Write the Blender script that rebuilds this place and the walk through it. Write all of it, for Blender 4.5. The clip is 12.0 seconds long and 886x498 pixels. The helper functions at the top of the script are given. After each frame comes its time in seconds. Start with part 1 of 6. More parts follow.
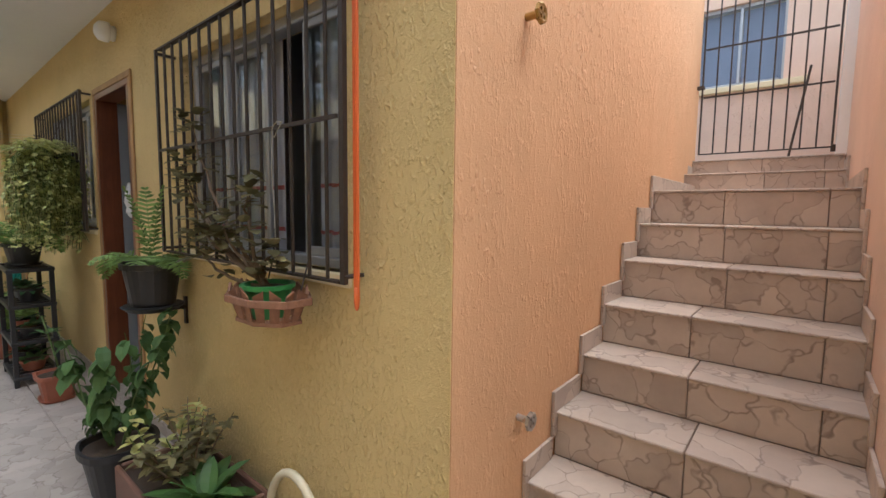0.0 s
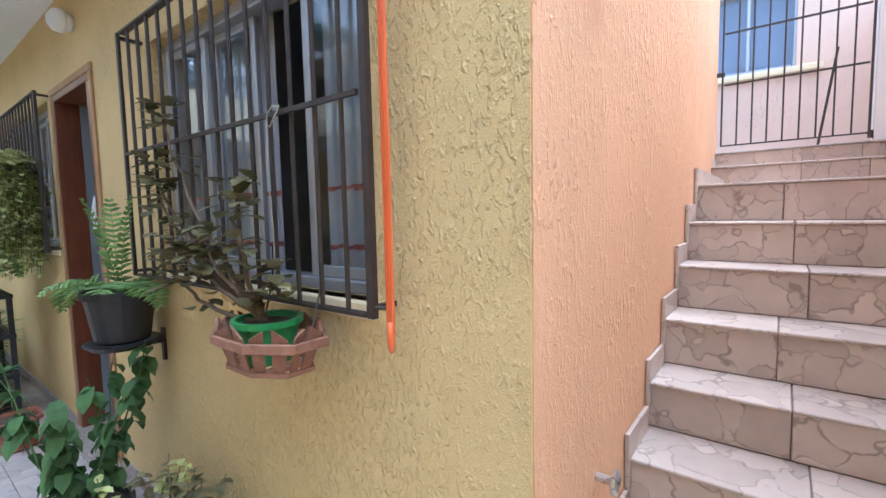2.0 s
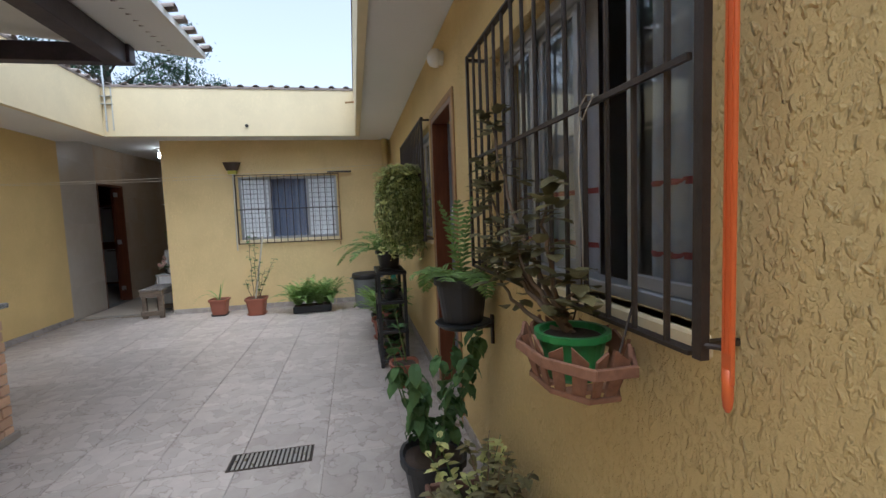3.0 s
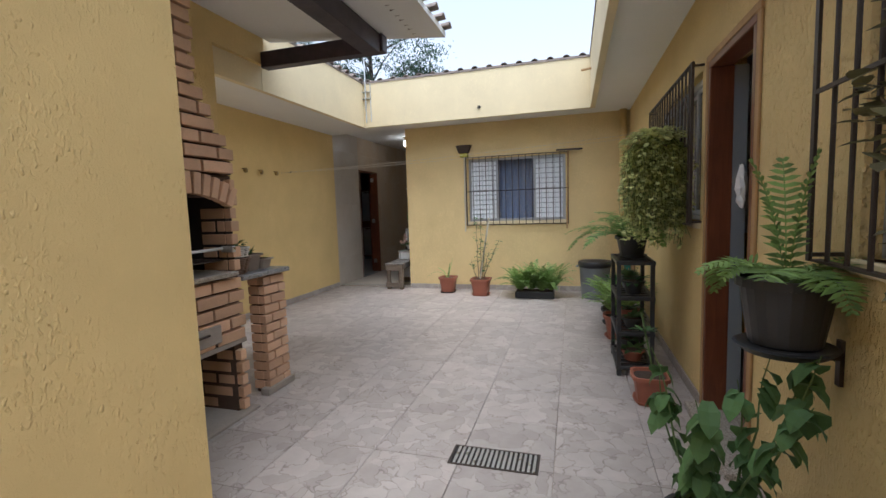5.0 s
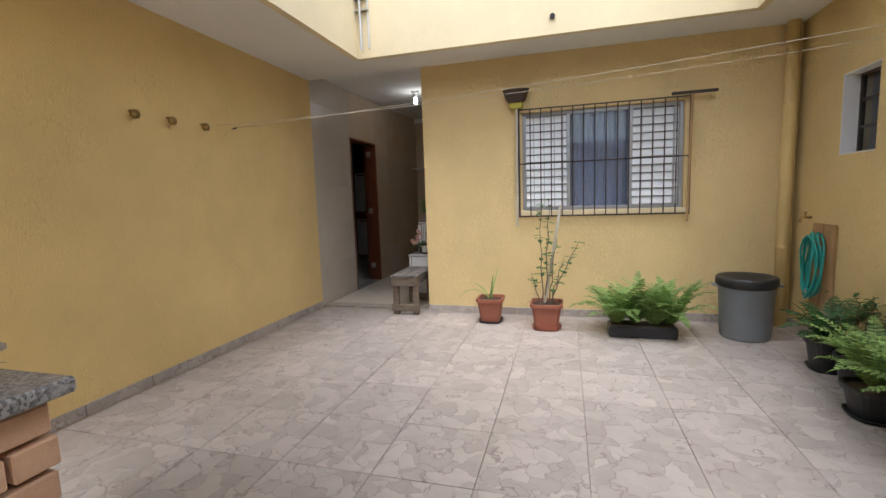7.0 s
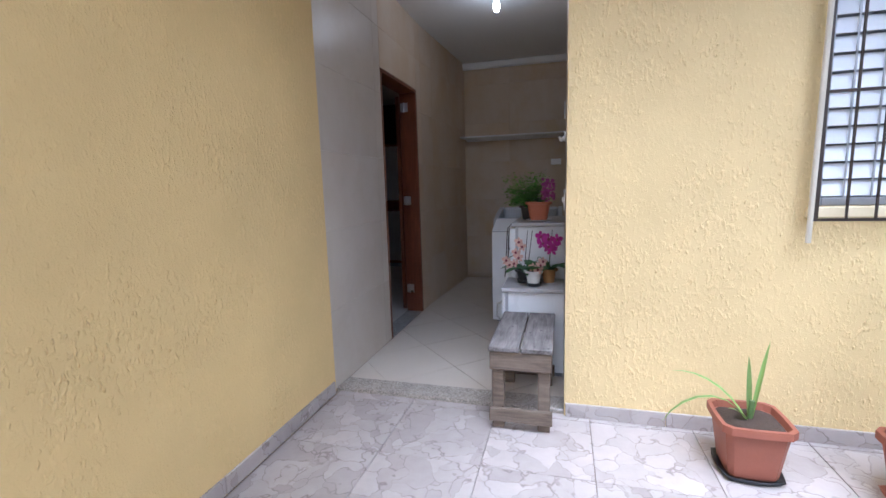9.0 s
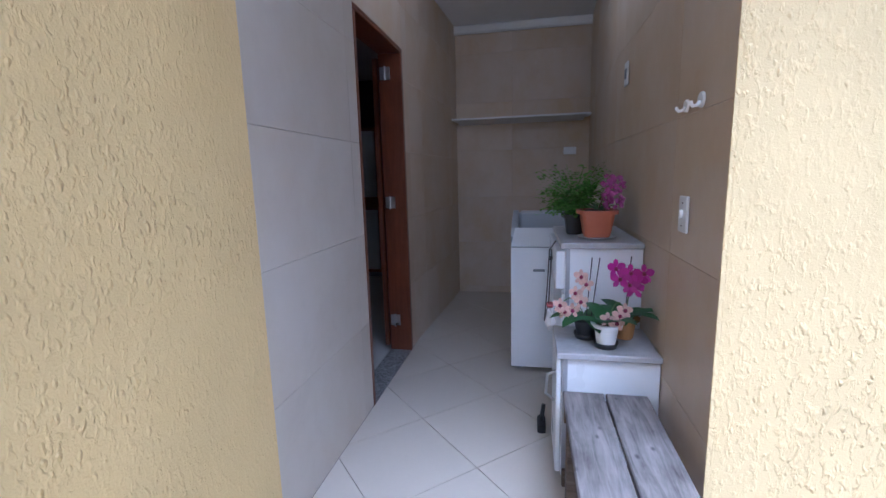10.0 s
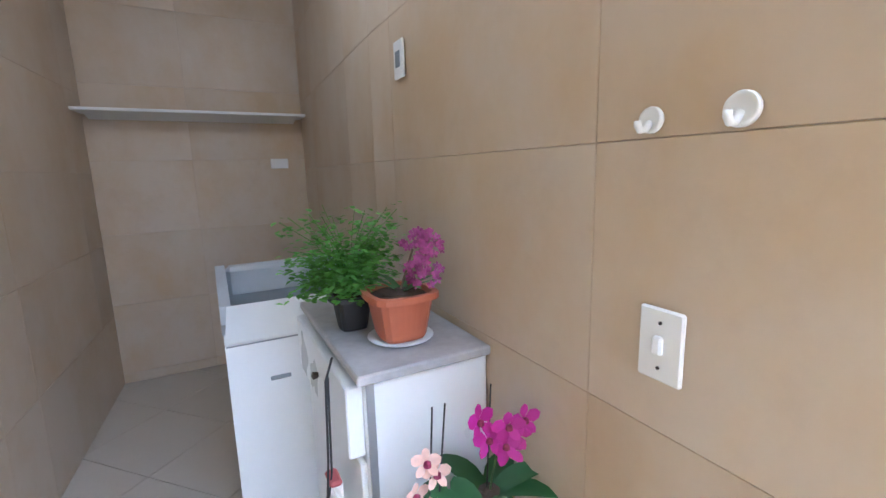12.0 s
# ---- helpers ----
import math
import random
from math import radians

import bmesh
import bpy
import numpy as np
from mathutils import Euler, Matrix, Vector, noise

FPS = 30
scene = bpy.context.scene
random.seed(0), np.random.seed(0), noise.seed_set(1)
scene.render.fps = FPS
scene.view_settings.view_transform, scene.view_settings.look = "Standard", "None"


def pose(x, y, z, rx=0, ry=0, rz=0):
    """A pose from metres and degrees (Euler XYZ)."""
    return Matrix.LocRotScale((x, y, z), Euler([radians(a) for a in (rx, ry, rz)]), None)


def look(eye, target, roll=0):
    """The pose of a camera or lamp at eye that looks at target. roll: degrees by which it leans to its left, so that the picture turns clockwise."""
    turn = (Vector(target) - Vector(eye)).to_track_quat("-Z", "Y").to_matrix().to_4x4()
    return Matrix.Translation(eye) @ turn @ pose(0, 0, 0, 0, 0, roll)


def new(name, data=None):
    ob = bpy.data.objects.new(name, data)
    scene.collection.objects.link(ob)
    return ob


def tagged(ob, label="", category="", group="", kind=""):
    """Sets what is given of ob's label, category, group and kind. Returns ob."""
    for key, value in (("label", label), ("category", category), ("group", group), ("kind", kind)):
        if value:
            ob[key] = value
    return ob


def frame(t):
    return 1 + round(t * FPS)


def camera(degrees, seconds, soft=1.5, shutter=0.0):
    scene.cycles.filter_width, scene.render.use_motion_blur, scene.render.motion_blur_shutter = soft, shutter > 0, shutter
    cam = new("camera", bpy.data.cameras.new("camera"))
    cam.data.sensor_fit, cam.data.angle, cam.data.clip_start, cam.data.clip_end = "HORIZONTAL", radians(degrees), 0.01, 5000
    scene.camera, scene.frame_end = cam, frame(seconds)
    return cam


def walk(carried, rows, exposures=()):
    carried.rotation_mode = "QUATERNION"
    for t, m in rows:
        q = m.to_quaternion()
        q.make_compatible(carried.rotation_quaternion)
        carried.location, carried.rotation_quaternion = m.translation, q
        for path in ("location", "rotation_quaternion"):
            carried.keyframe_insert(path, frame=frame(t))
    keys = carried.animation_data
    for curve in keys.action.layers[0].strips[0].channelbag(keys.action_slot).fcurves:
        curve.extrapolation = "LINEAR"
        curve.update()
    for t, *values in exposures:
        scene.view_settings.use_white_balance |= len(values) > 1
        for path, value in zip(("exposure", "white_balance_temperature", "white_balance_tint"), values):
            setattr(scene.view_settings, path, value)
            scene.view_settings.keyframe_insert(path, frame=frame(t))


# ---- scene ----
cam = camera(90.1, 12.0)
PATH = [
    (0, (-0.058, -0.017, 1.344), (1.485, 1.243, 1.164), 0.7),
    (0.5, (-0.052, 0.004, 1.345), (1.686, 0.981, 1.187), 0.7),
    (1, (-0.044, 0.08, 1.349), (1.752, 0.945, 1.195), 0.2),
    (1.5, (0.036, 0.202, 1.347), (1.838, 1.054, 1.187), -0.3),
    (2, (0.098, 0.322, 1.345), (1.678, 1.538, 1.185), -1.2),
    (2.5, (0.13, 0.44, 1.348), (1.162, 2.146, 1.186), -2.0),
    (3, (0.218, 0.418, 1.372), (0.605, 2.374, 1.213), -2.2),
    (3.5, (0.336, 0.355, 1.388), (0.178, 2.342, 1.224), -2.4),
    (3.7, (0.366, 0.345, 1.391), (0.014, 2.306, 1.221), -2.7),
    (5.3, (-0.043, 1.171, 1.303), (-0.612, 3.079, 1.115), -1.9),
    (5.5, (-0.134, 1.409, 1.303), (-0.702, 3.317, 1.109), -1.9),
    (6, (-0.391, 1.955, 1.281), (-0.953, 3.863, 1.079), -1.9),
    (6.5, (-0.713, 2.566, 1.248), (-1.254, 4.481, 1.041), -2.0),
    (6.7, (-0.852, 2.8, 1.237), (-1.393, 4.714, 1.024), -1.9),
    (8.3, (-2.061, 4.684, 1.223), (-2.586, 6.594, 0.952), -2.3),
    (8.5, (-2.206, 4.92, 1.222), (-2.738, 6.829, 0.951), -1.9),
    (9, (-2.549, 5.461, 1.209), (-3.072, 7.371, 0.929), -1.6),
    (9.5, (-2.807, 5.996, 1.222), (-3.317, 7.906, 0.917), -1.9),
    (10, (-3.023, 6.482, 1.259), (-3.407, 8.417, 0.932), -1.5),
    (10.5, (-3.132, 6.915, 1.287), (-3.188, 8.884, 0.939), -1.3),
    (11, (-3.256, 7.259, 1.337), (-2.96, 9.204, 0.979), -1.4),
    (11.5, (-3.233, 7.481, 1.38), (-2.63, 9.353, 1.021), -1.5),
    (12, (-3.132, 7.592, 1.39), (-2.218, 9.336, 1.04), -1.5),
]
EXPOSURES = [
    (0, 1.48, 5800, 7), (0.5, 2.05, 5050, 7), (1.5, 2.20, 4950, 7), (2.0, 2.20, 4750, 7), (2.5, 1.40, 5200, 8), (3.0, 1.10, 5450, 7), (3.5, 1.00, 5400, 6),
    (5.5, 1.30, 5850, 9), (6.5, 1.37, 6050, 10), (8.5, 2.05, 5300, 11), (9.5, 2.35, 4650, 16), (10.0, 2.52, 4450, 16), (10.5, 2.63, 4600, 14), (11.0, 2.85, 4700, 11), (11.5, 3.35, 4650, 9), (12, 3.80, 4700, 9),
]
walk(cam, [(t, look(eye, target, roll)) for t, eye, target, roll in PATH], EXPOSURES)

# ---------------------------------------------------------------- light
world = bpy.data.worlds.new("overcast_sky")
scene.world = world
world.use_nodes = True
wn = world.node_tree
sky = wn.nodes.new("ShaderNodeTexSky")
sky.sky_type, sky.sun_disc = "NISHITA", False
sky.sun_elevation, sky.sun_rotation = radians(71), radians(162)
sky.air_density, sky.dust_density, sky.ozone_density = 1.0, 4.0, 1.0
pale = wn.nodes.new("ShaderNodeHueSaturation")
pale.inputs["Saturation"].default_value = 0.32
wn.links.new(sky.outputs[0], pale.inputs["Color"])
wn.links.new(pale.outputs[0], wn.nodes["Background"].inputs["Color"])
wn.nodes["Background"].inputs["Strength"].default_value = 0.15
sun = new("sun", bpy.data.lights.new("sun", "SUN"))
sun.data.energy, sun.data.angle, sun.data.color = 0.5, radians(60), (1.0, 0.96, 0.9)
sun.matrix_world = look((0, 0, 20), (-1.0, 3.1, 10.0))


# ---------------------------------------------------------------- geometry
class Geo:
    """Vertices and faces of one mesh, collected piece by piece."""

    def __init__(self):
        self.v, self.f = [], []

    def add(self, verts, faces):
        n = len(self.v)
        self.v += [tuple(p) for p in verts]
        self.f += [tuple(n + i for i in face) for face in faces]
        return self

    def box(self, x0, y0, z0, x1, y1, z1, c=0.0):
        """A box; c chamfers its edges."""
        if c <= 0:
            v = [(x, y, z) for z in (z0, z1) for y in (y0, y1) for x in (x0, x1)]
            return self.add(v, [(0, 2, 3, 1), (4, 5, 7, 6), (0, 1, 5, 4), (2, 6, 7, 3), (0, 4, 6, 2), (1, 3, 7, 5)])
        c = min(c, (x1 - x0) * 0.45, (y1 - y0) * 0.45, (z1 - z0) * 0.45)
        bm = bmesh.new()
        for sx in (0, 1):
            for sy in (0, 1):
                for sz in (0, 1):
                    x, y, z = (x1 if sx else x0), (y1 if sy else y0), (z1 if sz else z0)
                    dx, dy, dz = (-c if sx else c), (-c if sy else c), (-c if sz else c)
                    for p in ((x + dx, y + dy, z), (x + dx, y, z + dz), (x, y + dy, z + dz)):
                        bm.verts.new(p)
        hull = bmesh.ops.convex_hull(bm, input=bm.verts)
        bmesh.ops.dissolve_limit(bm, angle_limit=0.01, verts=bm.verts, edges=bm.edges)
        bm.verts.index_update()
        self.add([v.co[:] for v in bm.verts], [[v.index for v in f.verts] for f in bm.faces])
        bm.free()
        return self

    def prism(self, poly, z0, z1):
        n = len(poly)
        v = [(x, y, z0) for x, y in poly] + [(x, y, z1) for x, y in poly]
        return self.add(v, [tuple(range(n))[::-1], tuple(range(n, 2 * n))] + [(i, (i + 1) % n, n + (i + 1) % n, n + i) for i in range(n)])

    def tube(self, pts, r, n=8):
        pts = [Vector(p) for p in pts]
        rs = list(r) if isinstance(r, (list, tuple)) else [r] * len(pts)
        verts, side = [], None
        for i, p in enumerate(pts):
            d = (pts[min(i + 1, len(pts) - 1)] - pts[max(i - 1, 0)]).normalized()
            if side is None:
                side = d.orthogonal().normalized()
            side = (side - d * side.dot(d)).normalized()
            up = d.cross(side)
            verts += [p + (side * math.cos(a) + up * math.sin(a)) * rs[i] for a in (2 * math.pi * k / n for k in range(n))]
        faces = [(i * n + k, i * n + (k + 1) % n, (i + 1) * n + (k + 1) % n, (i + 1) * n + k) for i in range(len(pts) - 1) for k in range(n)]
        return self.add(verts, faces + [tuple(range(n))[::-1], tuple(range((len(pts) - 1) * n, len(pts) * n))])

    def lathe(self, prof, n=24, at=(0, 0, 0), sx=1.0, sy=1.0, square=0.0):
        """Turns (radius, height) pairs; square pulls the round towards a rounded square."""
        verts = []
        for r, z in prof:
            for k in range(n):
                a = 2 * math.pi * k / n
                c, s = math.cos(a), math.sin(a)
                q = 1.0 if not square else (1 - square) + square / max(abs(c), abs(s)) * 0.97
                verts.append((at[0] + r * c * q * sx, at[1] + r * s * q * sy, at[2] + z))
        m = len(prof)
        faces = [(i * n + k, i * n + (k + 1) % n, (i + 1) * n + (k + 1) % n, (i + 1) * n + k) for i in range(m - 1) for k in range(n)]
        return self.add(verts, faces + [tuple(range(n))[::-1], tuple(range((m - 1) * n, m * n))])

    def leaf(self, base, ahead, length, width, droop=0.3, segs=3, fold=0.15, tip=1.0):
        """A leaf blade that starts at base, runs ahead and bends down."""
        p, d = Vector(base), Vector(ahead).normalized()
        side = d.cross(Vector((0, 0, 1)))
        side = side.normalized() if side.length > 1e-3 else Vector((1, 0, 0))
        verts, faces = [], []
        for i in range(segs + 1):
            u = i / segs
            w = width * 0.5 * (math.sin(math.pi * min(1, 0.12 + u * 0.88)) ** 0.7 if i < segs else 0.02) * (1 if u < 0.5 else tip)
            up = side.cross(d)
            verts += [p - side * w + up * w * fold, p, p + side * w + up * w * fold]
            d = (d - Vector((0, 0, droop / segs))).normalized()
            p = p + d * (length / segs)
            if i:
                a, b = (i - 1) * 3, i * 3
                faces += [(a, a + 1, b + 1, b), (a + 1, a + 2, b + 2, b + 1)]
        return self.add(verts, faces)

    def frond(self, base, ahead, length, droop, leaflets=16, width=0.09, r=0.0018):
        """A fern frond: a bent stalk with paired leaflets."""
        p, d = Vector(base), Vector(ahead).normalized()
        n = leaflets
        pts = []
        for i in range(n + 1):
            pts.append((p.copy(), d.copy()))
            d = (d - Vector((0, 0, droop / n * (0.4 + 1.2 * i / n)))).normalized()
            p = p + d * (length / n)
        self.tube([q for q, _ in pts[:: max(1, n // 6)]] + [pts[-1][0]], r, 4)
        for i in range(2, n + 1):
            q, d = pts[i]
            side = d.cross(Vector((0, 0, 1)))
            side = side.normalized() if side.length > 1e-3 else Vector((1, 0, 0))
            w = width * math.sin(math.pi * (0.12 + 0.86 * i / (n + 1))) ** 0.8
            for s in (-1, 1):
                a = (side * s + d * 0.35 + Vector((0, 0, random.uniform(-0.25, 0.1)))).normalized()
                t = d * (length / n * 0.42)
                self.add([q - t * 0.6, q + a * w * 0.55 - t + Vector((0, 0, w * 0.06)), q + a * w, q + a * w * 0.5 + t, q + t * 0.6], [(0, 1, 2, 3, 4)])
        return self

    def moved(self, m):
        self.v = [tuple(m @ Vector(p)) for p in self.v]
        return self

    def mesh(self, name, smooth=False):
        me = bpy.data.meshes.new(name)
        me.from_pydata(self.v, [], self.f)
        if smooth:
            me.polygons.foreach_set("use_smooth", [True] * len(me.polygons))
        me.update()
        return me


def put(name, geo, material, parent=None, label="", smooth=False):
    me = geo.mesh(name, smooth) if isinstance(geo, Geo) else geo
    if material and not me.materials:
        me.materials.append(material)
    ob = new(name, me)
    if parent:
        ob.parent = parent
    return tagged(ob, label)


def part(name, geo, material, parent, label="", smooth=False):
    return put(name, geo, material, parent, label, smooth)


def thing(name, x, y, z, label, category, rz=0.0, group=""):
    ob = new(name)
    ob.empty_display_size = 0.1
    ob.matrix_world = pose(x, y, z, 0, 0, rz)
    return tagged(ob, label, category, group)


def structure(name, geo, material, label, category="", smooth=False):
    return tagged(put(name, geo, material, None, label, smooth), "", category, "", "structure")


def wall_geo(axis, at, thick, u0, u1, z0, z1, holes=()):
    """A wall along one axis with openings right through it. at: the face seen; thick: towards the other face (signed)."""
    us = sorted({u0, u1, *[u for h in holes for u in h[:2]]})
    zs = sorted({z0, z1, *[z for h in holes for z in h[2:]]})
    solid = lambda i, k: 0 <= i < len(us) - 1 and 0 <= k < len(zs) - 1 and not any(
        h[0] <= (us[i] + us[i + 1]) / 2 <= h[1] and h[2] <= (zs[k] + zs[k + 1]) / 2 <= h[3] for h in holes)
    P = (lambda u, w, z: (at + w, u, z)) if axis == "y" else (lambda u, w, z: (u, at + w, z))
    g = Geo()
    for i in range(len(us) - 1):
        for k in range(len(zs) - 1):
            if not solid(i, k):
                continue
            a, b, c, d = us[i], us[i + 1], zs[k], zs[k + 1]
            for w in (0, thick):
                g.add([P(a, w, c), P(b, w, c), P(b, w, d), P(a, w, d)], [(0, 1, 2, 3)])
            for di, dk, q in ((-1, 0, (a, c, a, d)), (1, 0, (b, c, b, d)), (0, -1, (a, c, b, c)), (0, 1, (a, d, b, d))):
                if not solid(i + di, k + dk):
                    g.add([P(q[0], 0, q[1]), P(q[2], 0, q[3]), P(q[2], thick, q[3]), P(q[0], thick, q[1])], [(0, 1, 2, 3)])
    return g


# ---------------------------------------------------------------- materials
def base_mat(name):
    m = bpy.data.materials.new(name)
    m.use_nodes = True
    nt = m.node_tree
    return m, nt, nt.nodes["Principled BSDF"]


def node(nt, kind, **values):
    n = nt.nodes.new("ShaderNode" + kind)
    for key, value in values.items():
        if key in n.inputs:
            n.inputs[key].default_value = value
    return n


def math_node(nt, op, a, b):
    n = nt.nodes.new("ShaderNodeMath")
    n.operation = op
    for i, x in enumerate((a, b)):
        if isinstance(x, (int, float)):
            n.inputs[i].default_value = x
        else:
            nt.links.new(x, n.inputs[i])
    return n.outputs[0]


def coords(nt, stretch=(1, 1, 1), shuffle=False):
    tc = nt.nodes.new("ShaderNodeTexCoord")
    mp = node(nt, "Mapping")
    mp.inputs["Scale"].default_value = stretch
    nt.links.new(tc.outputs["Object"], mp.inputs["Vector"])
    if shuffle:
        info = nt.nodes.new("ShaderNodeObjectInfo")
        sc = nt.nodes.new("ShaderNodeVectorMath")
        sc.operation = "SCALE"
        sc.inputs[0].default_value = (37.0, 23.0, 51.0)
        nt.links.new(info.outputs["Random"], sc.inputs["Scale"])
        nt.links.new(sc.outputs[0], mp.inputs["Location"])
    return mp.outputs[0]


def noise_tex(nt, vec, scale, detail=3.0, rough=0.6, distortion=0.0):
    n = node(nt, "TexNoise", Scale=scale, Detail=detail, Roughness=rough, Distortion=distortion)
    nt.links.new(vec, n.inputs["Vector"])
    return n.outputs["Fac"]


def ramp(nt, fac, stops):
    r = nt.nodes.new("ShaderNodeValToRGB")
    el = r.color_ramp.elements
    while len(el) < len(stops):
        el.new(0.5)
    for e, (p, c) in zip(el, stops):
        e.position = p
        e.color = (c, c, c, 1) if isinstance(c, (int, float)) else (*c, 1)
    nt.links.new(fac, r.inputs[0])
    return r.outputs[0]


def tint(nt, color, fac):
    """color times a grey factor."""
    mix = nt.nodes.new("ShaderNodeVectorMath")
    mix.operation = "SCALE"
    if isinstance(color, tuple):
        mix.inputs[0].default_value = color
    else:
        nt.links.new(color, mix.inputs[0])
    nt.links.new(fac, mix.inputs["Scale"])
    return mix.outputs[0]


def bumped(nt, bsdf, height, strength, distance=0.01):
    b = node(nt, "Bump", Strength=strength, Distance=distance)
    nt.links.new(height, b.inputs["Height"])
    nt.links.new(b.outputs[0], bsdf.inputs["Normal"])


def surf(name, col, rough=0.6, var=0.12, scale=4.0, fine=45.0, bump=0.15, metal=0.0, rand=0.0, island=0.0, shuffle=True, spec=0.5, stretch=(1, 1, 1), translucent=0.0):
    """A plain material that varies at two scales."""
    m, nt, b = base_mat(name)
    vec = coords(nt, stretch, shuffle)
    n1, n2 = noise_tex(nt, vec, scale), noise_tex(nt, vec, fine, 4)
    f = math_node(nt, "ADD", math_node(nt, "MULTIPLY", n1, 2.4 * var), math_node(nt, "MULTIPLY", n2, 1.2 * var))
    f = math_node(nt, "ADD", f, 1 - 1.8 * var)
    if rand:
        info = nt.nodes.new("ShaderNodeObjectInfo")
        f = math_node(nt, "MULTIPLY", f, math_node(nt, "ADD", math_node(nt, "MULTIPLY", info.outputs["Random"], 2 * rand), 1 - rand))
    if island:
        geo = nt.nodes.new("ShaderNodeNewGeometry")
        f = math_node(nt, "MULTIPLY", f, math_node(nt, "ADD", math_node(nt, "MULTIPLY", geo.outputs["Random Per Island"], 2 * island), 1 - island))
    color = tint(nt, tuple(col), f)
    nt.links.new(color, b.inputs["Base Color"])
    b.inputs["Metallic"].default_value = metal
    b.inputs["Specular IOR Level"].default_value = spec
    r = math_node(nt, "ADD", math_node(nt, "MULTIPLY", n1, 0.2), rough - 0.1)
    nt.links.new(r, b.inputs["Roughness"])
    if bump:
        bumped(nt, b, n2, bump, 0.004)
    if translucent:
        tr = nt.nodes.new("ShaderNodeBsdfTranslucent")
        nt.links.new(color, tr.inputs["Color"])
        mix = node(nt, "MixShader", Fac=translucent)
        nt.links.new(b.outputs[0], mix.inputs[1])
        nt.links.new(tr.outputs[0], mix.inputs[2])
        nt.links.new(mix.outputs[0], nt.nodes["Material Output"].inputs["Surface"])
    return m


def plaster(name, col, dirt, depth=0.9, size=1.6, blur=0.45, cover=0.34):
    """Painted textured render with short raised ridges, stains and faded patches."""
    m, nt, b = base_mat(name)
    vec = coords(nt)
    tall = coords(nt, (1.0, 1.0, 0.5))
    stir = node(nt, "TexNoise", Scale=38.0, Detail=2.0)
    nt.links.new(vec, stir.inputs["Vector"])
    bent = nt.nodes.new("ShaderNodeVectorMath")
    bent.operation = "MULTIPLY_ADD"
    bent.inputs[1].default_value = (0.014, 0.014, 0.014)
    nt.links.new(stir.outputs["Color"], bent.inputs[0])
    nt.links.new(tall, bent.inputs[2])
    spat = node(nt, "TexVoronoi", Scale=46.0 * size, Randomness=0.8)
    nt.links.new(bent.outputs[0], spat.inputs["Vector"])
    pick = nt.nodes.new("ShaderNodeSeparateColor")
    nt.links.new(spat.outputs["Color"], pick.inputs[0])
    blob = math_node(nt, "MULTIPLY", ramp(nt, spat.outputs["Distance"], [(0.05, 1.0), (0.36, 0.0)]), ramp(nt, pick.outputs[0], [(0.30, 0.0), (0.80, 1.0)]))
    streak = ramp(nt, noise_tex(nt, bent.outputs[0], 48 * size, 2, 0.5, 0.2), [(0.50, 0.0), (0.80, 1.0)])
    ridges = math_node(nt, "MAXIMUM", blob, math_node(nt, "MULTIPLY", streak, 0.75))
    where = ramp(nt, noise_tex(nt, vec, 2.1, 3), [(cover, 0.25), (cover + 0.20, 1.0)])
    grains = noise_tex(nt, vec, 130 * size, 3)
    height = math_node(nt, "ADD", math_node(nt, "MULTIPLY", ridges, where), math_node(nt, "MULTIPLY", grains, 0.22))
    bumped(nt, b, height, min(1.0, depth), 0.0085 * depth / size ** 0.4)
    f = math_node(nt, "ADD", math_node(nt, "MULTIPLY", noise_tex(nt, vec, 1.3, 4), 0.35), 0.80)
    f = math_node(nt, "MULTIPLY", f, math_node(nt, "ADD", math_node(nt, "MULTIPLY", math_node(nt, "MULTIPLY", ridges, where), 0.13), 0.95))
    stain = ramp(nt, noise_tex(nt, coords(nt, (1.0, 1.0, 0.35)), 3.2, 5, 0.65), [(0.60, 0.0), (0.80, blur)])
    mix = node(nt, "Mix")
    mix.data_type = "RGBA"
    nt.links.new(stain, mix.inputs[0])
    mix.inputs[6].default_value = (*col, 1)
    mix.inputs[7].default_value = (*dirt, 1)
    nt.links.new(tint(nt, mix.outputs[2], f), b.inputs["Base Color"])
    b.inputs["Roughness"].default_value = 0.82
    b.inputs["Specular IOR Level"].default_value = 0.3
    return m


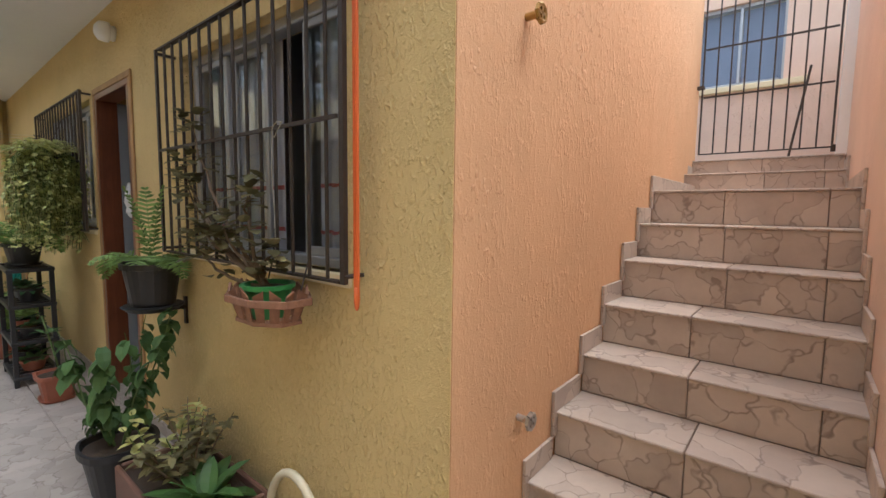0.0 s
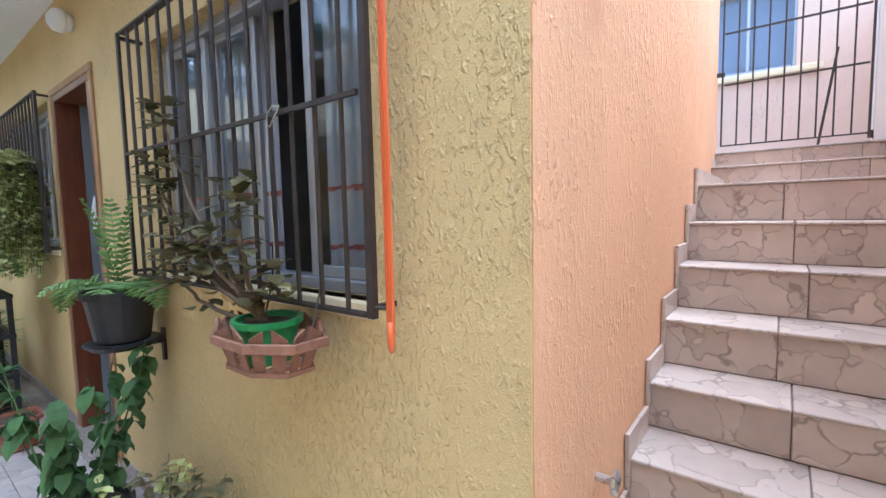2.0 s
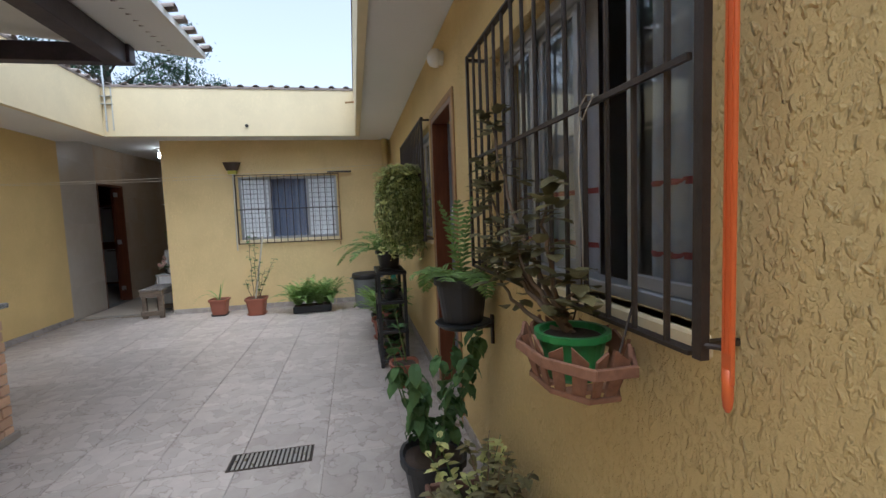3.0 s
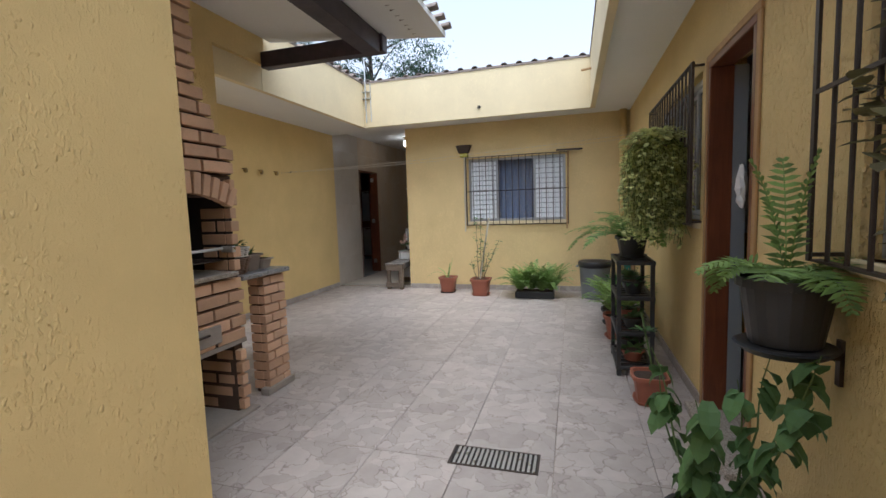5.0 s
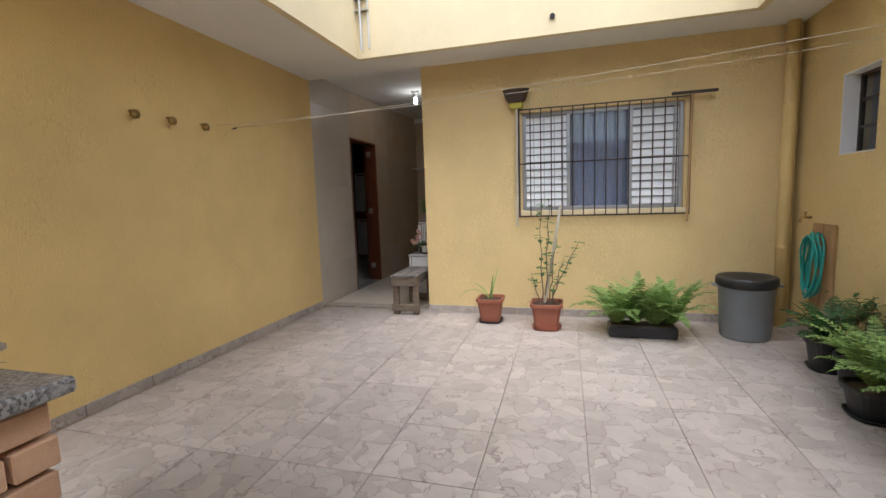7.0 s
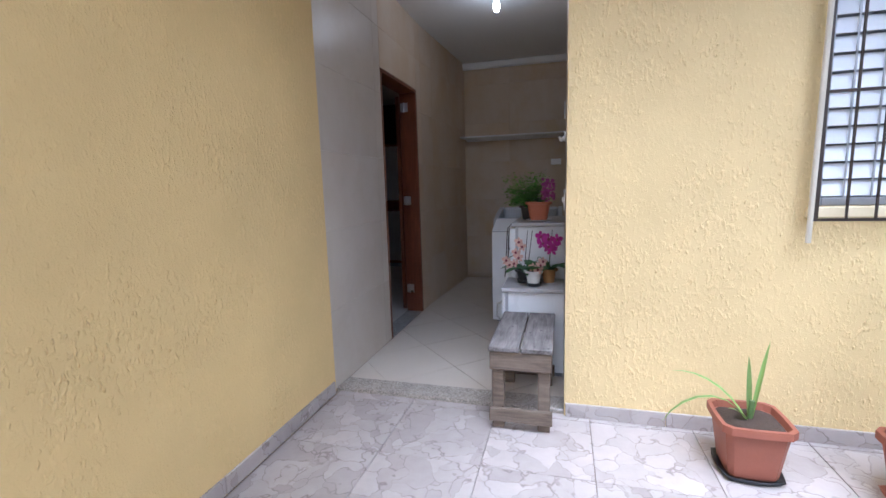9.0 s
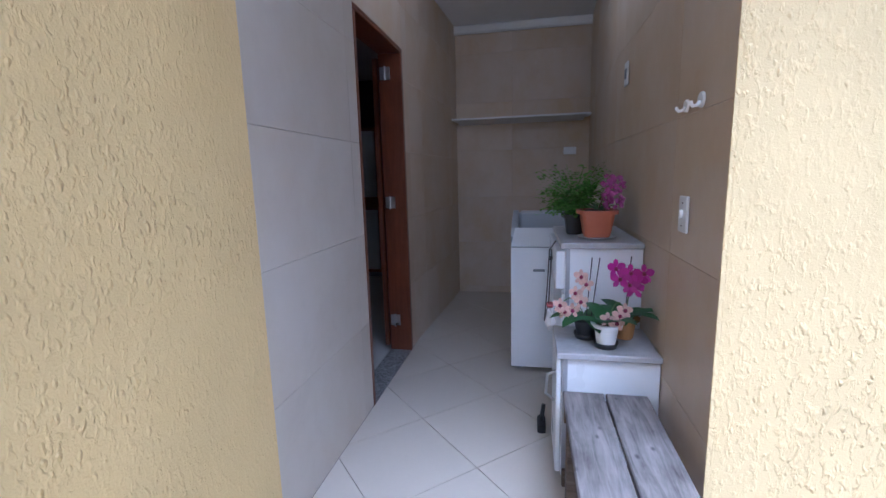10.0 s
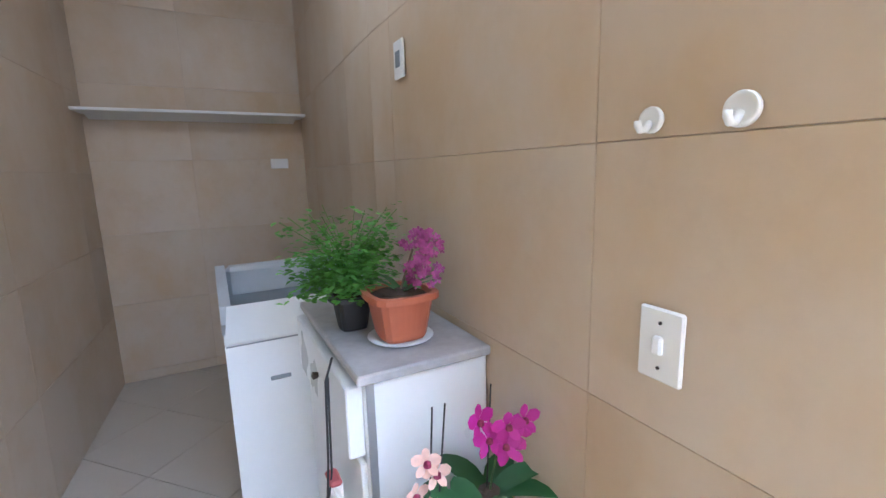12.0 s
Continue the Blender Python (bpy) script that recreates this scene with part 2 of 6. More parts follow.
def stone_tile(name, light, dark, vein, rough=0.3, scale=7.5, rand=0.08):
    """Ceramic tile printed with broken stone: shards, veins and a soft relief."""
    m, nt, b = base_mat(name)
    vec = coords(nt, (1, 1, 1), True)
    warp = node(nt, "TexNoise", Scale=5.0, Detail=3.0)
    nt.links.new(vec, warp.inputs["Vector"])
    mixv = nt.nodes.new("ShaderNodeVectorMath")
    mixv.operation = "MULTIPLY_ADD"
    mixv.inputs[1].default_value = (0.34, 0.34, 0.34)
    nt.links.new(warp.outputs["Color"], mixv.inputs[0])
    nt.links.new(vec, mixv.inputs[2])
    edge = node(nt, "TexVoronoi", Scale=scale)
    edge.feature = "DISTANCE_TO_EDGE"
    cell = node(nt, "TexVoronoi", Scale=scale)
    for v in (edge, cell):
        nt.links.new(mixv.outputs[0], v.inputs["Vector"])
    sep = nt.nodes.new("ShaderNodeSeparateColor")
    nt.links.new(cell.outputs["Color"], sep.inputs[0])
    cloud = noise_tex(nt, vec, 9.0, 5, 0.65)
    apart = nt.nodes.new("ShaderNodeVectorMath")
    apart.operation = "SUBTRACT"
    nt.links.new(mixv.outputs[0], apart.inputs[0])
    nt.links.new(cell.outputs["Position"], apart.inputs[1])
    lean = nt.nodes.new("ShaderNodeVectorMath")
    lean.operation = "SUBTRACT"
    lean.inputs[1].default_value = (0.5, 0.5, 0.5)
    nt.links.new(cell.outputs["Color"], lean.inputs[0])
    slope = nt.nodes.new("ShaderNodeVectorMath")
    slope.operation = "DOT_PRODUCT"
    nt.links.new(apart.outputs[0], slope.inputs[0])
    nt.links.new(lean.outputs[0], slope.inputs[1])
    shade = math_node(nt, "ADD", math_node(nt, "MULTIPLY", sep.outputs[0], 0.40), math_node(nt, "MULTIPLY", cloud, 0.7))
    shade = math_node(nt, "ADD", shade, math_node(nt, "MULTIPLY", slope.outputs["Value"], 0.16 * scale))
    body = ramp(nt, shade, [(0.2, dark), (0.85, light)])
    gap = ramp(nt, math_node(nt, "ADD", edge.outputs["Distance"], math_node(nt, "MULTIPLY", noise_tex(nt, vec, 6, 2), 0.05)), [(0.028, 1.0), (0.062, 0.0)])
    mix = node(nt, "Mix")
    mix.data_type = "RGBA"
    patchy = ramp(nt, noise_tex(nt, vec, 11, 3), [(0.36, 0.12), (0.58, 0.78)])
    nt.links.new(math_node(nt, "MULTIPLY", gap, patchy), mix.inputs[0])
    nt.links.new(body, mix.inputs[6])
    mix.inputs[7].default_value = (*vein, 1)
    info = nt.nodes.new("ShaderNodeObjectInfo")
    f = math_node(nt, "ADD", math_node(nt, "MULTIPLY", info.outputs["Random"], 2 * rand), 1 - rand)
    nt.links.new(tint(nt, mix.outputs[2], f), b.inputs["Base Color"])
    nt.links.new(math_node(nt, "ADD", math_node(nt, "MULTIPLY", cloud, 0.25), rough), b.inputs["Roughness"])
    bumped(nt, b, math_node(nt, "SUBTRACT", math_node(nt, "MULTIPLY", cloud, 0.4), gap), 0.25, 0.004)
    return m


def glazed(name, col, stain, rough=0.42):
    """Glazed wall tile with soft tan staining and faint scuffs."""
    m, nt, b = base_mat(name)
    vec = coords(nt, (1, 1, 1), True)
    cloud = noise_tex(nt, coords(nt, (1, 1, 0.7), True), 2.6, 5, 0.62)
    scuff = noise_tex(nt, coords(nt, (1, 1, 1.2), True), 7.0, 5, 0.7)
    mix = node(nt, "Mix")
    mix.data_type = "RGBA"
    nt.links.new(ramp(nt, cloud, [(0.40, 0.0), (0.68, 0.9)]), mix.inputs[0])
    mix.inputs[6].default_value = (*col, 1)
    mix.inputs[7].default_value = (*stain, 1)
    info = nt.nodes.new("ShaderNodeObjectInfo")
    f = math_node(nt, "ADD", math_node(nt, "MULTIPLY", info.outputs["Random"], 0.09), 0.955)
    f = math_node(nt, "MULTIPLY", f, ramp(nt, scuff, [(0.28, 0.95), (0.46, 1.0)]))
    nt.links.new(tint(nt, mix.outputs[2], f), b.inputs["Base Color"])
    nt.links.new(math_node(nt, "ADD", math_node(nt, "MULTIPLY", scuff, 0.2), rough - 0.1), b.inputs["Roughness"])
    bumped(nt, b, noise_tex(nt, vec, 8, 2), 0.03, 0.003)
    return m


def granite(name, a, b_, scale=160):
    m, nt, b = base_mat(name)
    vec = coords(nt)
    v = node(nt, "TexVoronoi", Scale=scale)
    nt.links.new(vec, v.inputs["Vector"])
    sep = nt.nodes.new("ShaderNodeSeparateColor")
    nt.links.new(v.outputs["Color"], sep.inputs[0])
    f = math_node(nt, "ADD", math_node(nt, "MULTIPLY", sep.outputs[0], 0.6), math_node(nt, "MULTIPLY", noise_tex(nt, vec, 14, 4), 0.5))
    nt.links.new(ramp(nt, f, [(0.3, b_), (0.8, a)]), b.inputs["Base Color"])
    b.inputs["Roughness"].default_value = 0.3
    bumped(nt, b, noise_tex(nt, vec, 60, 3), 0.1, 0.002)
    return m


def wood(name, light, dark, stretch=(14, 1.2, 14), rough=0.7, bump=0.5, knots=0.0):
    m, nt, b = base_mat(name)
    vec = coords(nt, stretch, True)
    grain = noise_tex(nt, vec, 3.0, 6, 0.65, 0.6)
    patch = noise_tex(nt, coords(nt, (1, 1, 1), True), 5.0, 4)
    f = math_node(nt, "ADD", math_node(nt, "MULTIPLY", grain, 0.7), math_node(nt, "MULTIPLY", patch, 0.4))
    col = ramp(nt, f, [(0.35, dark), (0.72, light)])
    if knots:
        v = node(nt, "TexVoronoi", Scale=16.0)
        nt.links.new(coords(nt, (1, 0.6, 1), True), v.inputs["Vector"])
        k = ramp(nt, v.outputs["Distance"], [(0.04, 0.30), (0.15, 1.0)])
        col = tint(nt, col, k)
    nt.links.new(col, b.inputs["Base Color"])
    b.inputs["Roughness"].default_value = rough
    bumped(nt, b, grain, bump, 0.003)
    return m


def glass_mat(name, color=(0.9, 0.95, 0.95), rough=0.0):
    m, nt, b = base_mat(name)
    b.inputs["Base Color"].default_value = (*color, 1)
    b.inputs["Transmission Weight"].default_value = 1.0
    b.inputs["Roughness"].default_value = rough
    b.inputs["IOR"].default_value = 1.45
    return m


def glow(name, color, strength):
    m, nt, b = base_mat(name)
    b.inputs["Emission Color"].default_value = (*color, 1)
    b.inputs["Emission Strength"].default_value = strength
    return m


YELLOW = plaster("yellow_plaster", (0.77, 0.585, 0.27), (0.62, 0.46, 0.20), 1.9, 1.6, 0.45, 0.28)
YELLOW_BACK = plaster("worn_yellow_plaster", (0.78, 0.60, 0.30), (0.66, 0.50, 0.25), 1.0, 1.35, 0.4, 0.38)
YELLOW_SOFT = plaster("smooth_yellow_plaster", (0.78, 0.585, 0.26), (0.70, 0.52, 0.22), 1.0, 1.25, 0.3, 0.46)
ORANGE = plaster("orange_plaster", (0.77, 0.46, 0.25), (0.66, 0.38, 0.20), 1.3, 1.15, 0.45, 0.44)
PEACH = plaster("peach_plaster", (0.81, 0.60, 0.47), (0.72, 0.51, 0.39), 1.4, 1.15, 0.4, 0.45)
CREAM = plaster("cream_plaster", (0.80, 0.68, 0.44), (0.60, 0.52, 0.37), 0.3, 1.2, 0.3, 0.5)
WHITE_PAINT = surf("white_ceiling_paint", (0.78, 0.77, 0.74), 0.85, 0.06, 0.8, 40, 0.1)
DARK_ROOM = surf("dim_room_paint", (0.56, 0.54, 0.50), 0.85, 0.1, 0.8, 40, 0.1)
FLOOR_TILE = stone_tile("stone_print_floor_tile", (0.46, 0.412, 0.378), (0.31, 0.268, 0.242), (0.19, 0.15, 0.128), 0.32, 8.0)
STAIR_TILE = stone_tile("stone_print_stair_tile", (0.58, 0.48, 0.39), (0.40, 0.32, 0.26), (0.22, 0.165, 0.13), 0.35, 6.5)
GROUT = surf("brown_grout", (0.30, 0.245, 0.205), 0.9)
WALL_GROUT = surf("tan_wall_grout", (0.44, 0.345, 0.245), 0.9)
BEIGE_TILE = glazed("beige_wall_tile", (0.55, 0.455, 0.345), (0.50, 0.365, 0.215))
GREY_TILE = glazed("pale_wall_tile", (0.55, 0.495, 0.42), (0.50, 0.43, 0.34), 0.36)
PALE_FLOOR = surf("pale_floor_tile", (0.55, 0.49, 0.41), 0.36, 0.05, 1.6, 70, 0, rand=0.05)
WHITE_TILE = surf("white_wall_tile", (0.62, 0.62, 0.62), 0.3, 0.04)
BRICK = surf("pale_orange_brick", (0.60, 0.385, 0.245), 0.85, 0.16, 6, 90, 0.5, rand=0.14)
MORTAR = surf("dark_brown_mortar", (0.09, 0.058, 0.042), 0.95, 0.2, 8, 120, 0.6)
# near-black: real soot in the firebox, painted shade everywhere else
SOOT_AND_SHADE = surf("sooty_firebrick", (0.035, 0.03, 0.028), 0.95, 0.3)
GRANITE = granite("grey_granite", (0.40, 0.39, 0.38), (0.10, 0.10, 0.10))
GRANITE_PALE = granite("worn_pale_granite", (0.47, 0.42, 0.35), (0.20, 0.17, 0.14), 200)
CONCRETE = surf("stained_concrete", (0.33, 0.29, 0.25), 0.9, 0.2, 6, 80, 0.5)
IRON = surf("brown_black_iron", (0.055, 0.04, 0.032), 0.5, 0.3, 12, 120, 0.3, 0.3)
STEEL = surf("steel", (0.55, 0.55, 0.54), 0.3, 0.1, 10, 90, 0.05, 0.9)
ALU = surf("aluminium_frame", (0.44, 0.45, 0.47), 0.4, 0.06, 4, 60, 0.05, 0.6)
LIME_PAINT = surf("yellow_green_paint", (0.46, 0.42, 0.05), 0.6, 0.15)
WHITE_METAL = surf("white_enamel", (0.80, 0.81, 0.82), 0.3, 0.03, 3, 60, 0.02)
WHITE_PLASTIC = surf("white_plastic", (0.80, 0.80, 0.79), 0.4, 0.03, 6, 60, 0.03)
GREY_PLASTIC = surf("grey_plastic", (0.22, 0.24, 0.26), 0.5, 0.08, 5, 70, 0.05)
BLACK_PLASTIC = surf("black_plastic", (0.02, 0.02, 0.022), 0.45, 0.2, 8, 70, 0.1)
DARK_TERRA = surf("dirty_brown_plastic", (0.17, 0.085, 0.06), 0.6, 0.2, 6, 60, 0.1)
TERRACOTTA = surf("terracotta_plastic", (0.31, 0.105, 0.062), 0.55, 0.12, 6, 60, 0.1, rand=0.06)
BRIGHT_TERRA = surf("orange_terracotta_plastic", (0.42, 0.125, 0.06), 0.45, 0.08, 6, 60, 0.05)
GREEN_POT = surf("green_plastic", (0.05, 0.26, 0.07), 0.4, 0.1)
TAUPE_POT = surf("taupe_plastic", (0.28, 0.23, 0.19), 0.6, 0.1)
ORANGE_PAINT = surf("orange_enamel", (0.72, 0.15, 0.035), 0.4, 0.08, 5, 60, 0.05)
SOIL = surf("dark_soil", (0.06, 0.04, 0.028), 0.95, 0.35, 20, 140, 1.0)
DOOR_WOOD = wood("red_brown_door_wood", (0.19, 0.060, 0.025), (0.085, 0.026, 0.012), (12, 12, 1.0), 0.35, 0.2)
BEAM_WOOD = wood("dark_beam_wood", (0.075, 0.058, 0.075), (0.03, 0.025, 0.038), (3, 3, 3), 0.5, 0.3)
BASKET_WOOD = wood("brown_slat_wood", (0.34, 0.17, 0.10), (0.18, 0.085, 0.05), (8, 8, 8), 0.7, 0.3)
PALLET = wood("weathered_pallet_wood", (0.25, 0.225, 0.21), (0.05, 0.043, 0.038), (16, 1.6, 16), 0.85, 0.8, 1.0)
PALLET_X = wood("weathered_pallet_rail", (0.22, 0.17, 0.125), (0.07, 0.05, 0.036), (1.6, 16, 16), 0.85, 0.8)
BOARD = wood("plain_board", (0.48, 0.30, 0.14), (0.30, 0.17, 0.07), (10, 10, 1.0), 0.7, 0.3)
WICKER = surf("brown_wicker", (0.20, 0.12, 0.08), 0.75, 0.25, 30, 120, 0.5)
WICKER_WHITE = surf("whitewashed_wicker", (0.55, 0.52, 0.48), 0.8, 0.15, 30, 120, 0.5)
CURTAIN = surf("white_net_curtain", (0.72, 0.72, 0.78), 0.9, 0.08, 3, 80, 0.2, translucent=0.4)
CURTAIN_RED = surf("red_curtain_stripe", (0.45, 0.12, 0.12), 0.9, 0.1)
CURTAIN_BLUE = surf("blue_grey_curtain", (0.24, 0.28, 0.42), 0.9, 0.12, 4, 90, 0.2)
SHUTTER = surf("white_louvre_slat", (0.80, 0.82, 0.84), 0.4, 0.03)
SOFA = surf("mustard_upholstery", (0.40, 0.27, 0.05), 0.9, 0.15, 6, 140, 0.5)
CLAY = surf("weathered_clay_roof_tile", (0.30, 0.25, 0.22), 0.9, 0.35, 12, 90, 0.6, rand=0.2)
ROPE = surf("pale_cord", (0.55, 0.50, 0.40), 0.9)
HOSE_TEAL = surf("teal_garden_hose", (0.02, 0.28, 0.24), 0.4, 0.1)
BRASS = surf("dull_brass", (0.42, 0.28, 0.10), 0.4, 0.2, 20, 90, 0.1, 0.8)
GLASS = glass_mat("window_glass")
FERN = surf("fern_green", (0.22, 0.34, 0.095), 0.6, 0.15, 6, 60, 0, island=0.35, translucent=0.35)
FERN_DARK = surf("deep_green_leaf", (0.035, 0.11, 0.03), 0.45, 0.2, 6, 60, 0, island=0.35, translucent=0.25)
LEAF = surf("mid_green_leaf", (0.095, 0.175, 0.065), 0.6, 0.2, 6, 60, 0, island=0.35, spec=0.25, translucent=0.25)
LEAF_YELLOW = surf("yellow_green_leaf", (0.56, 0.57, 0.23), 0.55, 0.2, 6, 60, 0, island=0.3, translucent=0.3)
LEAF_BROWN = surf("brown_green_leaf", (0.17, 0.15, 0.065), 0.6, 0.25, 6, 60, 0, island=0.45, translucent=0.2)
TREE_LEAF = surf("tree_leaf", (0.06, 0.11, 0.07), 0.6, 0.2, 2, 30, 0, island=0.5, translucent=0.2)
STEM = surf("woody_stem", (0.16, 0.11, 0.07), 0.8, 0.25, 20, 100, 0.4)
STEM_GREEN = surf("green_stem", (0.10, 0.16, 0.05), 0.6, 0.2)
BARK = surf("tree_bark", (0.10, 0.085, 0.07), 0.9, 0.3, 4, 30, 0.6)
PETAL_PINK = surf("magenta_petal", (0.42, 0.02, 0.25), 0.5, 0.12, 20, 90, 0, island=0.2, translucent=0.3)
PETAL_PALE = surf("pale_peach_petal", (0.70, 0.47, 0.39), 0.5, 0.22, 60, 90, 0, island=0.15, translucent=0.3)
PETAL_MAUVE = surf("mauve_petal", (0.40, 0.075, 0.27), 0.5, 0.15, 20, 90, 0, island=0.35, translucent=0.3)
GROUND = surf("bare_earth", (0.16, 0.14, 0.10), 0.95, 0.2, 0.2, 3, 0.3)
BULB = glow("lit_bulb", (1.0, 0.97, 0.92), 20.0)

# ---------------------------------------------------------------- setting
W = 0.85        # house wall
L = -3.86       # long yellow wall
B = 7.72        # back wall
SOF = 2.60      # underside of the eaves

structure("ground", Geo().box(-300, -300, -0.30, 300, 300, -0.10), GROUND, "bare earth round the house plot", "ground")
floor = structure("floor", Geo().box(L - 0.2, -2.0, -0.10, W + 0.1, B + 0.2, -0.010), GROUT, "courtyard floor with brown grout between stone-print tiles", "floor")
corridor_floor = structure("floor_corridor", Geo().box(-4.0, B + 0.2, -0.10, -2.3, 11.3, 0.004), GROUT, "service corridor floor with brown grout joints", "floor")
structure("threshold", Geo().box(L, B + 0.02, -0.01, -2.535, B + 0.17, 0.022, 0.004), GRANITE_PALE, "worn granite strip across the corridor entrance", "threshold")

# house wall with window, door, window, small window
HOLES = [(1.12, 2.38, 1.13, 2.06), (3.14, 3.85, 0.0, 2.10), (4.02, 5.50, 1.17, 2.10), (6.70, 7.10, 1.45, 2.02)]
structure("wall_house", wall_geo("y", W, 0.18, 0.694, B + 0.15, -0.1, 3.2, HOLES), YELLOW, "yellow textured house wall with windows and a door", "wall")
structure("wall_stair_left", Geo().box(W + 0.003, 0.69, -0.1, 2.7, 0.86, 3.25).prism([(2.7, 0.69), (4.5, 0.79), (4.5, 0.95), (2.7, 0.86)], -0.1, 3.25), ORANGE, "orange textured wall beside the stairs", "wall")
structure("wall_stair_right", Geo().prism([(0.72, -0.22), (0.72, -0.40), (4.7, -0.40), (4.7, -0.22)], -0.1, 3.25), PEACH, "peach textured wall beside the stairs", "wall")
# next two walls are unseen additions, their height set to limit light on the stairs
structure("wall_entrance_side", Geo().box(0.72, -2.0, -0.1, 0.90, -0.41, 2.8), PEACH, "unseen plain peach wall added behind the entrance to block light", "wall")
structure("wall_entrance_end", Geo().box(-1.6, -2.2, -0.1, 0.9, -2.02, 2.8), YELLOW_SOFT, "unseen plain yellow wall added to close the entrance against light", "wall")
structure("wall_entrance_left", Geo().box(-1.60, -2.0, -0.1, -1.40, 2.285, 2.82), YELLOW_SOFT, "smooth yellow wall of the entrance passage", "wall")
structure("wall_grill_return", Geo().box(-3.1, 2.25, -0.1, -1.605, 2.40, 2.735), YELLOW_SOFT, "yellow wall beside the brick grill", "wall")
structure("wall_grill_back", Geo().box(-3.1, 2.425, -0.1, -2.90, 4.12, 3.25).box(-3.1, 4.12, 2.80, -2.90, 4.80, 3.25), YELLOW_SOFT, "yellow wall behind the brick grill", "wall")
structure("wall_long", Geo().box(L - 0.18, 3.9, -0.1, L, B, 3.2), YELLOW_SOFT, "long smooth yellow courtyard wall", "wall")
structure("wall_back", wall_geo("x", B, 0.15, -2.523, W - 0.003, -0.1, 3.2, [(-1.50, -0.03, 1.08, 2.05)]), YELLOW_BACK, "yellow textured back wall with a barred window", "wall")
structure("ceiling_eaves", Geo().box(0.36, 0.70, SOF, W, B, SOF + 0.05).box(-3.01, 7.18, SOF, 0.36, B, SOF + 0.05).box(L, 4.13, SOF, -3.011, B, SOF + 0.05), WHITE_PAINT, "white painted underside of the eaves", "ceiling")
structure("fascia_house", Geo().box(0.30, 0.70, SOF - 0.04, 0.36, 7.12, 3.20), CREAM, "cream plastered eaves upstand of the house", "fascia")
structure("fascia_back", Geo().box(-2.95, 7.12, SOF - 0.04, 0.36, 7.18, 3.20), CREAM, "cream plastered eaves upstand over the back wall", "fascia")
structure("fascia_long", Geo().box(-3.01, 4.81, SOF - 0.04, -2.95, 7.12, 3.20).box(-3.01, 4.13, SOF - 0.04, -2.95, 4.80, 2.80), CREAM, "cream plastered eaves upstand of the long wall", "fascia")
structure("roof_flat", Geo().box(-4.1, 7.2, 3.21, 1.1, 11.4, 3.26).box(0.38, 0.7, 3.21, 1.1, 7.2, 3.26).box(-4.1, 3.9, 3.21, -3.02, 7.2, 3.26), CLAY, "roof deck behind the eaves", "roof")

# corridor walls
CR = -2.535
structure("trim", Geo().box(-2.5345, B + 0.001, 0.0, -2.5232, B + 0.005, 2.70), YELLOW_BACK, "yellow plaster arris where the tiles begin", "trim")
structure("wall_corridor_left", wall_geo("y", L - 0.012, -0.15, B, 9.60, -0.1, 2.9, [(8.63, 9.47, 0.0, 2.09)]).prism([(L - 0.012, 9.6), (-3.772, 11.1), (-3.95, 11.1), (L - 0.162, 9.6)], -0.1, 2.9), WALL_GROUT, "wall of the service corridor under beige tiles", "wall")
structure("wall_corridor_right", Geo().box(CR + 0.012, B + 0.16, -0.1, CR + 0.10, 9.30, 2.9).prism([(CR + 0.012, 9.30), (CR + 0.10, 9.30), (-2.35, 11.1), (-2.448, 11.1)], -0.1, 2.9), WALL_GROUT, "right wall of the service corridor under beige tiles", "wall")
structure("wall_corridor_end", Geo().box(-4.1, 11.112, -0.1, -2.3, 11.25, 2.9), WALL_GROUT, "end wall of the service corridor under beige tiles", "wall")
structure("ceiling_corridor", Geo().box(L - 0.1, B + 0.003, 2.70, -2.3, 11.2, 2.78), WHITE_PAINT, "white painted corridor ceiling", "ceiling")
structure("trim_corridor", Geo().box(-3.80, 11.045, 2.62, -2.42, 11.10, 2.70, 0.015), WHITE_PAINT, "white cornice at the corridor's end", "cornice")

# rooms behind the openings
structure("room_house", Geo().box(W + 0.18, 0.87, -0.1, 4.4, B, 0.0).box(W + 0.18, 0.87, 2.7, 4.4, B, 2.8).box(4.3, 0.87, 0, 4.4, B, 2.7).box(W + 0.18, 0.87, 0, 4.4, 0.92, 2.7).box(W + 0.18, 2.72, 0, 4.3, 2.82, 2.7).box(W + 0.18, 6.0, 0, 4.3, 6.1, 2.7).box(W + 0.18, B, 0, 4.4, B + 0.1, 2.7), DARK_ROOM, "dim rooms inside the house", "room")
structure("room_back", Geo().box(CR + 0.11, B + 0.15, -0.1, W, 10.6, 0.0).box(CR + 0.11, B + 0.15, 2.7, W, 10.6, 2.8).box(CR + 0.11, 10.5, 0, W, 10.6, 2.7).box(W - 0.1, B + 0.15, 0, W, 10.5, 2.7), DARK_ROOM, "dim room behind the back window", "room")
structure("room_bath", Geo().box(-5.6, 8.2, -0.1, L - 0.17, 12.2, 0.0).box(-5.6, 8.2, 2.5, L - 0.17, 12.2, 2.6).box(-5.7, 8.2, 0, -5.6, 12.2, 2.5).box(-4.03, 11.12, 0, -3.93, 12.2, 2.5).box(-5.6, 8.1, 0, L - 0.17, 8.2, 2.5), DARK_ROOM, "dim bathroom beside the corridor", "room")
# the unlit depth of the bathroom is put into this wall's near-black colour
structure("wall_bath", Geo().box(-5.6, 12.2, -0.1, L - 0.07, 12.3, 2.6), SOOT_AND_SHADE, "end wall of the bathroom, near-black for shade", "wall")

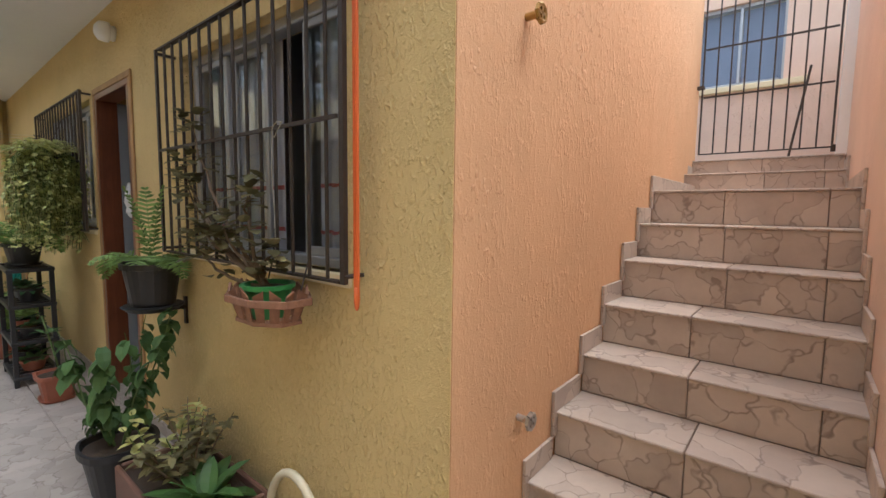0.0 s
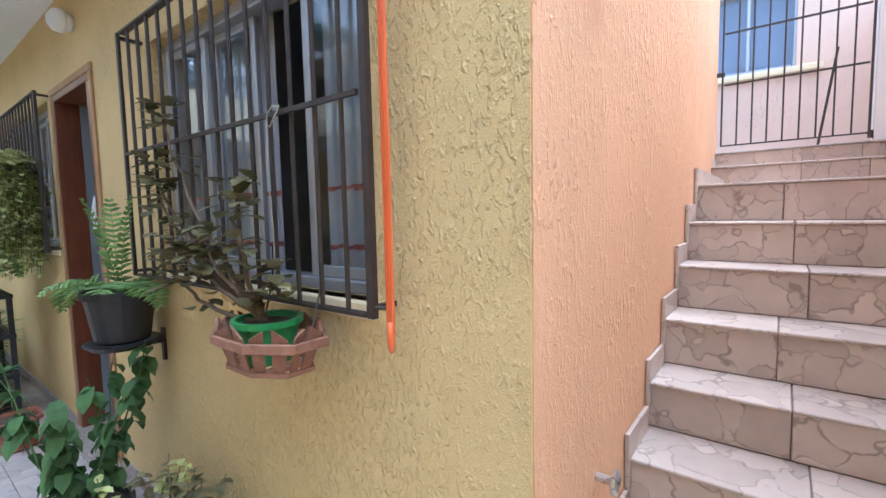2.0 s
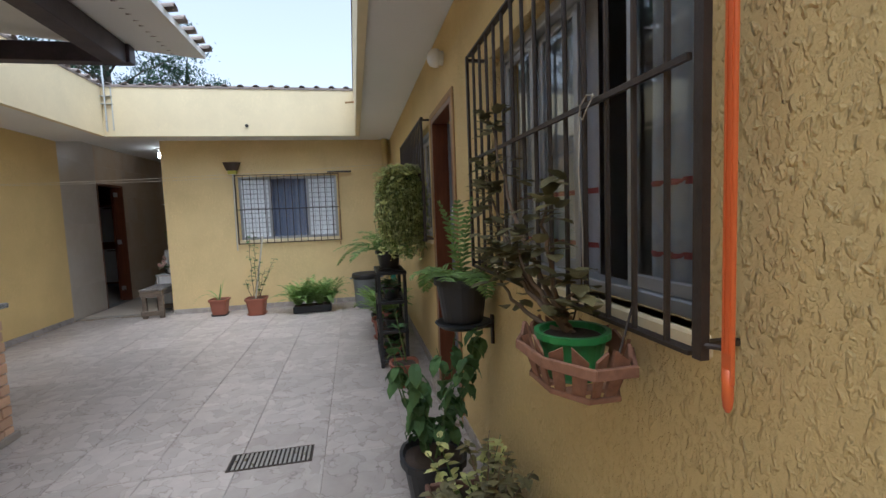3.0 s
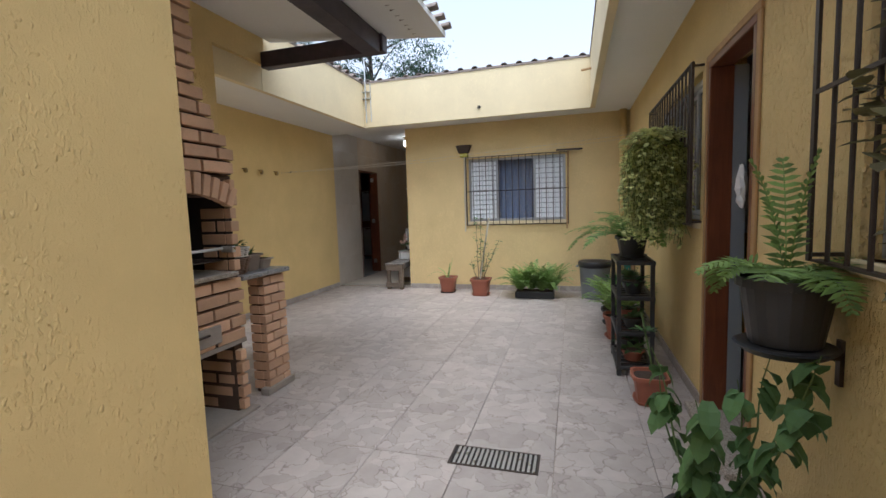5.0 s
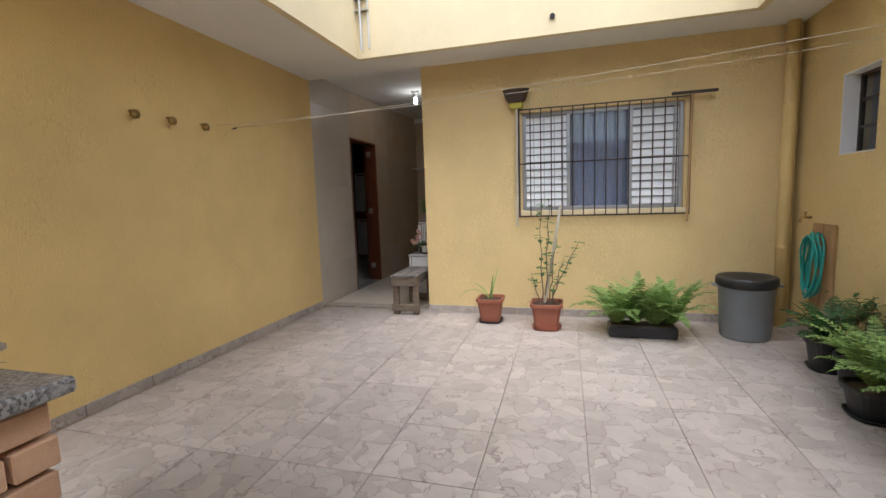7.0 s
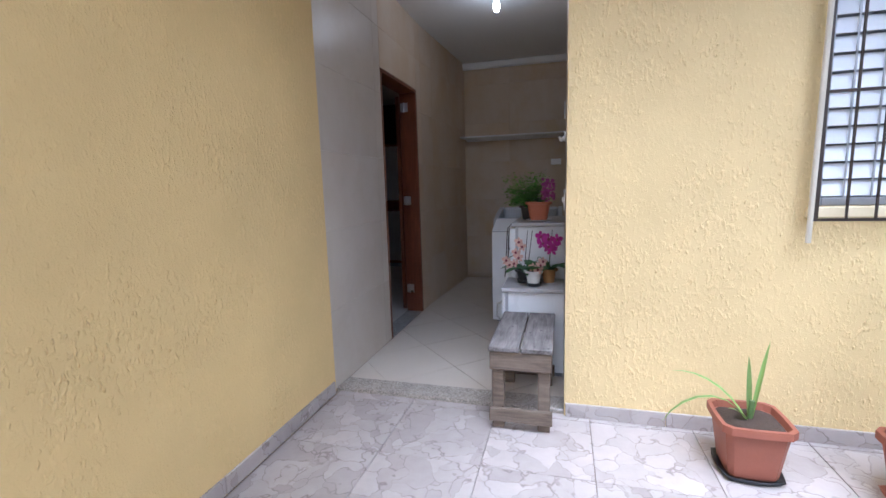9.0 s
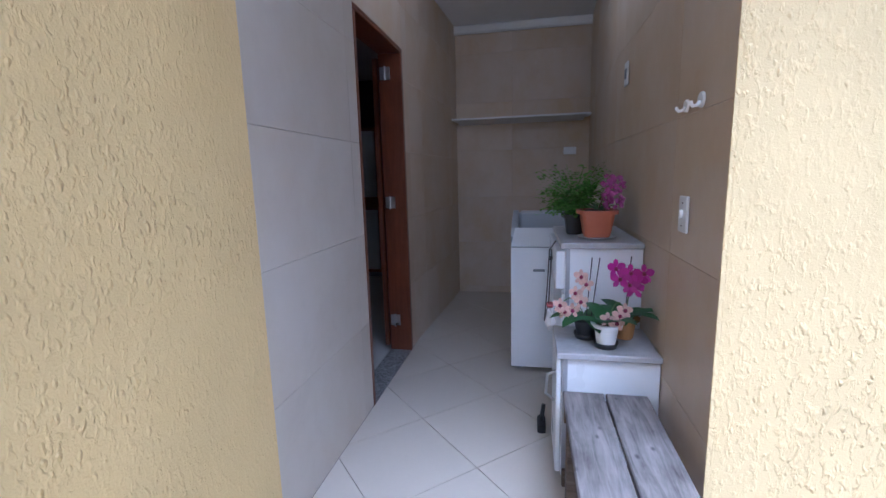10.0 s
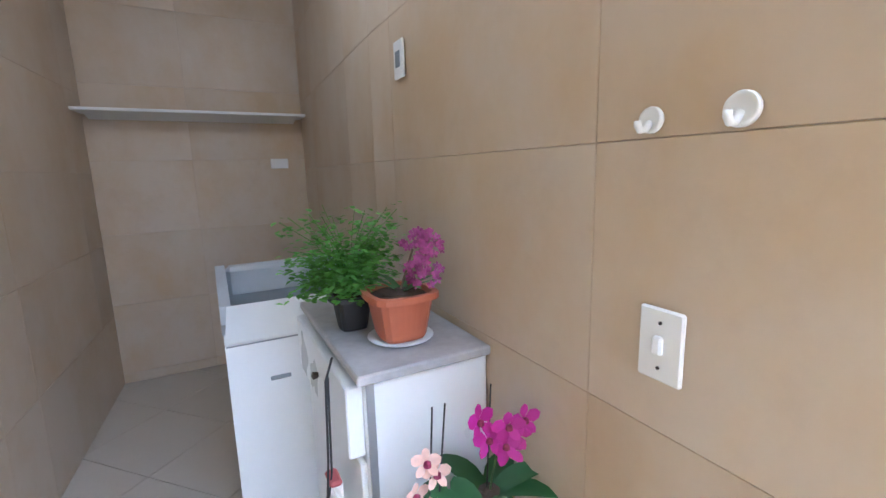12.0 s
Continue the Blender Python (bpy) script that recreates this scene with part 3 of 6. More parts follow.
# baseboards
SK = 0.075
sk = Geo()
for y0, y1 in ((0.70, 3.10), (3.90, 7.70)):
    n = max(1, round((y1 - y0) / 0.475))
    for i in range(n):
        sk.box(W - 0.012, y0 + (y1 - y0) * i / n + 0.002, 0, W, y0 + (y1 - y0) * (i + 1) / n - 0.002, SK, 0.002)
for i in range(7):
    sk.box(-2.53 + 0.48 * i + 0.002, B - 0.012, 0, min(-2.53 + 0.48 * (i + 1), W - 0.013) - 0.002, B, SK, 0.002)
for i in range(8):
    sk.box(L, 4.1 + 0.45 * i + 0.002, 0, L + 0.012, 4.1 + 0.45 * (i + 1) - 0.002, SK, 0.002)
for i in range(9):
    sk.box(-1.40, -1.9 + 0.467 * i + 0.002, 0, -1.388, -1.9 + 0.467 * (i + 1) - 0.002, SK, 0.002)
structure("baseboard", sk, FLOOR_TILE, "low stone-print tile skirting along the walls", "skirting")


# ---------------------------------------------------------------- stairs
steps = [(1.055, 0.21), (1.290, 0.395), (1.505, 0.572), (1.757, 0.736), (1.995, 0.915), (2.25, 1.10), (2.477, 1.28), (2.72, 1.465), (3.95, 1.645), (4.34, 1.785)]
stair_core = Geo()
for i, (x, z) in enumerate(steps):
    x1 = steps[i + 1][0] if i + 1 < len(steps) else 6.4
    stair_core.box(x + 0.012, -0.215, -0.1, x1 + 0.012, 0.80 if i > 7 else 0.688, z - 0.014)
stairs = structure("stairs", stair_core, GROUT, "stairs clad in brown stone-print tiles", "stairs")
for i, (x, z) in enumerate(steps):
    x1 = steps[i + 1][0] if i + 1 < len(steps) else 4.9
    z0 = steps[i - 1][1] if i else 0.0
    y1 = 0.78 if i > 7 else 0.686
    cut = [-0.212, -0.10, 0.28 + 0.05 * math.sin(i * 2.1), y1]
    for a, b in zip(cut, cut[1:]):
        put("riser_tile", Geo().box(x, a + 0.002, z0 + 0.001, x + 0.011, b - 0.002, z - 0.013, 0.002), STAIR_TILE, stairs)
    for a, b in ((cut[0], cut[2]), (cut[2], cut[3])):
        put("tread_tile", Geo().box(x - 0.012, a + 0.002, z - 0.012, x1 - 0.001, b - 0.002, z, 0.003), STAIR_TILE, stairs)
    if i < 9:
        for s, name in ((0, "skirting_tile"), (1, "skirting_tile")):
            g = Geo()
            ya, yb = (y1 - 0.012, y1 + 0.001) if s == 0 else (-0.219, -0.206)
            g.box(x - 0.035, ya, z + 0.001, x1 - 0.037, yb, z + 0.085, 0.002)
            g.box(x - 0.035, ya, z0 + 0.08, x - 0.001, yb, z + 0.0005, 0.002)
            put(name, g, STAIR_TILE, stairs)

# landing beyond the gate
structure("wall_landing", wall_geo("x", -0.40, -0.15, 4.70, 6.2, 1.5, 3.25), PEACH, "peach wall past the gate", "wall")
structure("wall_upper_house", wall_geo("y", 6.0, 0.18, -0.6, 2.2, 1.5, 3.95, [(0.27, 1.10, 2.77, 3.66)]), PEACH, "peach wall of the upper house with a window", "wall")
structure("window_sill_upper", Geo().box(5.94, 0.05, 2.70, 6.0, 1.25, 2.765, 0.008), CREAM, "cream sill under the upper window", "sill")
structure("room_upper", Geo().box(6.19, -0.6, 1.5, 8.0, -0.5, 3.9).box(6.19, 2.1, 1.5, 8.0, 2.2, 3.9).box(8, -0.6, 1.5, 8.1, 2.2, 3.9).box(6.19, -0.6, 3.8, 8.0, 2.2, 3.9), DARK_ROOM, "dim room behind the upper window", "room")
upper_window = tagged(thing("window_4", 6.05, 0.27, 2.77, "dark sliding window with a pale frame in the peach wall", "window"), kind="structure")
for a, b in ((0, 0.025), (0.40, 0.43), (0.805, 0.83)):
    part("window_frame", Geo().box(0, a, 0, 0.05, b, 0.89, 0.004), ALU, upper_window)
part("window_frame", Geo().box(0, 0.04, 0, 0.05, 0.79, 0.04, 0.004).box(0, 0.04, 0.85, 0.05, 0.79, 0.89, 0.004), ALU, upper_window)
for a, b in ((0.025, 0.40), (0.43, 0.805)):
    part("pane", Geo().box(0.02, a, 0.04, 0.026, b, 0.85), GLASS, upper_window).visible_shadow = False
    part("blind", Geo().box(0.10, a, 0.04, 0.11, b, 0.85), CURTAIN_BLUE, upper_window)

gate = thing("metal_gate", 4.40, -0.14, 1.84, "thin brown iron bar gate at the top of the stairs", "gate")
part("gate_frame", Geo().box(-0.008, 0, 0, 0.008, 0.89, 0.010).box(-0.008, 0, 1.38, 0.008, 0.89, 1.39).box(-0.010, 0.0, -0.02, 0.010, 0.014, 1.42).box(-0.008, 0.880, 0, 0.008, 0.892, 1.42), IRON, gate)
part("rail", Geo().box(-0.008, 0.02, 0.48, 0.008, 0.875, 0.492), IRON, gate)
part("rail", Geo().box(-0.008, 0.02, 0.88, 0.008, 0.875, 0.892), IRON, gate)
for i in range(8):
    y = 0.10 + 0.0975 * i
    part("gate_bar", Geo().tube([(0, y, 0.012), (0, y, 1.38)], 0.006, 6), IRON, gate)
part("latch", Geo().box(-0.03, 0.87, 0.56, 0.03, 0.95, 0.585, 0.004), IRON, gate)
part("hinge", Geo().lathe([(0.018, 0), (0.018, 0.05)], 8, (0, -0.005, -0.03)), IRON, gate)
stick = thing("broom_handle", 4.62, 0.13, 1.80, "thin brown stick leaning behind the gate", "broom")
part("stick", Geo().tube([(0, 0, 0), (0.1, -0.10, 0.75)], 0.009, 8), IRON, stick)
structure("gate_post", Geo().box(4.38, -0.22, 1.785, 4.5, -0.155, 4.0), WHITE_PAINT, "white door jamb beside the gate", "jamb")


# ---------------------------------------------------------------- windows and grilles
def grille(name, x, y0, y1, z0, z1, n, rails, label):
    """A barred cage that stands off the wall on the courtyard side."""
    g = thing(name, x, y0, z0, label, "window grille", group="window grilles")
    w, h, d = y1 - y0, z1 - z0, W - x
    for a in (0.0, w - 0.020):
        part("upright", Geo().box(0, a, 0, 0.005, a + 0.020, h).box(0.005, a + (0 if a == 0 else 0.015), 0, 0.016, a + (0.005 if a == 0 else 0.020), h), IRON, g)
    part("rail", Geo().box(0.001, 0.03, 0, 0.026, w - 0.03, 0.008), IRON, g)
    part("rail", Geo().box(0.001, 0.03, h - 0.008, 0.026, w - 0.03, h), IRON, g)
    for zz in rails:
        part("rail", Geo().box(-0.004, 0.03, zz, 0.006, w - 0.03, zz + 0.012), IRON, g)
    for i in range(1, n):
        y = w * i / n
        part("bar", Geo().tube([(0.012, y, 0.008), (0.012, y, h - 0.008)], 0.0065, 6), IRON, g)
    for a in (0.02, w - 0.02):
        for zz in (0.02, h - 0.02):
            part("bracket", Geo().box(0.006, a - 0.008, zz - 0.006, d, a + 0.008, zz + 0.006), IRON, g)
    return g


grille("window_grille", 0.762, 1.030, 2.47, 1.115, 2.09, 15, (0.49,), "brown-black iron window grille with a middle rail")
grille("window_grille", 0.775, 3.965, 5.56, 1.15, 2.145, 16, (0.50,), "brown-black iron window grille with hanging plants")


def sliding_window(name, x, y0, y1, z0, z1, label, opening):
    """A four-leaf sliding window set back in the wall. opening: the stretch that is slid open."""
    w = tagged(thing(name, x, y0, z0, label, "window"), kind="structure")
    wd, h = y1 - y0, z1 - z0
    for a in (0.0, wd - 0.035):
        part("window_frame", Geo().box(0, a, 0, 0.07, a + 0.035, h, 0.004), ALU, w)
    part("window_frame", Geo().box(0, 0.035, 0, 0.07, wd - 0.035, 0.035, 0.004), ALU, w)
    part("window_frame", Geo().box(0, 0.035, h - 0.04, 0.07, wd - 0.035, h, 0.004), ALU, w)
    edges = [0.035 + (wd - 0.07) * i / 4 for i in range(5)]
    for i in range(4):
        if i == opening:
            continue
        a, b, o = edges[i], edges[i + 1], 0.012 if i in (0, 3) else 0.038
        sash = part("sash", Geo().box(o, a, 0.036, o + 0.02, a + 0.028, h - 0.041, 0.003).box(o, b - 0.028, 0.036, o + 0.02, b, h - 0.041, 0.003).box(o, a + 0.028, 0.036, o + 0.02, b - 0.028, 0.07, 0.003).box(o, a + 0.028, h - 0.07, o + 0.02, b - 0.028, h - 0.041, 0.003), ALU, w)
        p = part("pane", Geo().box(o + 0.008, a + 0.028, 0.07, o + 0.012, b - 0.028, h - 0.07), GLASS, sash)
        p.visible_shadow = False
    return w


def drape(y0, y1, z0, z1, x, waves, amp=0.02):
    g, n = Geo(), waves * 8
    v = []
    for k in range(n + 1):
        y = y0 + (y1 - y0) * k / n
        dx = amp * math.sin(2 * math.pi * waves * k / n + 0.6 * math.sin(k * 0.37))
        v += [(x + dx * 0.4, y, z1), (x + dx, y + 0.01 * math.sin(k), (z0 + z1) / 2), (x + dx * 1.2, y, z0)]
    f = [(3 * k + j, 3 * k + 3 + j, 3 * k + 4 + j, 3 * k + 1 + j) for k in range(n) for j in (0, 1)]
    return g.add(v, f)


sliding_window("window_1", W + 0.05, 1.12, 2.38, 1.13, 2.06, "grey aluminium sliding window standing partly open", 1)
sliding_window("window_2", W + 0.05, 4.02, 5.50, 1.17, 2.10, "grey aluminium sliding window behind a grille", 9)
structure("window_sill_1", Geo().box(W - 0.015, 1.10, 1.085, W + 0.05, 2.40, 1.13, 0.006), CREAM, "plastered sill under the first window", "sill")
structure("window_sill_2", Geo().box(W - 0.015, 4.00, 1.125, W + 0.05, 5.52, 1.17, 0.006), CREAM, "plastered sill under the second window", "sill")
for a, b in ((1.06, 1.46), (1.72, 2.44)):
    c = thing("curtain", W + 0.145, a, 0.62, "white net curtain with red stripes at the bottom", "curtain", group="net curtains")
    part("cloth", drape(0, b - a, 0.0, 1.5, 0, 5, 0.012), CURTAIN, c, "", True)
    for zz in (0.62, 0.80):
        part("stripe", drape(0, b - a, zz, zz + 0.018, -0.004, 5, 0.012), CURTAIN_RED, c, "dull red stripe", True)
c = thing("curtain", W + 0.22, 4.0, 0.7, "white net curtain behind the second window", "curtain", group="net curtains")
part("cloth", drape(0, 1.5, 0, 1.45, 0, 11), CURTAIN, c, "", True)
chair = thing("white_chair", W + 0.34, 1.50, 0.0, "white moulded plastic chair inside the window", "chair")
part("backrest", Geo().tube([(0, -0.17, 0.70), (0, -0.17, 1.16), (0, -0.12, 1.27), (0, 0, 1.30), (0, 0.12, 1.27), (0, 0.17, 1.16), (0, 0.17, 0.70)], 0.03, 8).box(0.0, -0.16, 0.8, 0.025, 0.16, 1.24, 0.01), WHITE_PLASTIC, chair, "", True)
part("seat", Geo().box(-0.02, -0.2, 0.66, 0.4, 0.2, 0.70, 0.012), WHITE_PLASTIC, chair)
for a in (-0.17, 0.17):
    for b in (0.0, 0.36):
        part("leg", Geo().tube([(b, a, 0), (b, a, 0.66)], 0.02, 8), WHITE_PLASTIC, chair)

# small window with iron bars
small = tagged(thing("window_3", W + 0.10, 6.70, 1.45, "small square iron-framed window in a deep reveal", "window"), kind="structure")
part("window_frame", Geo().box(0, 0, 0, 0.03, 0.025, 0.57).box(0, 0.375, 0, 0.03, 0.40, 0.57).box(0, 0.025, 0, 0.03, 0.375, 0.025).box(0, 0.025, 0.545, 0.03, 0.375, 0.57), IRON, small)
part("reveal", Geo().box(-0.099, 0.392, 0.001, -0.001, 0.399, 0.569).box(-0.099, 0.001, 0.562, -0.001, 0.391, 0.569).box(-0.099, 0.001, 0.001, -0.001, 0.391, 0.008), WHITE_PAINT, small, "pale painted reveal")
for i in (1, 2):
    part("glazing_bar", Geo().box(0.004, 0.025, 0.19 * i - 0.01, 0.026, 0.375, 0.19 * i + 0.01), IRON, small)
for i in range(3):
    part("pane", Geo().box(0.014, 0.026, 0.19 * i + 0.011, 0.018, 0.374, 0.19 * i + 0.178), GLASS, small).visible_shadow = False

# house door: lined opening, leaf swung inside
door = tagged(thing("door_1", W, 3.14, 0.0, "open red-brown wooden front door in a deep lining", "door"), kind="structure")
for a in (0.0, 0.67):
    part("jamb", Geo().box(-0.012, a, 0, 0.11, a + 0.04, 2.06, 0.004), DOOR_WOOD, door)
part("head", Geo().box(-0.012, 0, 2.06, 0.11, 0.71, 2.10, 0.004), DOOR_WOOD, door)
for a in (-0.045, 0.712):
    part("architrave", Geo().box(-0.014, a, 0, -0.001, a + 0.043, 2.10, 0.003), BOARD, door)
part("architrave", Geo().box(-0.014, -0.045, 2.102, -0.001, 0.755, 2.14, 0.003), BOARD, door)
for a in (0.003, 0.672):
    part("reveal", Geo().box(0.111, a, 0, 0.182, a + 0.035, 2.06, 0.002), GREY_PLASTIC, door, "grey painted reveal behind the lining")
leaf_ob = part("door_leaf", Geo().box(0, 0, 0.01, 0.035, 0.66, 2.05, 0.004), DOOR_WOOD, door, "leaf swung wide into the room")
leaf_ob.matrix_local = pose(0.19, 0.035, 0, 0, 0, -96)
part("door_handle", Geo().tube([(-0.0, 0.60, 1.05), (-0.05, 0.60, 1.05), (-0.05, 0.50, 1.05)], 0.009, 8), STEEL, leaf_ob, "", True)
structure("doorstep", Geo().box(W - 0.10, 3.10, 0.0, W + 0.18, 3.90, 0.035, 0.006), GRANITE_PALE, "worn granite doorstep", "doorstep")
sofa = thing("armchair", 1.85, 5.15, 0.0, "mustard yellow upholstered armchair in the dim room", "armchair", 20)
part("seat", Geo().box(-0.35, -0.35, 0.12, 0.35, 0.35, 0.45, 0.05), SOFA, sofa)
part("backrest", Geo().box(-0.35, 0.22, 0.45, 0.35, 0.42, 1.0, 0.06), SOFA, sofa)
for a in (-0.45, 0.33):
    part("armrest", Geo().box(a, -0.35, 0.12, a + 0.12, 0.4, 0.65, 0.04), SOFA, sofa)
for a in (-0.38, 0.38):
    for b in (-0.3, 0.35):
        part("leg", Geo().lathe([(0.02, 0), (0.025, 0.12)], 8, (a, b, 0)), BOARD, sofa)
bag = thing("shopping_bag", W + 0.147, 3.772, 1.40, "crumpled white plastic bag hanging in the doorway", "bag")
rn = random.Random(44)
bagg = Geo().lathe([(0.006, 0.10), (0.016, 0.06), (0.030, 0.02), (0.036, -0.03), (0.024, -0.07), (0.030, -0.10), (0.012, -0.14)], 14, (0, 0, 0), 0.9, 0.9)
bagg.v = [(p[0] + rn.uniform(-0.007, 0.007), p[1] + rn.uniform(-0.007, 0.007), p[2] + rn.uniform(-0.008, 0.008)) for p in bagg.v]
part("bag_body", bagg, WHITE_PLASTIC, bag)
part("hook", Geo().tube([(0, 0.04, 0.10), (0, 0, 0.095), (0, -0.008, 0.105)], 0.004, 6), STEEL, bag)

# back window: louvres either side of a blue curtain
bw = tagged(thing("window_5", -1.50, B + 0.04, 1.08, "aluminium window with white louvre shutters and a blue curtain", "window"), kind="structure")
for a in (0.0, 0.43, 1.00, 1.435):
    part("window_frame", Geo().box(a, 0, 0, a + 0.035, 0.06, 0.97, 0.004), ALU, bw)
part("window_frame", Geo().box(0.035, 0.001, 0, 1.435, 0.06, 0.035, 0.004), ALU, bw)
part("window_frame", Geo().box(0.035, 0.001, 0.935, 1.435, 0.06, 0.97, 0.004), ALU, bw)
slat = Geo().add([(0, 0.006, 0), (0.394, 0.006, 0), (0.394, 0.028, 0.066), (0, 0.028, 0.066), (0, 0.010, -0.002), (0.394, 0.010, -0.002), (0.394, 0.032, 0.064), (0, 0.032, 0.064)], [(0, 1, 2, 3), (7, 6, 5, 4), (0, 4, 5, 1), (3, 2, 6, 7)]).mesh("slat")
slat.materials.append(SHUTTER)
for x in (0.036, 1.036):
    # dark grey backing puts the shade between the slats into its colour
    panel = part("shutter", Geo().box(x, 0.042, 0.036, x + 0.394, 0.048, 0.934), GREY_PLASTIC, bw, "dark backing sheet that paints shade into the louvre gaps")
    for i in range(12):
        s = part("slat", slat, None, panel)
        s.location = (x, 0, 0.042 + 0.0745 * i)
    # grey strips added to draw the vertical shadow lines over the louvres
    for i in range(3):
        part("tie_strip", Geo().box(x + 0.075 + 0.1 * i, 0.001, 0.037, x + 0.082 + 0.1 * i, 0.005, 0.933), ALU, panel)
    part("stile", Geo().box(x + 0.345, -0.004, 0.037, x + 0.363, 0.004, 0.933), ALU, panel)
part("pane", Geo().box(0.466, 0.02, 0.036, 0.999, 0.024, 0.934), GLASS, bw).visible_shadow = False
bc = thing("curtain", -1.05, B + 0.16, 1.05, "blue-grey patterned curtain in the back window", "curtain")
part("cloth", Geo().add([(0.6 * k / 48, 0.018 * math.sin(k * 0.9), z) for k in range(49) for z in (0, 1.0)], [(2 * k, 2 * k + 2, 2 * k + 3, 2 * k + 1) for k in range(48)]), CURTAIN_BLUE, bc, "", True)
structure("window_sill_3", Geo().box(-1.54, B - 0.02, 1.03, 0.01, B + 0.04, 1.08, 0.006), CREAM, "plastered sill under the back window", "sill")
bg = thing("window_grille", -1.535, B - 0.055, 1.02, "brown iron grille before the back window", "window grille", group="window grilles")
for a in (0.0, 1.53):
    part("upright", Geo().box(a, 0, 0, a + 0.02, 0.01, 1.06), IRON, bg)
for zz in (0.0, 0.52, 1.045):
    part("rail", Geo().box(0.02, 0.001, zz, 1.53, 0.009, zz + 0.012), IRON, bg)
for i in range(1, 15):
    part("bar", Geo().tube([(0.02 + 1.51 * i / 15, 0.005, 0.012), (0.02 + 1.51 * i / 15, 0.005, 1.045)], 0.0055, 6), IRON, bg)
for a in (0.005, 1.545):
    for zz in (0.02, 1.03):
        part("bracket", Geo().box(a - 0.005, 0.01, zz - 0.005, a + 0.005, 0.055, zz + 0.005), IRON, bg)

# ---------------------------------------------------------------- canopy over the grill, roof edge
# stretch below y 0.9 is unseen, added to shade the entrance passage
structure("canopy", Geo().add([(-1.03, -2.0, 2.86), (-1.03, 4.92, 2.86), (-2.90, 4.92, 3.06), (-2.90, -2.0, 3.06), (-1.03, -2.0, 2.91), (-1.03, 4.92, 2.91), (-2.90, 4.92, 3.11), (-2.90, -2.0, 3.11)], [(0, 1, 2, 3), (7, 6, 5, 4), (0, 4, 5, 1), (1, 5, 6, 2), (2, 6, 7, 3), (3, 7, 4, 0)]), WHITE_PAINT, "canopy roof with a white boarded underside, lengthened unseen for shade", "canopy")
structure("beam_1", Geo().box(-2.9, 4.74, 2.76, -1.58, 4.85, 2.915, 0.006), BEAM_WOOD, "dark-stained cross beam under the canopy", "beam")
structure("beam_2", Geo().box(-1.77, -1.99, 2.74, -1.605, 4.738, 2.915, 0.006), BEAM_WOOD, "dark-stained long beam under the canopy", "beam")
tile_me = Geo().add([(0.35 * j, 0.045 * math.cos(math.pi * k / 6), 0.032 * math.sin(math.pi * k / 6) + o) for j in (0, 1) for o in (0, 0.009) for k in range(7)],
                    [(k, k + 1, k + 15, k + 14) for k in range(6)] + [(k + 7, k + 21, k + 22, k + 8) for k in range(6)] + [(k, k + 7, k + 8, k + 1) for k in range(6)]).mesh("roof_tile")
tile_me.materials.append(CLAY)
roof_edge = tagged(thing("roof_edge", 0.33, 7.15, 3.2, "weathered clay tiles along the top of the eaves", "roof"), kind="structure")
part("bedding", Geo().box(-3.36, -0.04, 0, 0.05, 0.35, 0.025).box(-0.04, -6.4, 0.001, 0.35, -0.041, 0.026).box(-3.7, -2.38, 0.0, -3.27, -0.041, 0.024), CLAY, roof_edge)
for i in range(16):
    o = part("roof_tile", tile_me, None, roof_edge)
    o.matrix_local = pose(-3.2 + 0.205 * i, -0.035, 0.022, 0, -4, 90)
for i in range(31):
    o = part("roof_tile", tile_me, None, roof_edge)
    o.matrix_local = pose(-0.035, -0.15 - 0.205 * i, 0.022, 0, -4, 0)
for i in range(11):
    o = part("roof_tile", tile_me, None, roof_edge)
    o.matrix_local = pose(-3.24, -0.15 - 0.205 * i, 0.022, 0, -4, 180)
canopy_edge = tagged(thing("canopy_edge", -1.03, 4.92, 2.905, "corrugated roof tiles along the canopy edge", "roof"), kind="structure")
for i in range(34):
    o = part("roof_tile", tile_me, None, canopy_edge)
    o.matrix_local = pose(0.07, -0.08 - 0.2 * i, 0.012, 0, 6, 180)

# ---------------------------------------------------------------- brick grill
BRICKS = {}


def brick_mesh(length, depth, height):
    key = (round(length, 3), round(depth, 3), round(height, 3))
    if key not in BRICKS:
        BRICKS[key] = Geo().box(0, 0, 0, key[0], key[1], key[2], 0.0035).mesh("brick")
        BRICKS[key].materials.append(BRICK)
    return BRICKS[key]


def courses(parent, at, turn, length, z0, n, pitch=0.083, brick=0.236, joint=0.017, depth=0.05, limit=None, first=0):
    """Running-bond brick courses along a face; limit(z) gives the stretch that is built."""
    for k in range(n):
        z = z0 + k * pitch
        lo, hi = limit(z + pitch / 2) if limit else (0.0, length)
        u = -((k + first) % 2) * (brick + joint) / 2
        while u < hi - 0.02:
            a, b = max(u, lo), min(u + brick, hi)
            if b - a > 0.035:
                o = part("brick", brick_mesh(b - a, depth, pitch - joint), None, parent)
                o.matrix_local = at @ pose(0, 0, 0, 0, 0, turn) @ pose(a, random.uniform(-0.003, 0.002), z)
            u += brick + joint


grill = thing("brick_grill", -2.0, 2.49, 0.0, "tall brick barbecue grill with an arched firebox and chimney", "barbecue")
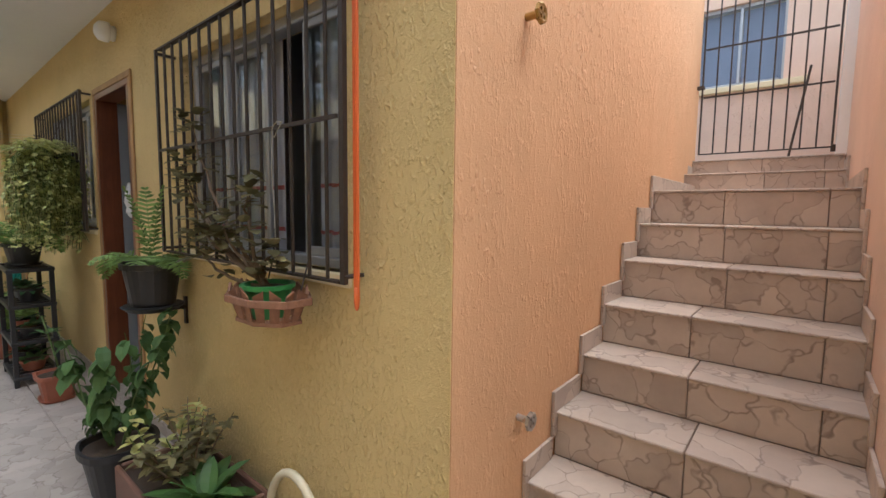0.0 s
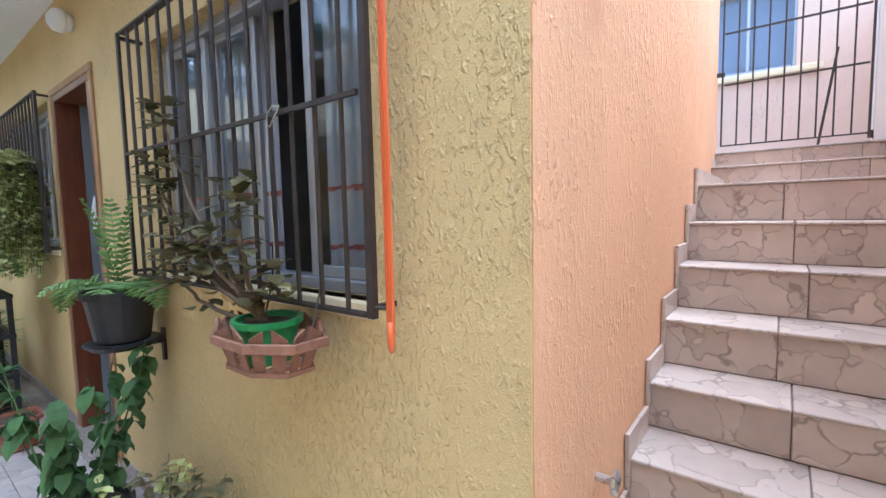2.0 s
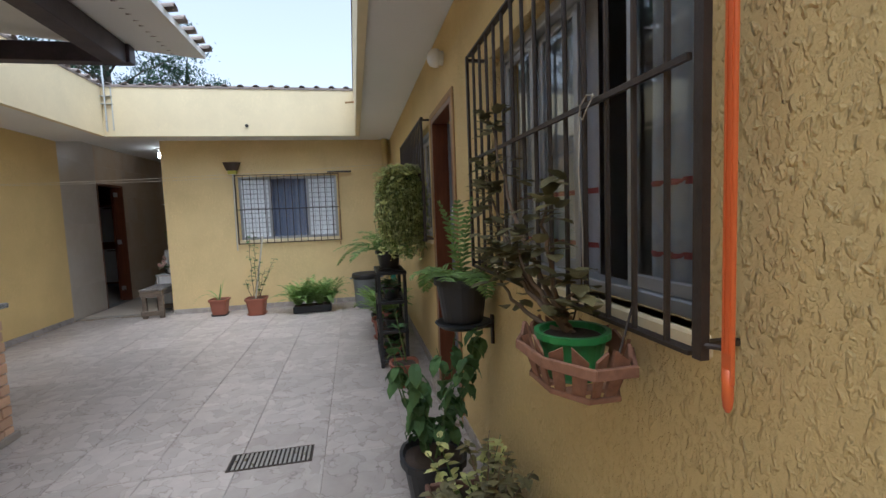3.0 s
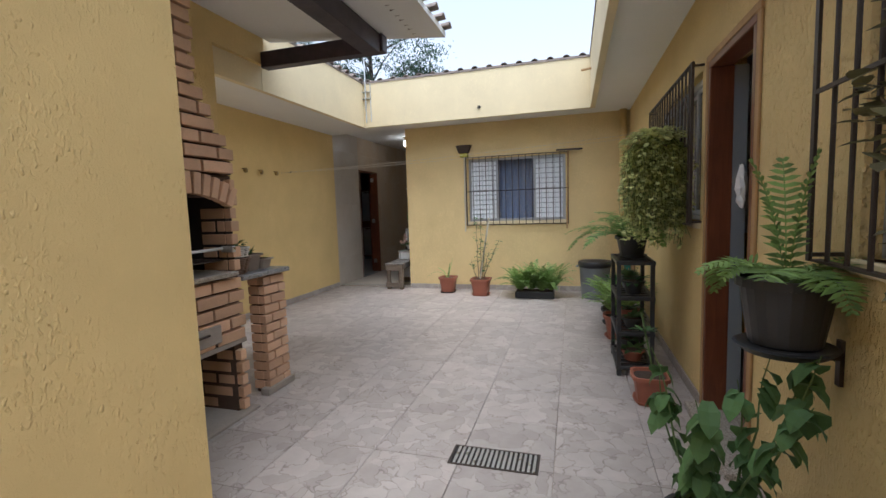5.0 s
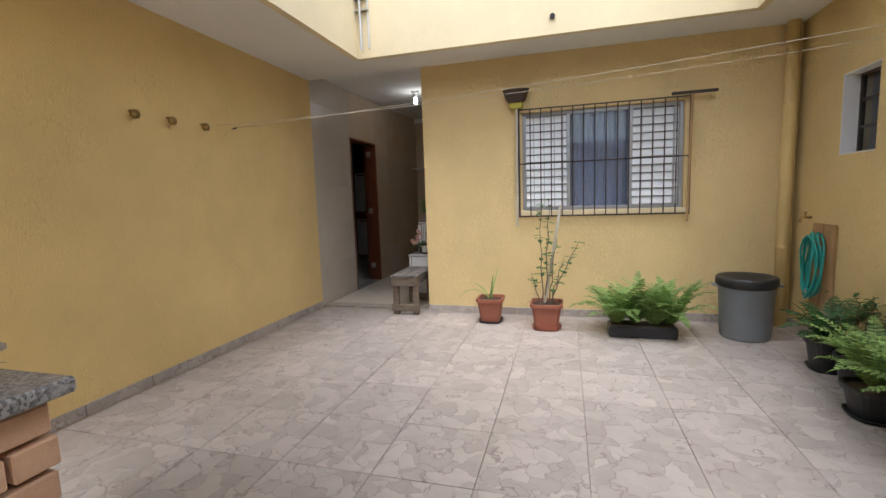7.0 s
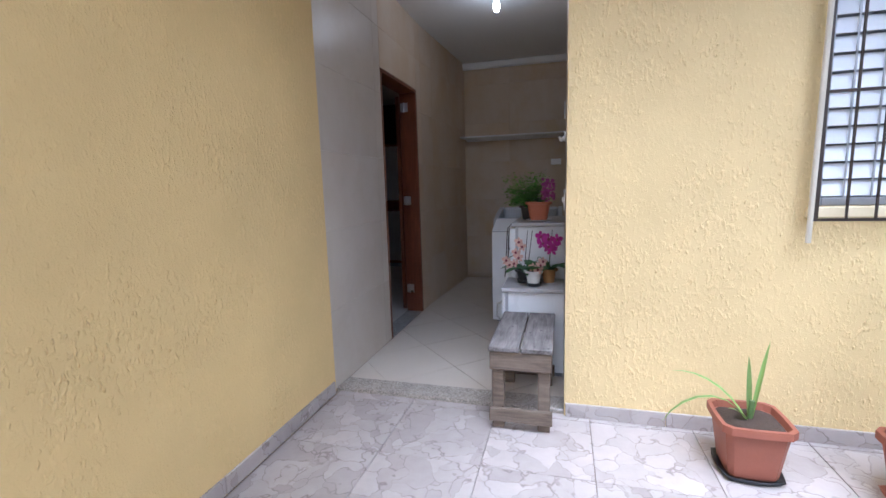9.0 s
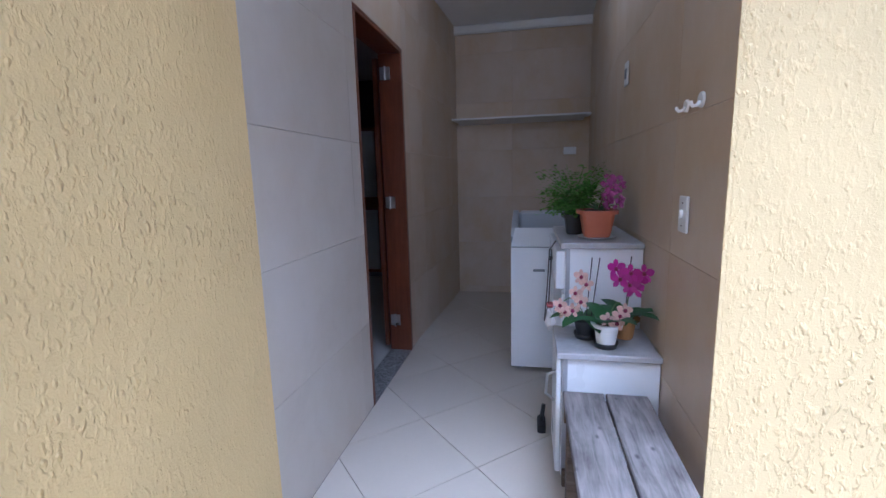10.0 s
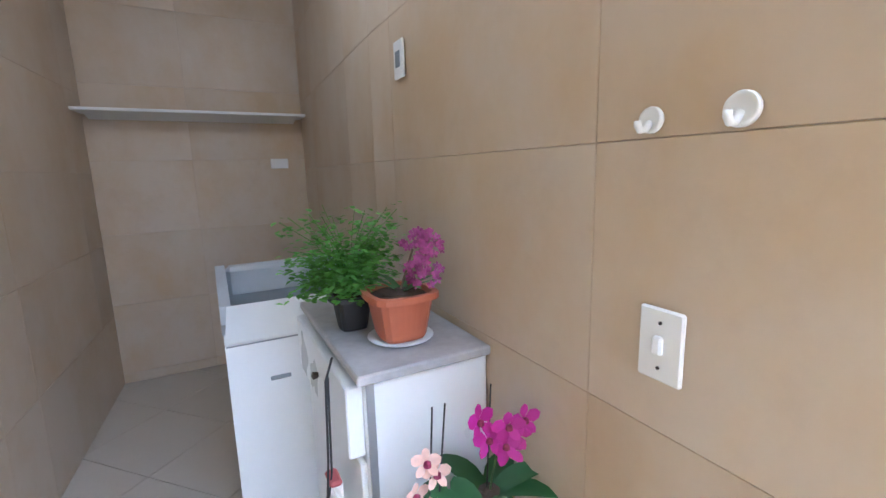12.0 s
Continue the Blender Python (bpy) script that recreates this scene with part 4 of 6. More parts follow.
# core: local x towards the courtyard is +x, local y along the front
part("plinth", Geo().box(-0.86, 0.0, 0.0, 0.03, 0.80, 0.02, 0.004), CONCRETE, grill, "stained concrete plinth")
part("core", Geo().box(-0.86, 0.004, 0.02, -0.045, 0.075, 0.52).box(-0.86, 0.685, 0.02, -0.045, 0.755, 0.52).box(-0.86, 0.004, 0.50, -0.045, 0.755, 0.92), MORTAR, grill)
part("lintel", Geo().box(-0.80, 0.0, 0.475, -0.005, 0.76, 0.505, 0.004), CONCRETE, grill, "concrete lintel slab")
part("counter", Geo().box(-0.80, -0.01, 0.925, 0.035, 0.69, 0.955, 0.006), GRANITE_PALE, grill, "worn granite counter slab")
firebox = part("firebox", Geo().box(-0.86, 0.0, 0.956, -0.80, 0.755, 1.65), SOOT_AND_SHADE, grill, "soot-blackened firebox back")
for a in (0.0, 0.695):
    part("side_wall", Geo().box(-0.80, a, 0.956, -0.052, a + 0.06, 1.45), SOOT_AND_SHADE, firebox)
part("throat", Geo().box(-0.80, 0.06, 1.44, -0.10, 0.695, 1.65), SOOT_AND_SHADE, firebox)
cy, half = 0.38, 0.31


def arch_z(u):
    return 1.365 + 0.075 * max(0.0, 1 - ((u - cy) / half) ** 2)


# voussoirs round a flat arch
AR, AZ = 0.678, 0.762
for i in range(11):
    a = radians(-29.5 + 59 * (i + 0.5) / 11)
    o = part("brick", brick_mesh(0.052, 0.06, 0.128), None, grill)
    o.matrix_local = pose(0.004, cy + AR * math.sin(a), AZ + AR * math.cos(a), -math.degrees(a), 0, 0) @ pose(0, 0, 0, 0, 0, 90) @ pose(-0.026, 0, 0)
part("arch_backing", Geo().box(-0.10, 0.0, 1.42, -0.045, 0.76, 1.56).box(-0.10, 0.0, 1.36, -0.045, 0.05, 1.42).box(-0.10, 0.70, 1.36, -0.045, 0.76, 1.42), MORTAR, grill)
courses(grill, pose(0, 0, 0), 90, 0.76, 0.508, 5)
courses(grill, pose(0, 0.0, 0), 90, 0.76, 0.03, 5, limit=lambda z: (0.69, 0.76))
courses(grill, pose(0, 0.0, 0), 90, 0.76, 0.03, 5, limit=lambda z: (0.0, 0.07))
courses(grill, pose(-0.06, 0.765, 0), 180, 0.62, 0.03, 11)
courses(grill, pose(-0.70, 0.685, 0), 0, 0.64, 0.03, 5, depth=0.012)
courses(grill, pose(0, 0, 0), 90, 0.76, 0.957, 6, limit=lambda z: (0.69, 0.76))
courses(grill, pose(0, 0, 0), 90, 0.76, 0.957, 5, limit=lambda z: (0.0, 0.07))
courses(grill, pose(-0.06, 0.765, 0), 180, 0.62, 0.957, 8)
courses(grill, pose(-0.24, 0.690, 0), 0, 0.185, 0.957, 5, depth=0.012)


def taper(z):
    d = 0.0 if z < 1.66 else (z - 1.66) * 0.62
    return (-0.0 + d, 0.775 - d) if d < 0.27 else (0.27, 0.505)


courses(grill, pose(0, 0, 0), 90, 0.78, 1.468, 1, limit=lambda z: (0.70, 0.775))
courses(grill, pose(0, 0, 0), 90, 0.78, 1.468, 1, limit=lambda z: (0.0, 0.06))
courses(grill, pose(0, 0, 0), 90, 0.78, 1.573, 17, limit=taper)
side_z = [1.573 + 0.083 * k for k in range(17)]
hood = Geo()
for z in side_z:
    lo, hi = taper(z + 0.04)
    hood.box(-0.84, lo + 0.005, z - 0.005, -0.042, hi - 0.01, z + 0.080)
part("hood_core", hood, MORTAR, grill)
for k, z in enumerate(side_z):
    lo, hi = taper(z + 0.04)
    for j in range(3):
        o = part("brick", brick_mesh(0.215, 0.03, 0.07), None, grill)
        o.matrix_local = pose(-0.06 - 0.23 * j - (k % 2) * 0.1, hi + 0.004, z, 0, 0, 180)
part("ash_drawer", Geo().box(-0.02, 0.22, 0.535, 0.016, 0.53, 0.645, 0.005), CONCRETE, grill, "dull metal ash drawer front")
part("drawer_grip", Geo().box(0.016, 0.32, 0.60, 0.030, 0.43, 0.612, 0.003), IRON, grill)
part("spit_rail", Geo().tube([(-0.06, 0.07, 1.10), (-0.06, 0.69, 1.10)], 0.010, 8), STEEL, grill, "steel spit rail")
part("spit_knob", Geo().lathe([(0.02, 0), (0.024, 0.02), (0.02, 0.05)], 10).moved(pose(0.02, 0.05, 1.06, 0, 90, 0)), STEEL, grill)
part("spit_bracket", Geo().box(-0.07, 0.66, 1.075, 0.022, 0.69, 1.115, 0.004), STEEL, grill)
part("grate", Geo().box(-0.70, 0.07, 1.02, -0.08, 0.69, 1.03), IRON, grill)

# shelf on a brick pier
shelf = thing("side_shelf", -2.05, 3.265, 0.0, "grey granite shelf on a brick pier beside the grill", "shelf")
part("slab", Geo().box(-0.80, 0.003, 0.872, 0.035, 0.505, 0.905, 0.006), GRANITE, shelf, "grey granite slab")
part("pier_core", Geo().box(-0.125, 0.250, 0.0, -0.04, 0.470, 0.872), MORTAR, shelf)
part("footing", Geo().box(-0.05, 0.19, 0.0, 0.02, 0.50, 0.05, 0.004), CONCRETE, shelf)
courses(shelf, pose(0, 0.235, 0), 90, 0.245, 0.03, 12, pitch=0.070, joint=0.011, brick=0.155)
courses(shelf, pose(-0.051, 0.485, 0), 180, 0.085, 0.03, 12, pitch=0.070, joint=0.011, brick=0.215, depth=0.018)
courses(shelf, pose(-0.136, 0.235, 0), 0, 0.085, 0.03, 12, pitch=0.070, joint=0.011, brick=0.215, depth=0.018)


# ---------------------------------------------------------------- pots and plants
def pot_prof(r, h, lip=0.012):
    return [(r * 0.70, 0.0), (r * 0.76, 0.01), (r * 0.97, h * 0.86), (r + lip, h * 0.87), (r + lip, h), (r - 0.004, h), (r - 0.010, h * 0.88), (0.001, h * 0.87)]


def potted(name, x, y, z, r, h, material, label, category="potted plant", square=0.0, saucer=None, rz=0, group=""):
    t = thing(name, x, y, z, label, category, rz, group)
    base = 0.0
    if saucer:
        part("saucer", Geo().lathe([(r * 0.85, 0), (r * 0.98, 0.022), (r * 0.94, 0.022), (r * 0.82, 0.008), (0.001, 0.008)], 24, (0, 0, 0), square=square * 0.6), saucer, t, "", True)
        base = 0.009
    part("pot", Geo().lathe(pot_prof(r, h), 28, (0, 0, base), square=square), material, t)
    part("soil", Geo().lathe([(r * 0.92, 0), (r * 0.6, 0.012), (0.001, 0.016)], 20, (0, 0, base + h * 0.87 + 0.002), square=square), SOIL, t)
    return t, base + h * 0.88


def fern_geo(n, length, z, spread=1.0, seed=1, droop=1.3, width=0.09, leaflets=16, low=0.5, high=1.5):
    rnd = random.Random(seed)
    g = Geo()
    for i in range(n):
        a = 2.399 * i + rnd.uniform(-0.3, 0.3)
        rise = rnd.uniform(low, high)
        g.frond((0.02 * math.cos(a), 0.02 * math.sin(a), z), (math.cos(a) * spread, math.sin(a) * spread, rise), length * rnd.uniform(0.65, 1.1), droop * rnd.uniform(0.7, 1.3), leaflets, width * rnd.uniform(0.8, 1.2))
    return g


def bush_geo(stems, height, leaf, z, seed=1, lean=0.35, per=14, wide=0.5, droop=0.5):
    """Stems and leaf blades of an upright plant: two meshes."""
    rnd = random.Random(seed)
    st, lv = Geo(), Geo()
    for i in range(stems):
        a = 2.399 * i + rnd.uniform(-0.4, 0.4)
        h = height * rnd.uniform(0.6, 1.05)
        p = Vector((0.03 * math.cos(a), 0.03 * math.sin(a), z))
        pts = [p.copy()]
        d = Vector((math.cos(a) * lean, math.sin(a) * lean, 1.0))
        for k in range(8):
            d = (d + Vector((rnd.uniform(-0.18, 0.18), rnd.uniform(-0.18, 0.18), 0.02))).normalized()
            p = p + d * h / 8
            pts.append(p.copy())
        st.tube(pts, [0.006 * (1 - 0.75 * k / 8) for k in range(9)], 5)
        for k in range(per):
            u = rnd.uniform(0.2, 1.0) * 7.99
            q = pts[int(u)].lerp(pts[int(u) + 1], u % 1)
            b = rnd.uniform(0, 6.28)
            lv.leaf(q, (math.cos(b), math.sin(b), rnd.uniform(-0.1, 0.8)), leaf * rnd.uniform(0.6, 1.15), leaf * wide * rnd.uniform(0.8, 1.1), droop, 3, 0.2)
    return st, lv


def rosette_geo(n, length, width, z, seed=1, rise=1.2, droop=0.8):
    rnd = random.Random(seed)
    g = Geo()
    for i in range(n):
        a = 2.399 * i
        g.leaf((0.012 * math.cos(a), 0.012 * math.sin(a), z), (math.cos(a), math.sin(a), rnd.uniform(0.3, rise)), length * rnd.uniform(0.7, 1.1), width, droop * rnd.uniform(0.5, 1.3), 5, 0.2)
    return g


def trailing_geo(n, drop, spread, leaf, z, seed=1):
    """Strands that spill over and hang, thick with small leaves."""
    rnd = random.Random(seed)
    st, lv = Geo(), Geo()
    for i in range(n):
        a = rnd.uniform(0, 6.28)
        r = spread * rnd.uniform(0.35, 1.0)
        ln = drop * rnd.uniform(0.35, 1.0)
        pts = [Vector((0, 0, z)), Vector((r * 0.5 * math.cos(a), r * 0.5 * math.sin(a), z + 0.10 * rnd.random())), Vector((r * math.cos(a), r * math.sin(a), z - 0.03))]
        for k in range(1, 7):
            pts.append(Vector((r * 1.05 * math.cos(a) + rnd.uniform(-0.02, 0.02), r * 1.05 * math.sin(a) + rnd.uniform(-0.02, 0.02), z - 0.03 - ln * k / 6)))
        st.tube(pts, 0.0016, 3)
        for k in range(int(30 * (0.4 + ln / drop))):
            u = rnd.uniform(0.8, 7.95)
            q = pts[int(u)].lerp(pts[int(u) + 1], u % 1)
            b = rnd.uniform(0, 6.28)
            lv.leaf(q, (math.cos(b), math.sin(b), rnd.uniform(-0.6, 0.5)), leaf * rnd.uniform(0.7, 1.2), leaf * 0.75, 0.4, 2, 0.1)
    return st, lv


FRESH = surf("fresh_green_leaf", (0.10, 0.21, 0.06), 0.5, 0.2, 6, 60, 0, island=0.35, translucent=0.3)
# along the back wall
t, z = potted("potted_plant", -1.80, 7.43, 0, 0.125, 0.235, TERRACOTTA, "square terracotta pot with a thin grassy plant", square=0.85, saucer=BLACK_PLASTIC, group="terracotta pots")
blades = Geo()
for a, rise, ln, dr in ((3.3, 2.4, 0.42, 2.6), (2.6, 2.0, 0.36, 1.6), (0.6, 5.0, 0.34, 0.3), (1.4, 4.0, 0.26, 0.4), (3.8, 1.4, 0.16, 0.8)):
    blades.leaf((0.01 * math.cos(a), 0.01 * math.sin(a), z), (math.cos(a), math.sin(a), rise), ln, 0.020, dr, 7, 0.3)
part("foliage", blades, FERN, t)
part("stem", Geo().tube([(0, 0, z), (0.006, 0, z + 0.09)], 0.010, 6), STEM_GREEN, t)
t, z = potted("potted_plant", -1.25, 7.28, 0, 0.142, 0.24, TERRACOTTA, "square terracotta pot with a tall leafy shrub", square=0.85, saucer=TERRACOTTA, group="terracotta pots")
rn = random.Random(11)
st, lv = Geo(), Geo()
for bx, by, tx, ty, h, n in ((-0.04, 0.0, -0.05, 0.02, 0.95, 20), (-0.01, 0.03, 0.03, 0.0, 0.98, 22), (0.03, 0.0, 0.09, -0.04, 0.62, 15), (0.05, 0.02, 0.29, -0.02, 0.60, 17), (0.04, -0.03, 0.16, -0.10, 0.45, 11), (-0.06, -0.02, -0.14, 0.0, 0.30, 8)):
    pts = []
    for k in range(9):
        u = k / 8
        pts.append(Vector((bx + (tx - bx) * u ** 1.4 + rn.uniform(-0.012, 0.012), by + (ty - by) * u + rn.uniform(-0.012, 0.012), z + h * u)))
    st.tube(pts, [0.0065 * (1 - 0.7 * k / 8) for k in range(9)], 6)
    for k in range(n):
        u = rn.uniform(0.28, 1.0) * 7.99
        a = rn.uniform(0, 6.28)
        lv.leaf(pts[int(u)].lerp(pts[int(u) + 1], u % 1), (math.cos(a), math.sin(a), rn.uniform(-0.1, 0.6)), rn.uniform(0.05, 0.08), 0.040, 0.4, 4, 0.2)
part("stem", st, STEM, t)
part("foliage", lv, FRESH, t)
part("stake", Geo().tube([(-0.02, 0.03, z), (0.13, 0.06, z + 0.92)], 0.013, 8), ROPE, t, "pale wooden stake")
t = thing("fern_trough", -0.45, 7.18, 0, "low dark trough overflowing with light green ferns", "potted plant")
part("pot", Geo().box(-0.27, -0.10, 0.0, 0.27, 0.10, 0.10, 0.012), BLACK_PLASTIC, t)
part("soil", Geo().box(-0.25, -0.085, 0.10, 0.25, 0.085, 0.107), SOIL, t)
g = Geo()
for i, (a, b) in enumerate(((-0.2, 0), (-0.05, 0.03), (0.1, -0.02), (0.23, 0.02))):
    g2 = fern_geo(34, 0.45, 0.10, 0.75, 31 + i, 1.6, 0.058, 18, 0.8, 3.0)
    g.add([(p[0] + a, p[1] + b, p[2]) for p in g2.v], g2.f)
part("foliage", g, FERN, t)
binn = thing("dustbin", 0.36, 7.28, 0, "grey plastic dustbin with a black bag over the rim", "dustbin")
part("body", Geo().lathe([(0.17, 0), (0.18, 0.02), (0.205, 0.46), (0.215, 0.47), (0.215, 0.49), (0.195, 0.49), (0.185, 0.47), (0.16, 0.05), (0.001, 0.04)], 32), GREY_PLASTIC, binn, "", True)
part("bin_bag", Geo().lathe([(0.205, 0.43), (0.222, 0.45), (0.222, 0.50), (0.21, 0.515), (0.17, 0.505), (0.10, 0.48), (0.001, 0.46)], 32), BLACK_PLASTIC, binn, "black bag over the rim", True)
for s in (-1, 1):
    part("handle", Geo().tube([(s * 0.215, -0.05, 0.44), (s * 0.245, -0.04, 0.44), (s * 0.245, 0.04, 0.44), (s * 0.215, 0.05, 0.44)], 0.008, 6), GREY_PLASTIC, binn)
pipe = thing("drain_pipe", 0.755, B - 0.06, 0.0, "yellow painted downpipe in the corner", "pipe")
part("pipe", Geo().tube([(0, 0, 0), (0, 0, SOF)], 0.05, 20), YELLOW_SOFT, pipe, "", True)
for zz in (0.7, 1.9):
    part("clamp", Geo().lathe([(0.053, 0), (0.053, 0.03)], 20, (0, 0, zz)), YELLOW_SOFT, pipe)
    part("clamp_arm", Geo().box(-0.01, 0.05, zz, 0.01, 0.06, zz + 0.03), YELLOW_SOFT, pipe)
tap = thing("wall_tap", W, 7.42, 0.98, "old brass garden tap on the wall", "tap")
part("spout", Geo().tube([(0, 0, 0), (-0.06, 0, 0), (-0.075, 0, -0.01), (-0.08, 0, -0.04)], 0.009, 8), BRASS, tap, "", True)
part("valve", Geo().tube([(-0.045, 0, 0), (-0.045, 0, 0.04)], 0.007, 8).box(-0.048, -0.025, 0.04, -0.042, 0.025, 0.048), BRASS, tap)
reel = thing("garden_hose", W, 7.18, 0.52, "teal garden hose coiled over wooden boards", "hose")
for a, b in ((-0.14, 0.0), (0.02, 0.16)):
    part("board", Geo().box(-0.025, a, -0.28, -0.002, b, 0.42, 0.004), BOARD, reel)
coil = []
for i in range(140):
    a = i * 0.30
    coil.append((-0.05 - 0.012 * math.sin(i * 0.7) - 0.0005 * i, 0.02 + (0.10 + 0.015 * math.sin(i * 0.13)) * math.cos(a), 0.10 + (0.24 + 0.02 * math.cos(i * 0.21)) * math.sin(a)))
part("hose", Geo().tube(coil, 0.008, 6), HOSE_TEAL, reel, "", True)
bowl = thing("wall_bowl", -1.545, B - 0.075, 2.14, "dark brown half-round bowl on top of the grille", "bowl")
part("bowl", Geo().lathe([(0.075, 0.0), (0.09, 0.02), (0.125, 0.11), (0.132, 0.12), (0.12, 0.12), (0.08, 0.03), (0.001, 0.02)], 20, (0, 0, 0), 1, 0.55), surf("dark_brown_plastic", (0.05, 0.032, 0.022), 0.6), bowl)
part("bracket", Geo().box(-0.06, -0.02, -0.055, 0.06, 0.06, 0.001, 0.004), LIME_PAINT, bowl, "yellow-green bracket")
sq = thing("squeegee", -0.01, B - 0.068, 0.95, "wooden floor squeegee hung head up on the grille", "squeegee")
part("pole", Geo().tube([(0, 0, 0), (0.02, 0, 1.14)], 0.011, 8), BOARD, sq)
part("head", Geo().box(-0.15, -0.015, 1.135, 0.22, 0.012, 1.16, 0.004), IRON, sq)
pole2 = thing("wooden_pole", -1.55, B - 0.07, 0.93, "pale wooden pole beside the grille", "pole")
part("pole", Geo().tube([(0, 0, 0), (0.01, 0, 1.20)], 0.011, 8), ROPE, pole2)

# ferns and pots along the house wall, far end first
for x, y, r, h, n, ln, zz, m, lab, sd in (
        (0.62, 6.60, 0.12, 0.20, 18, 0.36, 0, FERN_DARK, "dark pot with a bushy dark green plant", 3),
        (0.50, 5.90, 0.13, 0.16, 26, 0.46, 0, FERN, "dark pot of arching light green fern", 4),
        (0.50, 5.38, 0.14, 0.22, 26, 0.50, 0, FERN, "terracotta pot of arching light green fern", 6)):
    t, z = potted("fern_pot", x, y, zz, r, h, TERRACOTTA if "terra" in lab else BLACK_PLASTIC, lab, square=0.4, saucer=TERRACOTTA if "terra" in lab else BLACK_PLASTIC)
    part("foliage", fern_geo(n + 12, ln, z, 0.7, sd, 1.5, 0.062, 20, 0.8, 2.4), m, t)
st, lv = bush_geo(11, 0.50, 0.055, 0.2, 77, 0.35, 20, 0.5)
t, z = potted("potted_plant", 0.64, 6.30, 0, 0.12, 0.2, BLACK_PLASTIC, "dark pot with a bushy dark-leaved shrub")
part("stem", st, STEM, t)
part("foliage", lv, FERN_DARK, t)

rack = thing("plant_rack", 0.39, 4.35, 0.0, "black plastic four-tier shelf unit full of pots", "shelf unit")
RW, RD = 0.26, 0.54
for a in (0.0, RW - 0.03):
    for b in (0.0, RD - 0.03):
        part("post", Geo().box(a, b, 0, a + 0.03, b + 0.03, 0.868, 0.004), BLACK_PLASTIC, rack)
for zz in (0.05, 0.31, 0.58, 0.845):
    g = Geo().box(-0.004, -0.004, zz, RW + 0.004, 0.026, zz + 0.028, 0.003).box(-0.004, RD - 0.026, zz, RW + 0.004, RD + 0.004, zz + 0.028, 0.003).box(-0.004, 0.027, zz, 0.022, RD - 0.027, zz + 0.028, 0.003).box(RW - 0.022, 0.027, zz, RW + 0.004, RD - 0.027, zz + 0.028, 0.003)
    for k in range(5):
        g.box(0.023, 0.05 + 0.095 * k, zz + 0.008, RW - 0.023, 0.105 + 0.095 * k, zz + 0.016)
    part("shelf", g, BLACK_PLASTIC, rack)
rack_pots = [(0.52, 4.62, 0.874, 0.115, 0.16, BLACK_PLASTIC, "black pot of arching fern on top of the rack", 24, 0.52, FERN)]
for x, y, z, r, h, m, lab, n, ln, lm in rack_pots:
    t, zz = potted("fern_pot", x, y, z, r, h, m, lab, square=0.4, saucer=BLACK_PLASTIC)
    part("foliage", fern_geo(n, ln, zz, 1.1, 8, 1.5, 0.10, 18), lm, t)
for i, (z0, y, r, h, m, lm, lab) in enumerate(((0.61, 4.50, 0.075, 0.10, BLACK_PLASTIC, FERN_DARK, "small black pot with dark leaves on the rack"), (0.61, 4.75, 0.07, 0.09, GREY_PLASTIC, LEAF, "small grey pot with green leaves on the rack"),
                                               (0.34, 4.50, 0.075, 0.08, BLACK_PLASTIC, LEAF, "small black pot of trailing leaves on the rack"), (0.34, 4.76, 0.07, 0.09, TERRACOTTA, FERN_DARK, "small terracotta pot on the rack"),
                                               (0.08, 4.52, 0.08, 0.08, TERRACOTTA, LEAF, "small terracotta pot with a white-flowered plant"), (0.08, 4.76, 0.08, 0.10, BLACK_PLASTIC, FERN_DARK, "small black pot on the lowest shelf"))):
    t, zz = potted("small_pot", 0.52, y, z0, r, h, m, lab)
    part("foliage", rosette_geo(12, 0.13, 0.045, zz, 40 + i, 1.3, 0.9), lm, t)
t, z = potted("potted_plant", 0.555, 3.93, 0, 0.108, 0.18, TERRACOTTA, "square terracotta pot with one bare stem beside the rack", square=0.7, saucer=TERRACOTTA)
part("stem", Geo().tube([(0.02, 0, z), (0.0, -0.03, z + 0.12), (-0.05, 0.03, z + 0.42)], 0.006, 6), STEM_GREEN, t)
part("foliage", rosette_geo(6, 0.10, 0.03, z + 0.3, 9, 1.0).moved(pose(-0.035, 0.01, 0)), LEAF, t)

hang = thing("hanging_plant", 0.62, 4.22, 1.55, "hanging pot hidden by yellow-green trailing foliage", "hanging plant")
part("pot", Geo().lathe(pot_prof(0.10, 0.13), 20, (0, 0, 0)), BLACK_PLASTIC, hang)
st, lv = trailing_geo(260, 0.66, 0.21, 0.037, 0.13, 21)
part("stem", st, STEM_GREEN, hang)
part("foliage", lv, LEAF_YELLOW, hang)
rn = random.Random(5)
top = Geo()
for i in range(420):
    a, r = rn.uniform(0, 6.28), 0.21 * math.sqrt(rn.random())
    top.leaf((r * math.cos(a), r * math.sin(a), 0.12 + 0.12 * math.sqrt(max(0, 1 - (r / 0.22) ** 2)) + rn.uniform(-0.03, 0.02)), (math.cos(a), math.sin(a), rn.uniform(-0.4, 0.8)), 0.045, 0.032, 0.5, 2)
part("crown", top, LEAF_YELLOW, hang)
part("hanger", Geo().tube([(0, 0, 0.13), (0.10, 0, 0.40), (0.155, 0, 0.45)], 0.003, 5), IRON, hang)

